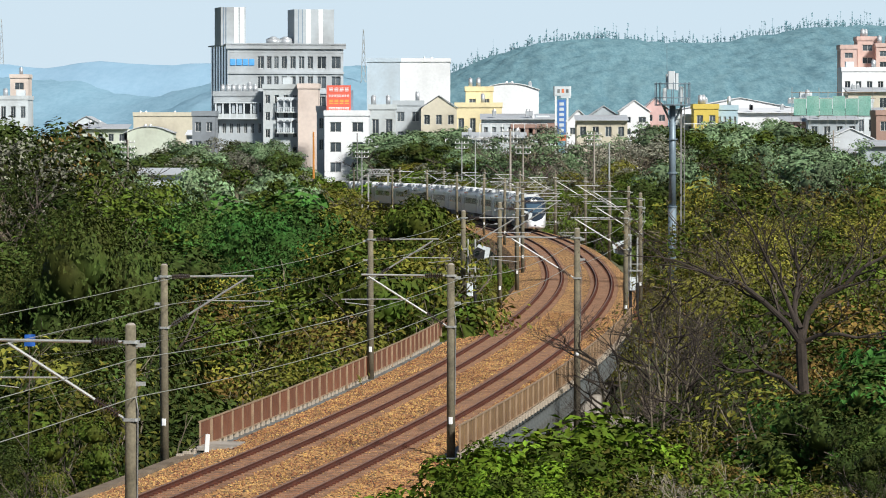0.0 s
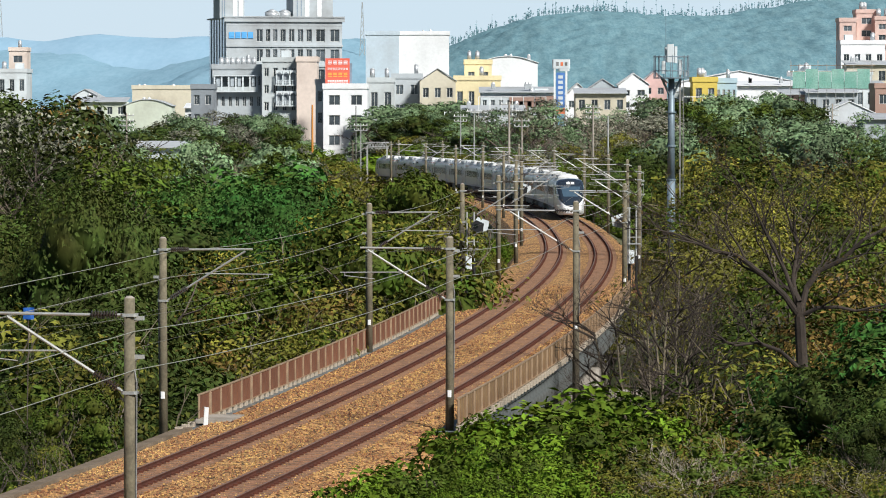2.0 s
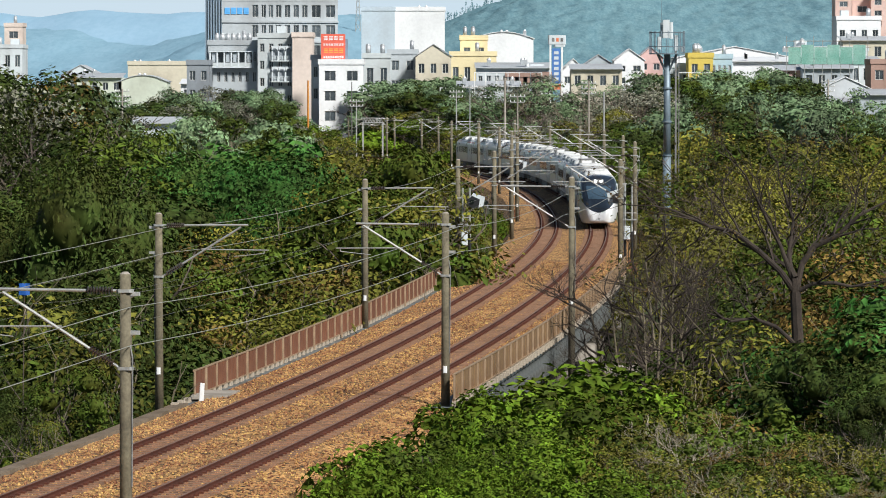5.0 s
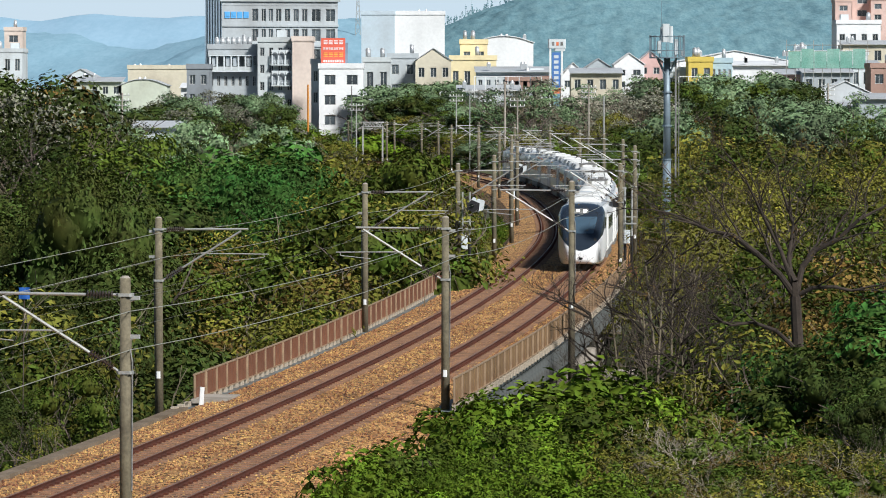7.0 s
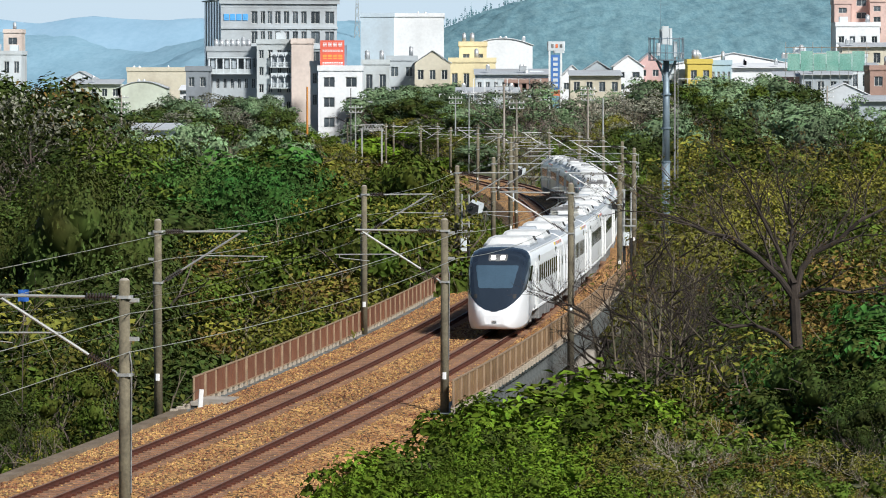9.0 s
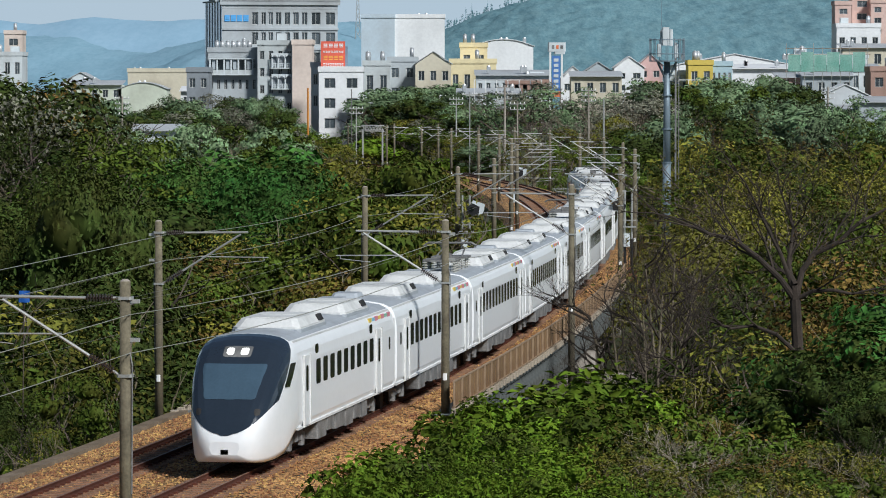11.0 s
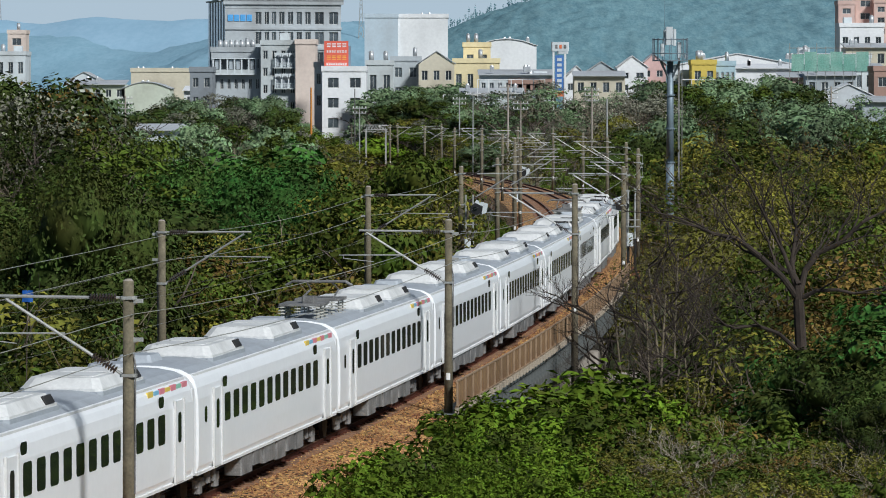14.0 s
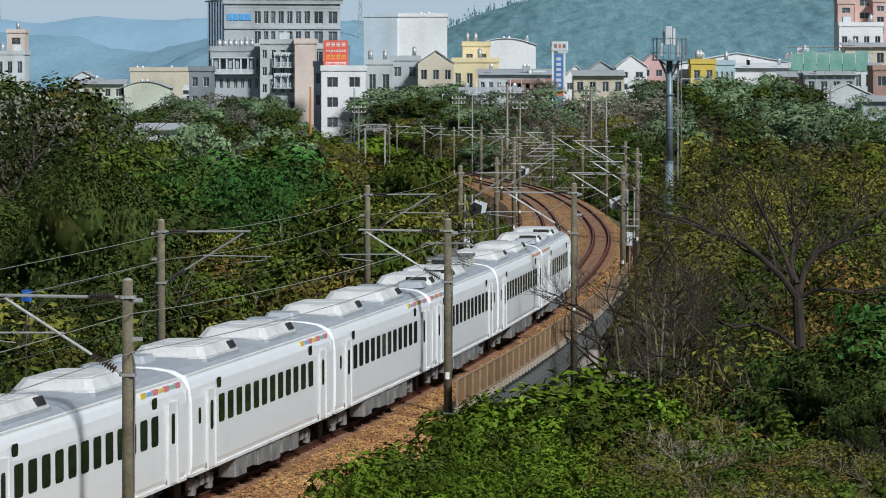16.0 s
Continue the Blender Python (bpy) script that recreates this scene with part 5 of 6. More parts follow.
def loggia(x, y, z, w, n, label):
    """An open floor with a slab, a parapet and thin pillars before dark glazing."""
    lg = thing("loggia", pose(x, y, z), label, "balcony", "loggias of the grey block")
    part("slab", Build().box((w / 2, 0.3, 0), (w + 0.3, 1.1, 0.22)), M["w_pale"], lg)
    part("canopy", Build().box((w / 2, 0.25, 2.75), (w + 0.3, 1.2, 0.18)), M["w_pale"], lg)
    part("parapet", Build().box((w / 2, -0.15, 0.45), (w, 0.12, 0.75)), M["w_grey_light"], lg)
    part("glazing", Build().box((w / 2, 0.72, 1.4), (w, 0.05, 2.5)), M["pane"], lg, "dark glazing")
    for i in range(n + 1):
        part("pillar", Build().box((w * i / n, -0.1, 1.4), (0.28, 0.28, 2.5)), M["w_pale"], lg)
    for i in range(n):
        if i % 3 != 1:
            part("shutter", Build().box((w * (i + 0.5) / n, 0.1, 1.7), (w / n * 0.5, 0.08, 1.6)), M["w_tin"], lg, "pale roller shutter")


loggia(-40.6, 734.0, 13.1, 7.4, 6, "open loggia floor with pale pillars and shutters")
for k in range(7):
    tk = thing("roof_tank", pose(-39.6 + 0.95 * k, 737.5, 17.0), "white cylindrical water tank on a stand", "water tank", "tanks on the grey block")
    part("tank", Build().tube((0, 0, 0.7), (0, 0, 1.9), 0.42, 0.42, 12).tube((0, 0, 1.9), (0, 0, 2.15), 0.42, 0.12, 12), M["tank"], tk, smooth=True)
    for q in (-0.3, 0.3):
        part("leg", Build().box((q, 0, 0.35), (0.08, 0.5, 0.72)), M["galv"], tk)

def billboard():
    bb = thing("rooftop_billboard", pose(-18.6, 712, 12.6), "red rooftop billboard with pale lettering bars", "billboard")
    red = material("billboard_red", (0.72, 0.13, 0.08), 0.5, 0, 0.05, 1)
    yel = material("billboard_orange", (0.85, 0.42, 0.08), 0.5, 0, 0.05, 1)
    part("board", Build().box((0, 0, 3.6), (4.1, 0.3, 4.9)), red, bb)
    for r, (z, m, n, hh) in enumerate(((5.3, "white", 4, 0.8), (4.25, "white", 8, 0.45), (3.2, "o", 4, 0.9), (2.0, "white", 9, 0.8))):
        for i in range(n):
            cw = 3.5 / n
            for dz in (-0.25, 0.08, 0.36):
                part("bar", Build().box((-1.7 + cw * (i + 0.5), -0.17, z + dz * hh), (cw * 0.75, 0.04, hh * 0.17)), yel if m == "o" else M["white"], bb)
    b = Build()
    for x in (-1.8, 0, 1.8):
        b.box((x, 0.3, 0.6), (0.15, 0.15, 1.4)).tube((x, 0.3, 0), (x, 2.0, 4.5), 0.06)
    part("frame", b, M["galv"], bb)
    part("side_panel", Build().box((2.25, 1.1, 3.2), (0.4, 2.0, 4.0)), M["w_office_blue"], bb)


billboard()


def sign_tower():
    st = thing("sign_tower", pose(18.3, 682, 8.1), "white sign tower with blue vertical panel and curved top", "sign")
    part("post", Build().box((-0.95, 0, 1.5), (0.3, 0.5, 15.0)).box((0.95, 0, 1.5), (0.3, 0.5, 15.0)), M["white"], st)
    blue = material("sign_tower_blue", (0.08, 0.2, 0.5), 0.5, 0, 0.05, 1)
    redm = material("sign_tower_red", (0.75, 0.2, 0.08), 0.5, 0, 0.05, 1)
    part("panel", Build().box((0, -0.05, 5.1), (1.35, 0.3, 5.6)), blue, st, "blue sign panel")
    for i in range(6):
        part("bar", Build().box((0, -0.23, 7.2 - i * 0.85), (0.75, 0.05, 0.5)), M["w_pale"], st)
    part("panel", Build().box((0, -0.05, 1.7), (1.35, 0.3, 0.9)), redm, st, "red and yellow sign panel")
    part("head", Build().box((0.1, 0, 9.3), (2.9, 0.7, 1.5), 0, 0.2).box((0.55, 0, 8.4), (1.8, 0.6, 0.5), 0, 0.2), M["w_pale"], st, "pale grey rounded head")
    for i, m in enumerate((M["under"], redm, M["under"])):
        part("bar", Build().box((-0.5 + 0.7 * i, -0.37, 9.3), (0.4, 0.04, 0.6)), m, st)


sign_tower()


def radio_tower():
    rt = thing("telecom_mast", pose(15.95, 300, -2.5), "grey steel telecom monopole with a caged antenna platform", "telecom mast")
    steel = material("mast_grey_steel", (0.21, 0.27, 0.31), 0.5, 0.3, 0.1, 1)
    part("pole", Build().tube((0, 0, 0), (0, 0, 8), 0.31, 0.29, 16).tube((0, 0, 8), (0, 0, 15.2), 0.27, 0.22, 16), steel, rt, smooth=True)
    for z in (3.4, 5.6, 8.0, 10.4, 12.8):
        part("flange", Build().tube((0, 0, z - 0.05), (0, 0, z + 0.05), 0.35, 0.35, 16), steel, rt)
    part("platform", Build().tube((0, 0, 15.2), (0, 0, 15.28), 1.26, 1.26, 20), steel, rt)
    for z in (15.75, 16.75):
        b = Build()
        for i in range(20):
            a, c = 2 * math.pi * i / 20, 2 * math.pi * (i + 1) / 20
            b.tube((1.25 * math.cos(a), 1.25 * math.sin(a), z), (1.25 * math.cos(c), 1.25 * math.sin(c), z), 0.03, sides=5)
        part("hoop", b, steel, rt)
    for i in range(16):
        a = 2 * math.pi * i / 16
        part("bar", Build().tube((1.25 * math.cos(a), 1.25 * math.sin(a), 15.2), (1.25 * math.cos(a), 1.25 * math.sin(a), 16.85), 0.028, sides=5), steel, rt)
    for i in range(4):
        a = 2 * math.pi * (i + 0.5) / 4
        part("strut", Build().tube((0.95 * math.cos(a), 0.95 * math.sin(a), 15.2), (0.25 * math.cos(a), 0.25 * math.sin(a), 14.1), 0.06, sides=6), steel, rt)
    for x, y, z, w, h in ((-0.1, -0.25, 17.0, 0.5, 1.3), (0.3, 0.1, 16.9, 0.24, 1.2), (-0.35, 0.3, 16.9, 0.25, 1.1), (0.6, -0.5, 16.0, 0.28, 1.1), (-0.6, -0.5, 16.0, 0.25, 0.9)):
        part("antenna", Build().box((x, y, z), (w, 0.22, h), 0, 0.05), M["w_pale"], rt, "pale antenna panel")
    part("spike", Build().tube((-0.4, 0, 16.8), (-0.4, 0, 20.0), 0.02, 0.01, 5), steel, rt)
    part("cable_ladder", Build().box((0.62, 0, 8.2), (0.12, 0.1, 15.5)).box((0.85, 0.1, 8.2), (0.05, 0.05, 15.0)), M["under"], rt)


radio_tower()


def signal(s, o, sx, label):
    """A signal on twin black posts; sx: to which side of the posts its head stands out."""
    p, th = on_line(s, o)
    sg = thing("railway_signal", pose(*p), label, "railway signal", "railway signals")
    for x in (-0.1, 0.3):
        part("post", Build().tube((x, 0.05, -0.6), (x, 0.05, 2.0), 0.09, 0.09, 8), M["black"], sg)
        part("upper_post", Build().tube((x, 0.1, 2.0), (x, 0.1, 4.75), 0.055, 0.055, 8), M["galv"], sg, "galvanised tube")
    part("platform", Build().box((0.1, 0.1, 2.7), (0.9, 0.6, 0.06)).box((0.1, -0.18, 3.1), (0.9, 0.04, 0.05)), M["galv"], sg)
    fs = [(0, 1, 2, 3, 4), (9, 8, 7, 6, 5)] + [(i, (i + 1) % 5, 5 + (i + 1) % 5, 5 + i) for i in range(5)]
    ring = [(0.02, 3.95), (0.42, 4.32), (0.86, 4.12), (0.8, 3.68), (0.2, 3.62)]
    vs = [(x * sx, yy, z) for yy in (-0.3, -0.06) for x, z in ring]
    part("backboard", Build().add(vs, fs), M["black"], sg, "black hooded backboard")
    ring = [(0.1, 3.9), (0.5, 4.46), (1.16, 4.24), (1.06, 3.74), (0.3, 3.52)]
    vs = [(x * sx, yy, z) for yy in (-0.04, 0.3) for x, z in ring]
    part("hood", Build().add(vs, fs), M["w_pale"], sg, "pale grey hood behind the backboard")
    part("lens", Build().tube((0.42 * sx, -0.36, 3.98), (0.42 * sx, -0.3, 3.98), 0.13, 0.13, 12), M["glass_dark"], sg, "unlit dark lens")
    part("cabinet", Build().box((0.0, -0.15, 1.95), (0.36, 0.3, 0.75), 0, 0.04), M["w_pale"], sg, "pale grey cabinet")
    part("box", Build().box((0.35, -0.1, 0.0), (0.5, 0.5, 0.8), 0, 0.04), M["fence"], sg, "rust-brown equipment box")
    return sg


signal(241, -6.05, 1, "railway signal with a black backboard and pale hood")
signal(250, 2.75, -1, "railway signal with a black backboard beside a mast")
signal(345, -6.4, 1, "distant railway signal with a black backboard")


# ---- plants ----
def branch(b, rng, p, d, length, r, depth, kids=(2, 3), bend=0.35, shrink=0.72, ends=None, up=0.1, sides=5, thin=0.62):
    """A limb in two bent pieces that forks again."""
    mid = p + d * length * 0.5
    d2 = (d + Vector((rng.uniform(-bend, bend), rng.uniform(-bend, bend), rng.uniform(-bend, bend) * 0.6 + up))).normalized()
    q = mid + d2 * length * 0.5
    s = max(3, sides)
    b.tube(p, mid, r, r * 0.85, s, 0, False)
    b.tube(mid, q, r * 0.85, r * thin, s, 0, False)
    if ends is not None and depth <= 1:
        ends.append(q)
    if depth <= 0:
        return
    for i in range(rng.randint(*kids)):
        t = rng.uniform(0.6, 1.0)
        start = mid.lerp(q, t)
        dd = (d2 + Vector((rng.uniform(-1, 1), rng.uniform(-1, 1), rng.uniform(-0.45, 0.7))) * 0.75).normalized()
        branch(b, rng, start, dd, length * shrink * rng.uniform(0.75, 1.15), r * thin * rng.uniform(0.7, 0.95), depth - 1, kids, bend, shrink, ends, up, sides - 1, thin)


PLANT = {}


def leafy(key, name, label, category, leaf_mat, seed, height=8.0, wide=5.5, clumps=26, per=95, leaf=0.34, low=0.25, bark="bark", depth=2, twig=False):
    rng = random.Random(seed)
    t = thing(name, Matrix(), label, category, category + "s of the valley")
    b, ends = Build(), []
    trunk_h = height * 0.34
    r = height * 0.022
    b.tube((0, 0, -0.6), (rng.uniform(-0.2, 0.2), rng.uniform(-0.2, 0.2), trunk_h), r * 1.4, r, 7)
    for i in range(5):
        a = 2 * math.pi * i / 5 + rng.uniform(-0.4, 0.4)
        d = Vector((math.cos(a) * 0.75, math.sin(a) * 0.75, rng.uniform(0.5, 1.1))).normalized()
        branch(b, rng, Vector((0, 0, trunk_h * rng.uniform(0.6, 1.0))), d, height * 0.3, r * 0.62, depth + (1 if twig else 0), (2, 2) if twig else (1, 2), 0.35, 0.7, ends, sides=4)
    part("trunk", b, M[bark], t)
    cl = []
    for i in range(int(clumps * (0.85 if twig else 0.6))):
        a, q = rng.uniform(0, 2 * math.pi), 0.35 + 0.65 * math.sqrt(rng.random())
        zt = rng.random() ** 0.8
        prof = math.sin(math.pi * (0.12 + 0.83 * zt)) ** 0.7
        rr = wide / 2 * q * prof
        z = height * (low + (0.94 - low) * zt)
        cr = ((0.4 if twig else 0.6) + 0.85 * rng.random() ** 1.5) * wide * 0.2
        cl.append((rr * math.cos(a) * rng.uniform(0.8, 1.2), rr * math.sin(a), z - cr * 0.3, cr))
    PLANT[key] = t
    shell = 0.5 if twig else 0.72
    if category == "bush":
        V, F = leaf_cloud(seed, cl, per * 1.15, leaf * 0.92, 0.6, shell, 4, 0.42, not twig)
        part("crown", fast_mesh("crown", V, F, M[leaf_mat]), None, t)
        return t
    close = copy_thing(t, Matrix())
    V, F = leaf_cloud(seed, cl, per * 0.75, leaf * 1.35, 0.6, shell, 3, 0.28, not twig)
    part("crown", fast_mesh("crown", V, F, M[leaf_mat]), None, t)
    V, F = leaf_cloud(seed, cl, per * 0.95, leaf * (0.7 if twig else 0.82), 0.6, shell, 4, 0.3, not twig)
    part("crown", fast_mesh("crown", V, F, M[leaf_mat]), None, close)
    PLANT[key + " close"] = close
    return t


def bare(key, name, label, seed, height=7.0, bark="bark_pale", depth=5, kids=(2, 3), spread=0.8, leaf_mat=None, forks=4, r=0.022):
    rng = random.Random(seed)
    t = thing(name, Matrix(), label, "tree", "bare trees of the valley")
    b, ends = Build(), []
    rr = height * r
    top = Vector((rng.uniform(-0.3, 0.3), rng.uniform(-0.3, 0.3), height * 0.3))
    bend = Vector((rng.uniform(-0.4, 0.4), rng.uniform(-0.4, 0.4), height * 0.14))
    b.tube((0, 0, -0.6), bend, rr * 1.3, rr * 1.1, 8, 0, False)
    b.tube(bend, top, rr * 1.1, rr, 8, 0, False)
    for i in range(forks):
        a = 2 * math.pi * i / forks + rng.uniform(-0.5, 0.5)
        d = Vector((math.cos(a) * spread, math.sin(a) * spread, rng.uniform(0.55, 1.2))).normalized()
        branch(b, rng, top * rng.uniform(0.75, 1.0), d, height * 0.27, rr * 0.6, depth, kids, 0.45, 0.74, ends, 0.08, 6, 0.66)
    part("bough", b, M[bark], t)
    if leaf_mat:
        V, F = leaf_cloud(seed, [(e.x, e.y, e.z, rng.uniform(0.15, 0.4)) for e in ends], 60, 0.16, 0.3, 0.2)
        part("foliage", fast_mesh("foliage", V, F, M[leaf_mat]), None, t)
    PLANT[key] = t
    return t


leafy("dark1", "dark_tree", "dense dark green broadleaf tree", "tree", "leaf_dark", 11, 9, 6.5, 34, 95, 0.36, 0.18)
leafy("dark2", "dark_tree", "tall feathery dark green tree", "tree", "leaf_dark", 12, 11, 5.5, 40, 85, 0.3, 0.2, twig=True)
leafy("mid1", "green_tree", "rounded mid-green broadleaf tree", "tree", "leaf_mid", 13, 8, 6, 32, 95, 0.34, 0.15)
leafy("mid2", "green_tree", "loose mid-green tree with gaps in its crown", "tree", "leaf_mid", 14, 8.5, 6, 24, 85, 0.36, 0.2, twig=True)
# two trees for far ground, with haze painted into their leaves
leafy("cool1", "green_tree", "rounded broadleaf tree with haze in its leaf colour", "tree", "leaf_hazy", 24, 8, 6, 34, 95, 0.34, 0.12)
leafy("cool2", "green_tree", "uneven loose-crowned tree with haze in its leaf colour", "tree", "leaf_hazy", 25, 8.5, 5.5, 28, 90, 0.32, 0.15, twig=True)
leafy("vivid1", "vine_covered_tree", "tree smothered in bright green climbing vines", "tree", "leaf_vivid", 15, 7, 6, 34, 110, 0.38, 0.05)
leafy("olive1", "olive_tree", "sparse olive-yellow tree with visible twigs", "tree", "leaf_olive", 16, 7.5, 6, 26, 75, 0.26, 0.2, "bark_pale", 2, True)
leafy("olive2", "olive_tree", "yellowish scrub tree with a thin crown", "tree", "leaf_olive", 17, 6.5, 5, 22, 85, 0.24, 0.1, "bark_pale", 2, True)
leafy("brown1", "dry_tree", "dry brown scrub tree with thin twigs", "tree", "leaf_brown", 18, 6.5, 5, 18, 70, 0.22, 0.1, "bark_pale", 2, True)
leafy("gray1", "dry_tree", "grey-green half-bare tree with pale twigs", "tree", "leaf_gray", 19, 8, 6, 18, 65, 0.26, 0.2, "bark_pale", 2, True)
leafy("bush1", "green_bush", "fresh green broadleaf bush in sunlight", "bush", "leaf_fresh", 20, 3.0, 4.2, 26, 150, 0.24, 0.02, "bark", 1)
leafy("bush2", "green_bush", "dense dark green broadleaf bush", "bush", "leaf_mid", 21, 2.6, 3.8, 24, 150, 0.22, 0.02, "bark", 1)
leafy("bush3", "dry_bush", "dry bush with yellow-brown leaves", "bush", "leaf_olive", 22, 2.4, 3.6, 18, 110, 0.16, 0.02, "bark_pale", 2, True)
leafy("bush4", "dry_bush", "brown dry weeds and twigs", "bush", "leaf_brown", 23, 2.0, 3.4, 14, 90, 0.14, 0.02, "bark_pale", 2, True)
leafy("dome1", "spreading_tree", "broad dark olive tree with a domed crown", "tree", "leaf_dark", 26, 9, 8, 84, 130, 0.22, 0.1)
leafy("dome2", "vine_covered_tree", "broad thicket smothered in bright green climbing vines", "tree", "leaf_vivid", 27, 7, 9, 90, 120, 0.28, 0.02)
bare("bare1", "bare_tree", "leafless grey tree with many fine twigs", 31, 7, "bark", 4)
bare("bare2", "bare_tree", "leafless tree with dark fine twigs", 32, 6.5, "bark", 4)
bare("bare3", "bare_shrub", "low tangle of leafless pale branches", 33, 3.2, "bark_dead", 3, (2, 3), 1.4, None, 5, 0.012)
FIRST = set(PLANT)


def plant(key, x, y, height, rz, wide=1.0, sink=0.3):
    if y < 300 and key + " close" in PLANT:
        key += " close"
    src = PLANT[key]
    natural = {"dome1": 9, "dome2": 7, "dark1": 9, "dark2": 11, "mid1": 8, "mid2": 8.5, "vivid1": 7, "cool1": 8, "cool2": 8.5, "olive1": 7.5, "olive2": 6.5, "brown1": 6.5, "gray1": 8, "bush1": 3, "bush2": 2.6,
               "bush3": 2.4, "bush4": 2.0, "bare1": 8.5, "bare2": 8, "bare3": 3.6}[key.split()[0]]
    k = height / natural
    m = Matrix.LocRotScale((x, y, float(ground_z(x, y)) - sink * k), Euler((0, 0, radians(rz))), (k * wide, k * wide, k))
    if key in FIRST:
        FIRST.discard(key)
        src.matrix_basis = m
        return src
    src_scale = src.scale.copy()
    src.scale = (1, 1, 1)
    ob = copy_thing(src, m)
    src.scale = src_scale
    return ob


def unused():
    """Plants that stand nowhere are taken away."""
    for key in FIRST:
        for ob in [*PLANT[key].children_recursive, PLANT[key]]:
            bpy.data.objects.remove(ob)


def line_gap(x, y):
    """How far a place is outside the fences of the line: negative inside."""
    o = x - float(np.interp(y, LINE_Y, LINE_X))
    return -7.0 - o if o < -1.8 else o - 3.0


def grove(seed, keys, n, near, far, left, right, top0, top1, wide=1.0, most=16.0, least=1.0):
    """n plants between two depths and two bearings (x over y); their tops reach from top0 (near) to top1 (far) over the rails."""
    rng = random.Random(seed)
    made = 0
    for q in range(n * 6):
        if made >= n:
            break
        u = (made + rng.random()) / n
        y = far + (near - far) * u
        x = y * rng.uniform(left, right)
        top = top1 + (top0 - top1) * u + rng.uniform(-0.7, 0.5)
        g = float(ground_z(x, y))
        h = min(most, top - g)
        if h < least:
            continue
        if line_gap(x, y) < 0.5 + min(h, 7) * 0.2 * wide:
            continue
        plant(rng.choice(keys), x, y, h, rng.uniform(0, 360), wide * rng.uniform(0.85, 1.25))
        made += 1


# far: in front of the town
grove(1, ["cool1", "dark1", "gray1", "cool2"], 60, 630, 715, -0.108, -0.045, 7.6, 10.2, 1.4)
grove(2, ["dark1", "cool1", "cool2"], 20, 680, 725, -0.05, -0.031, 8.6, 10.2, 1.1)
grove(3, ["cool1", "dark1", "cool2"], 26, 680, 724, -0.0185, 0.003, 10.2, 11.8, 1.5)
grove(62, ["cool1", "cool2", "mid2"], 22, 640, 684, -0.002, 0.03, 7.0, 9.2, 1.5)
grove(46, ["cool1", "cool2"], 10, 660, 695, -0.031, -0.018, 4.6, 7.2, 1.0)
grove(41, ["mid2", "olive1", "cool1", "gray1", "cool2", "bush1"], 64, 600, 705, -0.035, 0.016, 2.8, 7.6, 1.6)
grove(42, ["bush1", "bush2", "bush3"], 24, 470, 640, -0.04, -0.005, 0.2, 0.8, 1.3, 3)
grove(4, ["gray1", "bare1", "cool2", "gray1"], 32, 620, 676, 0.012, 0.055, 9.4, 12.3, 1.4)
grove(44, ["gray1", "mid2", "olive1"], 14, 540, 620, 0.02, 0.055, 5.0, 7.6, 1.1)
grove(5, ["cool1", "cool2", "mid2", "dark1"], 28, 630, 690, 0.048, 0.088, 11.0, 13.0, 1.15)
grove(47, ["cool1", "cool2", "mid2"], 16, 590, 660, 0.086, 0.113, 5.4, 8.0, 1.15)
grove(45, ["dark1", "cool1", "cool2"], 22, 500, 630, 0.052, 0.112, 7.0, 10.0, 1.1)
grove(6, ["olive1", "mid2", "mid1"], 16, 430, 540, 0.02, 0.05, 2.5, 6.0, 1.0)
grove(7, ["dark1", "mid1"], 12, 400, 480, 0.042, 0.06, 4.0, 6.8, 1.0)
# left side of the line, from afar to the near bank
for key, x, y, top, rz, wide in (("dome1", -15.9, 190, 7.6, 40, 0.62), ("dome1", -19.0, 196, 5.6, 200, 0.7), ("dome2", -11.3, 262, 6.7, 10, 0.8), ("dome2", -8.4, 252, 5.0, 130, 0.7),
                                 ("dome1", -14.2, 168, 3.0, 300, 0.7), ("dome2", -15.0, 270, 6.4, 250, 0.7)):
    plant(key, x, y, top - float(ground_z(x, y)), rz, wide)
grove(70, ["bush2", "mid2", "cool1"], 14, 540, 606, -0.078, -0.058, 3.6, 4.2, 1.3)
grove(10, ["cool2", "gray1", "cool1", "mid2"], 24, 430, 580, -0.106, -0.036, 3.5, 7.2, 1.1)
grove(40, ["mid2", "olive1", "gray1"], 12, 430, 600, -0.036, -0.006, 1.6, 0.2, 1.0)
grove(11, ["dark2", "gray1", "dark2", "dark2", "brown1"], 14, 285, 330, -0.112, -0.086, 11.6, 12.8, 0.9, 17)
grove(12, ["dark1", "dark2", "mid2"], 14, 240, 300, -0.11, -0.065, 6.0, 9.0, 1.1)
grove(13, ["vivid1", "vivid1", "mid1"], 18, 250, 340, -0.062, -0.026, 3.2, 6.4, 1.1)
grove(14, ["mid2", "olive1", "gray1"], 16, 330, 430, -0.05, 0.0, 2.6, 3.2, 1.05)
grove(15, ["olive1", "mid2", "olive2"], 22, 270, 345, -0.036, 0.004, 6.0, 5.2, 1.0)
grove(43, ["olive1", "olive2", "mid2"], 14, 215, 270, -0.016, 0.006, 0.6, 4.2, 0.9)
grove(16, ["olive2", "brown1", "olive1", "mid2"], 26, 185, 250, -0.068, -0.012, 0.8, 3.6, 1.1)
grove(17, ["dark1", "dark1", "dark2"], 12, 180, 235, -0.11, -0.07, 3.2, 5.5, 1.05)
grove(18, ["mid1", "dark1", "dark2", "olive2"], 14, 128, 175, -0.112, -0.082, 0.5, 4.4, 1.0)
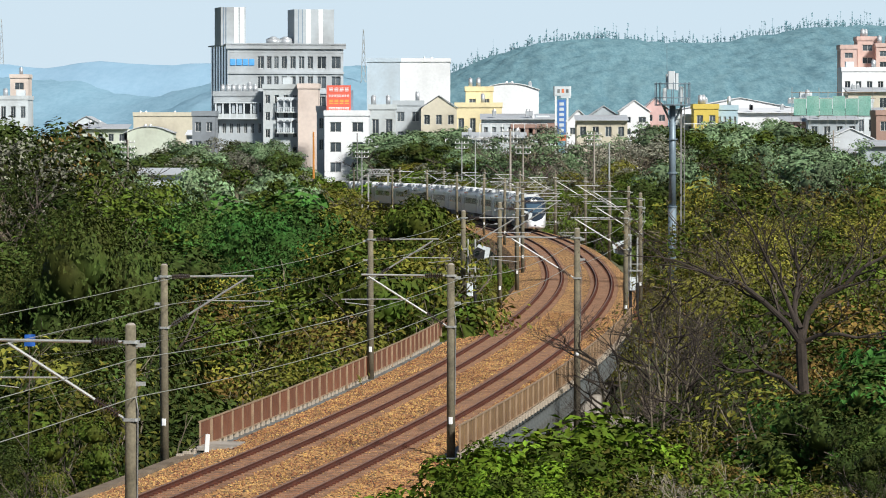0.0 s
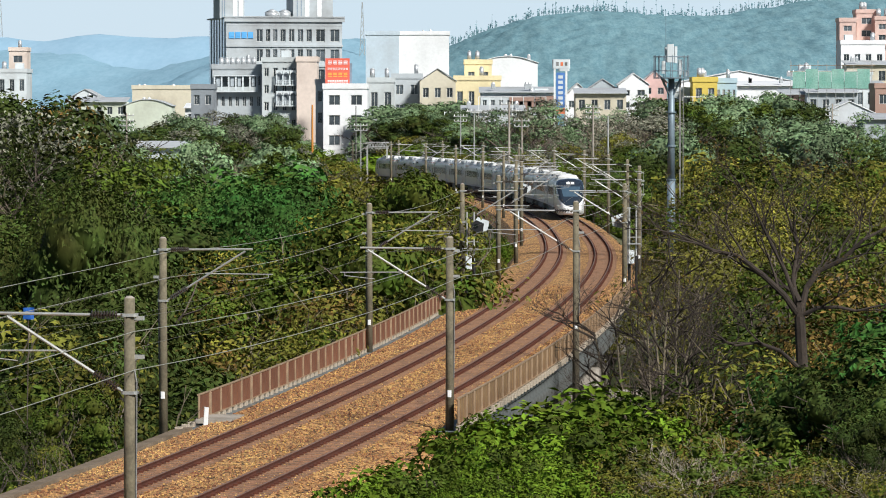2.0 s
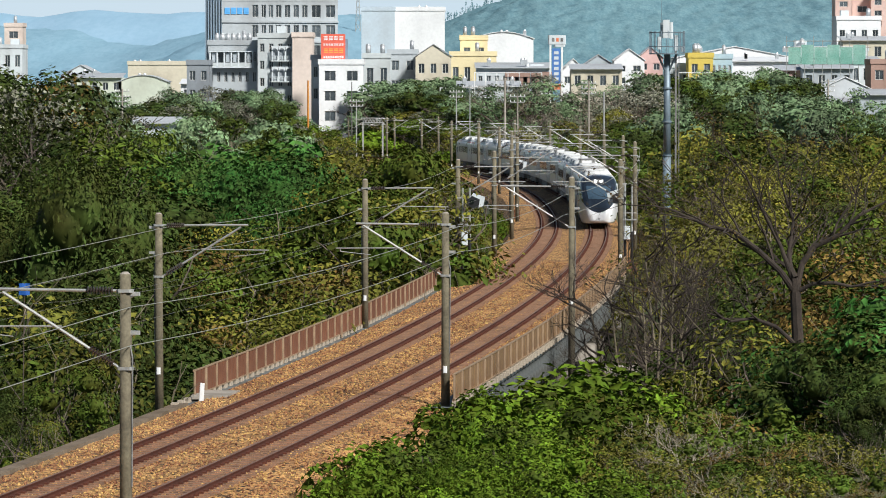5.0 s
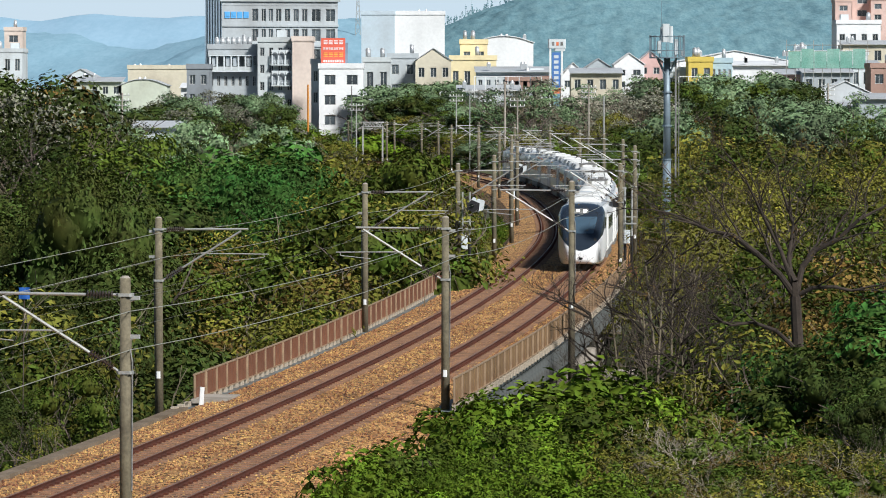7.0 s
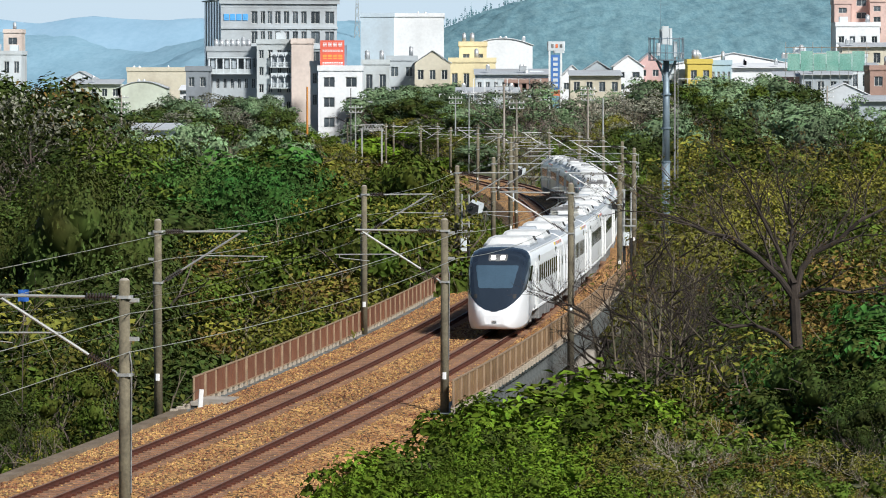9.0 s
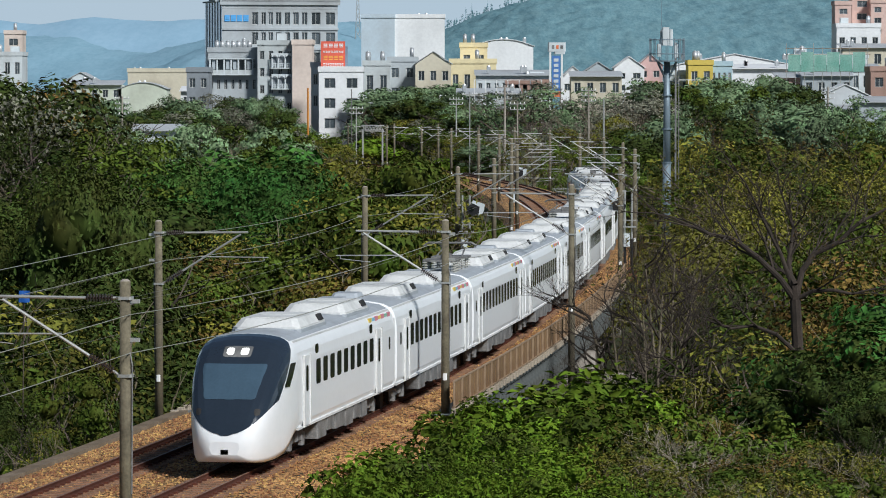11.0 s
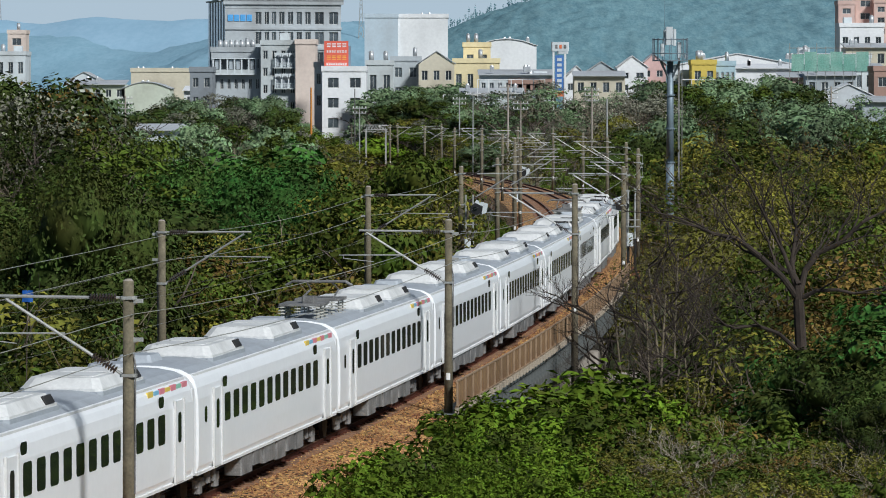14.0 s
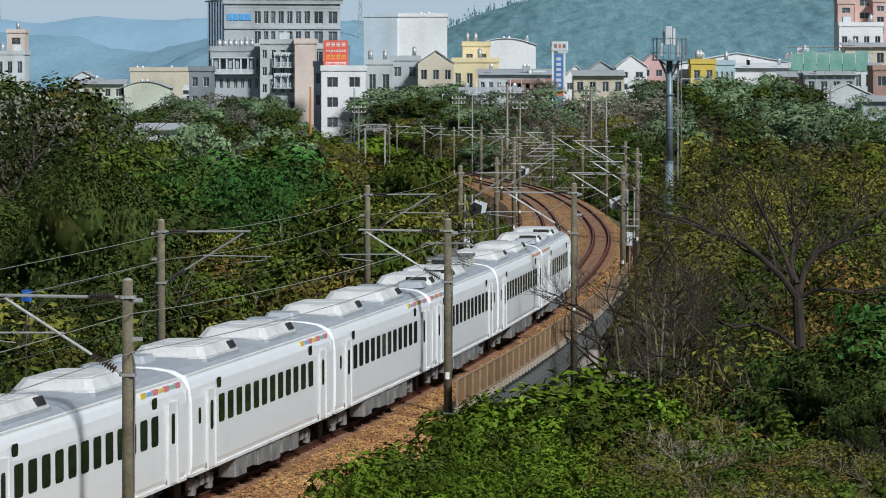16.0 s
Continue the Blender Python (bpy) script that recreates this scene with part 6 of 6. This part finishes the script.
grove(19, ["dark1", "dark2"], 12, 150, 180, -0.085, -0.05, -0.5, 2.2, 1.0)
grove(20, ["bush2", "bush3", "dark1", "bush2"], 18, 112, 150, -0.112, -0.07, -2.0, 0.2, 1.0, 4)
# right side
grove(30, ["dark1", "mid1", "dark1"], 22, 330, 420, 0.058, 0.112, 3.5, 6.5, 1.1)
grove(31, ["olive1", "olive2", "olive1", "mid2"], 26, 215, 310, 0.057, 0.112, 3.6, 8.2, 1.15)
grove(32, ["bare1", "bare2", "bare2", "olive2"], 24, 190, 260, 0.038, 0.07, 0.2, 3.0, 1.0)
grove(33, ["dark1", "olive2", "brown1", "bare2", "mid2"], 18, 154, 200, 0.05, 0.112, 0.4, 3.4, 1.0)
grove(34, ["brown1", "bush3", "bush2", "bush4", "olive2", "bare2"], 28, 118, 146, 0.05, 0.112, 0.0, 1.6, 1.1, 6)
grove(35, ["bush1", "bush2", "bush1", "bush3", "bush2"], 40, 98, 142, 0.0, 0.056, 1.5, 1.5, 1.1, 5)
grove(36, ["bush3", "bush4", "bush2", "bush4", "bare3"], 36, 92, 125, 0.055, 0.112, 1.0, 1.6, 1.1, 4)
grove(38, ["bush2", "bush3", "bush4", "bush3"], 26, 84, 98, 0.035, 0.112, 1.5, 1.6, 1.2, 3.5, 0.5)
grove(39, ["bush3", "bush4", "bush2"], 26, 99, 113, 0.045, 0.108, 1.3, 1.5, 1.3, 3, 0.4)
grove(37, ["bush1", "bush2", "bush1"], 26, 86, 125, -0.026, 0.03, 2.1, 1.0, 1.0, 4)

# close beside the line, left of the curve
grove(60, ["olive1", "mid2", "mid1", "olive2"], 9, 222, 262, -0.014, -0.0035, 7.9, 7.2, 0.9)
grove(61, ["mid1", "olive1", "mid2"], 8, 225, 270, -0.024, -0.012, 5.6, 6.2, 1.0)


def bank_bushes():
    """Scrub on the shoulders of the curve."""
    rng = random.Random(66)
    for i in range(60):
        s = 192 + i * 2.6
        for o in (-7.5 - rng.uniform(0, 0.9), 3.5 + rng.uniform(0, 1.0)):
            p, th = on_line(s + rng.uniform(-1, 1), o)
            h = p.z + rng.uniform(-0.1, 0.9) - float(ground_z(p.x, p.y))
            if h > 0.6 and (o < 0 or s > 250):
                plant(rng.choice(["bush3", "bush1", "bush2", "bush4"]), p.x, p.y, min(h, 5.5), rng.uniform(0, 360), 0.75 if h < 2.5 else 0.5, 0.1)

    for s, o in ((139, 3.6), (141, 4.2), (143, 3.5), (144.5, 4.4), (146, 3.7), (148, 4.3), (147, 3.3)):
        p, th = on_line(s, o)
        plant("bush1", p.x, p.y, max(0.9, p.z - 0.1 - float(ground_z(p.x, p.y))), s * 50, 0.6, 0.1)


bank_bushes()


def great_tree():
    """The large half-bare tree with its crooked trunk."""
    rng = random.Random(8)
    gz = float(ground_z(12.4, 148))
    t = thing("great_bare_tree", pose(12.4, 148, gz), "large leafless tree with a crooked dark trunk and spreading limbs", "tree")
    b, ends = Build(), []
    f = 3.4 - gz

    def limb(pts, r0, r1, every, size):
        pts = [Vector((x, y, z + f)) for x, y, z in pts]
        n = len(pts) - 1
        for i in range(n):
            ra, rb = r0 + (r1 - r0) * i / n, r0 + (r1 - r0) * (i + 1) / n
            b.tube(pts[i], pts[i + 1], ra, rb, 8, 0, False)
            if i:
                for q in range(every):
                    d = (pts[i + 1] - pts[i]).normalized() + Vector((rng.uniform(-0.9, 0.9), rng.uniform(-0.9, 0.9), rng.uniform(-0.3, 0.9)))
                    branch(b, rng, pts[i].lerp(pts[i + 1], rng.random()), d.normalized(), size * rng.uniform(0.7, 1.1), rb * 0.6, 4, (2, 3), 0.55, 0.76, ends, 0.05, 5, 0.7)
        branch(b, rng, pts[-1], (pts[-1] - pts[-2]).normalized(), size, r1 * 0.9, 5, (2, 3), 0.5, 0.75, ends, 0.05, 5, 0.68)
    limb([(0.15, 0, -f - 0.4), (0.02, 0, -f * 0.6), (0.16, 0.05, -f * 0.25), (0.0, 0, 0)], 0.27, 0.19, 0, 1.0)
    limb([(0, 0, 0), (-0.55, -0.1, 0.75), (-1.35, -0.3, 1.5), (-2.2, -0.2, 2.15), (-3.0, 0.1, 2.3), (-3.8, 0.1, 2.65)], 0.125, 0.045, 2, 1.35)
    limb([(0, 0, 0), (0.25, 0.2, 1.0), (0.7, 0.2, 1.6), (1.5, 0.0, 2.0), (2.2, -0.2, 2.7), (2.8, 0, 3.0)], 0.125, 0.045, 2, 1.35)
    limb([(0, 0, 0), (0.6, -0.2, 0.3), (1.3, -0.3, 0.35), (2.0, -0.2, 0.2), (2.6, -0.2, 0.35)], 0.085, 0.035, 1, 1.0)
    limb([(0.08, 0, -1.9), (-0.7, -0.3, -1.2), (-1.5, -0.4, -0.9), (-2.3, -0.5, -1.0), (-3.0, -0.4, -0.75)], 0.085, 0.03, 2, 1.0)
    limb([(0, 0, 0), (-0.2, 0.5, 1.3), (0.0, 0.9, 2.5), (-0.3, 1.0, 3.4)], 0.095, 0.04, 3, 1.3)
    limb([(0, 0, 0.2), (-0.5, 0.2, 1.6), (-1.1, 0.4, 2.8), (-1.5, 0.2, 3.6)], 0.09, 0.04, 3, 1.2)
    part("bough", b, M["bark_dark"], t)
    V, F = leaf_cloud(9, [(e.x, e.y, e.z, rng.uniform(0.15, 0.4)) for e in ends if rng.random() < 0.07], 36, 0.12, 0.3, 0.2)
    part("foliage", fast_mesh("foliage", V, F, M["leaf_brown"]), None, t)


# a dark hollow, a bright vine mass and dead branches on the near slope
grove(50, ["dark1", "dark2", "dark1"], 10, 112, 140, 0.088, 0.113, 2.2, 4.0, 1.0, 7)
grove(51, ["vivid1", "mid1"], 5, 138, 146, 0.093, 0.113, 3.6, 3.9, 1.2, 7.5)
grove(52, ["bare3"], 24, 92, 122, 0.048, 0.112, 1.7, 2.2, 1.3, 4.2)
grove(53, ["bare2", "bare1", "bare2"], 12, 168, 205, 0.037, 0.06, 1.4, 2.6, 1.0)


great_tree()
unused()


def bank_tree(x, y, seed, stems, label):
    """A leafless tree of several slanting stems beside the bridge; stems: (lean x, lean y, height, radius)."""
    rng = random.Random(seed)
    gz = float(ground_z(x, y))
    t = thing("bare_bank_tree", pose(x, y, gz), label, "tree", "bare trees beside the bridge")
    dark = Build()
    for lx, ly, top, r in stems:
        pale = Build()
        pts = [Vector((0, 0, -0.4)), Vector((lx * 0.2 + 0.12, ly * 0.3, (top - gz) * 0.4)), Vector((lx * 0.65, ly * 0.6, (top - gz) * 0.75)), Vector((lx, ly, top - gz))]
        for i in range(3):
            pale.tube(pts[i], pts[i + 1], r * (1 - 0.22 * i), r * (0.78 - 0.22 * i), 7, 0, False)
        for q in range(8):
            d = Vector((lx * 0.35 + rng.uniform(-0.9, 0.9), rng.uniform(-0.6, 0.6), rng.uniform(0.15, 1.0))).normalized()
            branch(dark, rng, pts[2].lerp(pts[3], rng.uniform(-0.5, 1.0)), d, rng.uniform(0.9, 1.4), r * 0.5, 5, (2, 3), 0.45, 0.74, None, 0.06, 5, 0.68)
        part("stem", pale, M["bark_pale"], t, "grey-brown stem")
    tagged(part("twig_crown", dark, M["bark_dark"], t, "dark fine twigs"), kind="stuff")


bank_tree(7.75, 176.0, 21, [(-1.6, 0.0, 1.3, 0.11), (-0.75, 0.2, 2.0, 0.09)], "leafless grey-brown tree leaning towards the bridge fence")
bank_tree(8.6, 174.0, 22, [(0.5, 0.2, 2.3, 0.1), (1.6, 0.3, 1.7, 0.08), (-0.3, 0.5, 1.6, 0.08)], "leafless grey tree of several stems beside the bridge")
bank_tree(9.7, 183.0, 23, [(-0.9, 0.2, 3.2, 0.1), (0.4, 0.2, 3.6, 0.09), (1.3, 0.0, 2.6, 0.08)], "leafless tree with dark twigs below the bridge")
bank_tree(10.2, 170.0, 24, [(-0.6, 0.2, 0.6, 0.09), (0.8, 0.1, 0.9, 0.08)], "low leafless tree with spreading grey stems")


# ---- small things along the line and before the town ----
def small_things():
    rng = random.Random(77)
    p, th = on_line(151.5, -6.3, 0)
    mk = thing("marker_post", pose(*p, 0, 4, 0), "short white concrete marker post on the ballast edge", "marker post", "marker posts")
    part("post", Build().box((0, 0, -0.1), (0.16, 0.16, 0.75), 0, 0.02), M["white"], mk)
    for s, o in ((116.0, 4.3), (96.0, 5.2)):
        q, th = on_line(s, o, -0.3)
        copy_thing(mk, pose(*q, 3, -5, 20))
    p, th = on_line(153.5, -6.2, -0.28)
    sl = thing("cover_slab", pose(*p, 0, 0, -8), "grey concrete cover slab beside the fence", "slab")
    part("slab", Build().box((0, 0, 0), (1.3, 2.6, 0.14), 0, 0.04), M["concrete"], sl)
    # blue tarpaulin hung on the near bank
    bl = thing("blue_sheet", pose(-13.85, 139.0, 3.95, 8, 0, 12), "small blue plastic sheet caught in the trees", "sheet")
    blue = material("plastic_blue", (0.02, 0.11, 0.42), 0.5, 0, 0.1, 2)
    vs, fs = [], []
    for j in range(5):
        for i in range(5):
            vs.append((i * 0.09 - 0.18, 0.03 * math.sin(i * 1.7 + j), j * 0.1 - 0.2))
    fs = [(j * 5 + i, j * 5 + i + 1, j * 5 + i + 6, j * 5 + i + 5) for j in range(4) for i in range(4)]
    part("sheet", mesh_of("sheet", vs, fs, blue, True), None, bl)
    part("stick", Build().tube((0, 0.03, -5.2), (0, 0.03, 0.2), 0.02, 0.015, 6), M["bark"], bl)


small_things()


def utility_pole(x, y, top, label, mat, arms, r=0.14):
    g = float(ground_z(x, y))
    up = thing("utility_pole", pose(x, y, g), label, "utility pole", "utility poles")
    h = top - g
    part("pole", Build().tube((0, 0, -0.5), (0, 0, h), r, r * 0.7, 10), mat, up)
    for k in range(arms):
        z = h - 0.35 - 0.75 * k
        a = part("crossarm", Build().box((0, 0, z), (2.2 - 0.3 * k, 0.12, 0.12)), M["galv"], up)
        for q in (-0.95, -0.4, 0.4, 0.95):
            part("insulator", Build().tube((q, 0, z + 0.05), (q, 0, z + 0.3), 0.07, 0.05, 6), M["white"], a)
    return up


orange = material("mast_orange", (0.6, 0.24, 0.04), 0.6, 0, 0.1, 1)
utility_pole(-20.8, 648, 10.8, "tall orange-painted steel mast", orange, 0, 0.2)
utility_pole(8.2, 560, 11.2, "tall pale concrete pole with crossarms", M["concrete"], 3, 0.2)
utility_pole(10.0, 566, 9.0, "pale concrete pole near the far line", M["concrete"], 2)
utility_pole(20.4, 590, 10.8, "tall pale concrete pole with crossarms", M["concrete"], 3, 0.16)
utility_pole(22.9, 600, 9.2, "pale steel pole behind the trees", M["galv"], 0, 0.16)
utility_pole(58.5, 640, 11.0, "concrete pole with a transformer arm", M["concrete"], 3, 0.16)
utility_pole(-46.5, 610, 9.6, "pale concrete pole with stacked crossarms", M["concrete"], 4, 0.15)
utility_pole(-15.0, 690, 10.6, "dark slim pole before a white house", M["under"], 0, 0.12)
utility_pole(-13.2, 640, 8.0, "galvanised pole of the far line", M["galv"], 2, 0.12)
utility_pole(2.0, 640, 9.4, "galvanised pole of the far line", M["galv"], 2, 0.12)
utility_pole(3.8, 600, 10.2, "slim galvanised pole of the far line", M["galv"], 1, 0.1)


def gantry(x, y, w, z0, label):
    g = thing("line_gantry", pose(x, y, z0), label, "gantry", "gantries over the far line")
    for q in (-w / 2, w / 2):
        part("leg", Build().box((q, 0, 2.4), (0.25, 0.25, 5.8)), M["galv"], g)
    part("beam", Build().box((0, 0, 5.3), (w + 0.5, 0.3, 0.16)).box((0, 0, 6.0), (w + 0.5, 0.3, 0.12)), M["galv"], g)
    for i in range(7):
        a = -w / 2 + w * i / 7
        part("brace", Build().tube((a, 0, 5.3), (a + w / 14, 0, 6.0), 0.05, sides=5).tube((a + w / 14, 0, 6.0), (a + w / 7, 0, 5.3), 0.05, sides=5), M["galv"], g)


gantry(-10.7, 640, 3.0, -0.9, "grey steel portal gantry beside the far line")


def pylon(x, y, z0, h, label):
    t = thing("radio_pylon", pose(x, y, z0), label, "pylon", "distant pylons")
    for sx, sy in ((-1, -1), (1, -1), (1, 1), (-1, 1)):
        part("leg", Build().tube((sx * h * 0.045, sy * h * 0.045, 0), (sx * 0.15, sy * 0.15, h), 0.16, 0.1, 5), M["galv"], t)
    n = 9
    for k in range(n):
        za, zb = h * k / n, h * (k + 1) / n
        ra, rb = h * 0.045 * (1 - k / n) + 0.15, h * 0.045 * (1 - (k + 1) / n) + 0.15
        part("brace", Build().tube((-ra, -ra, za), (rb, -rb, zb), 0.09, sides=4).tube((ra, -ra, za), (-rb, -rb, zb), 0.09, sides=4), M["galv"], t)


pylon(-36.0, 1780, 20, 34, "thin distant lattice radio mast")
pylon(-380.0, 3580, 66, 40, "thin lattice mast on the far ridge")


# ---- scaffold netting and clutter in the town ----
def netting():
    nt = thing("scaffold", pose(62.4, 748, 3.5), "steel scaffold wrapped in green netting", "scaffold")
    green = material("net_green", (0.16, 0.36, 0.29), 0.8, 0, 0.2, 0.4, 0, 10, (0.28, 0.46, 0.39), 0.5)
    for i in range(6):
        part("net", Build().box((i * 2.3, 0, 11.7 + 0.2 * (i % 2)), (2.2, 0.05, 3.0 + 0.5 * (i % 2))), green, nt, "green scaffold net")
    for i in range(10):
        part("standard", Build().tube((-1.4 + i * 1.6, 0.2, 0), (-1.4 + i * 1.6, 0.2, 15.2 - 0.6 * (i % 3)), 0.06, sides=5), M["galv"], nt)
    for z in (10.2, 13.2, 14.3):
        part("ledger", Build().tube((-1.6, 0.2, z), (13.5, 0.2, z), 0.05, sides=5), M["fence_post"], nt)


netting()


def steel_rack(x, y, z0, w, h):
    """The open steel frame with white posts before the shed."""
    r = thing("steel_frame", pose(x, y, z0), "open white steel frame of a roof extension", "steel frame", "steel frames")
    n = max(2, int(w / 1.6))
    for i in range(n + 1):
        part("post", Build().box((-w / 2 + w * i / n, 0, h / 2), (0.12, 0.12, h)), M["white"], r)
    for z in (h * 0.45, h * 0.75, h):
        part("beam", Build().box((0, 0, z), (w, 0.1, 0.12)), M["white"], r)


steel_rack(10.6, 688, 3.0, 11.0, 9.1)
steel_rack(3.0, 686, 2.5, 7.0, 7.1)
steel_rack(45.0, 742, 3.0, 7.0, 9.2)


def ferns():
    """Low fern fronds on the near bank."""
    V, F = [], []
    rng = np.random.RandomState(3)
    k = 0
    for c in range(26):
        s, o = rng.uniform(112, 142), rng.uniform(-9.2, -7.3)
        p = on_line(s, o, 0)[0]
        gz = float(ground_z(p.x, p.y))
        for f in range(7):
            a, L = rng.uniform(0, 6.28), rng.uniform(0.7, 1.3)
            for q in range(9):
                t = (q + 1) / 9
                c0 = np.array([p.x + math.cos(a) * L * t, p.y + math.sin(a) * L * t, gz + 0.25 + 0.75 * math.sin(t * 2.4) * L * 0.7])
                for sd in (-1, 1):
                    wd = 0.22 * (1 - t * 0.75)
                    n = np.array([-math.sin(a) * sd, math.cos(a) * sd, -0.25]) * wd
                    d = np.array([math.cos(a), math.sin(a), 0]) * 0.05
                    V += [c0 - d, c0 + n * 0.6 - d * 0.3, c0 + n + d, c0 + d]
                    F.append([k, k + 1, k + 2, k + 3])
                    k += 4
    tagged(new("ferns", fast_mesh("ferns", np.array(V), np.array(F), M["leaf_vivid"])), "pale green fern fronds on the bank", "ferns", kind="stuff")


ferns()


motions()
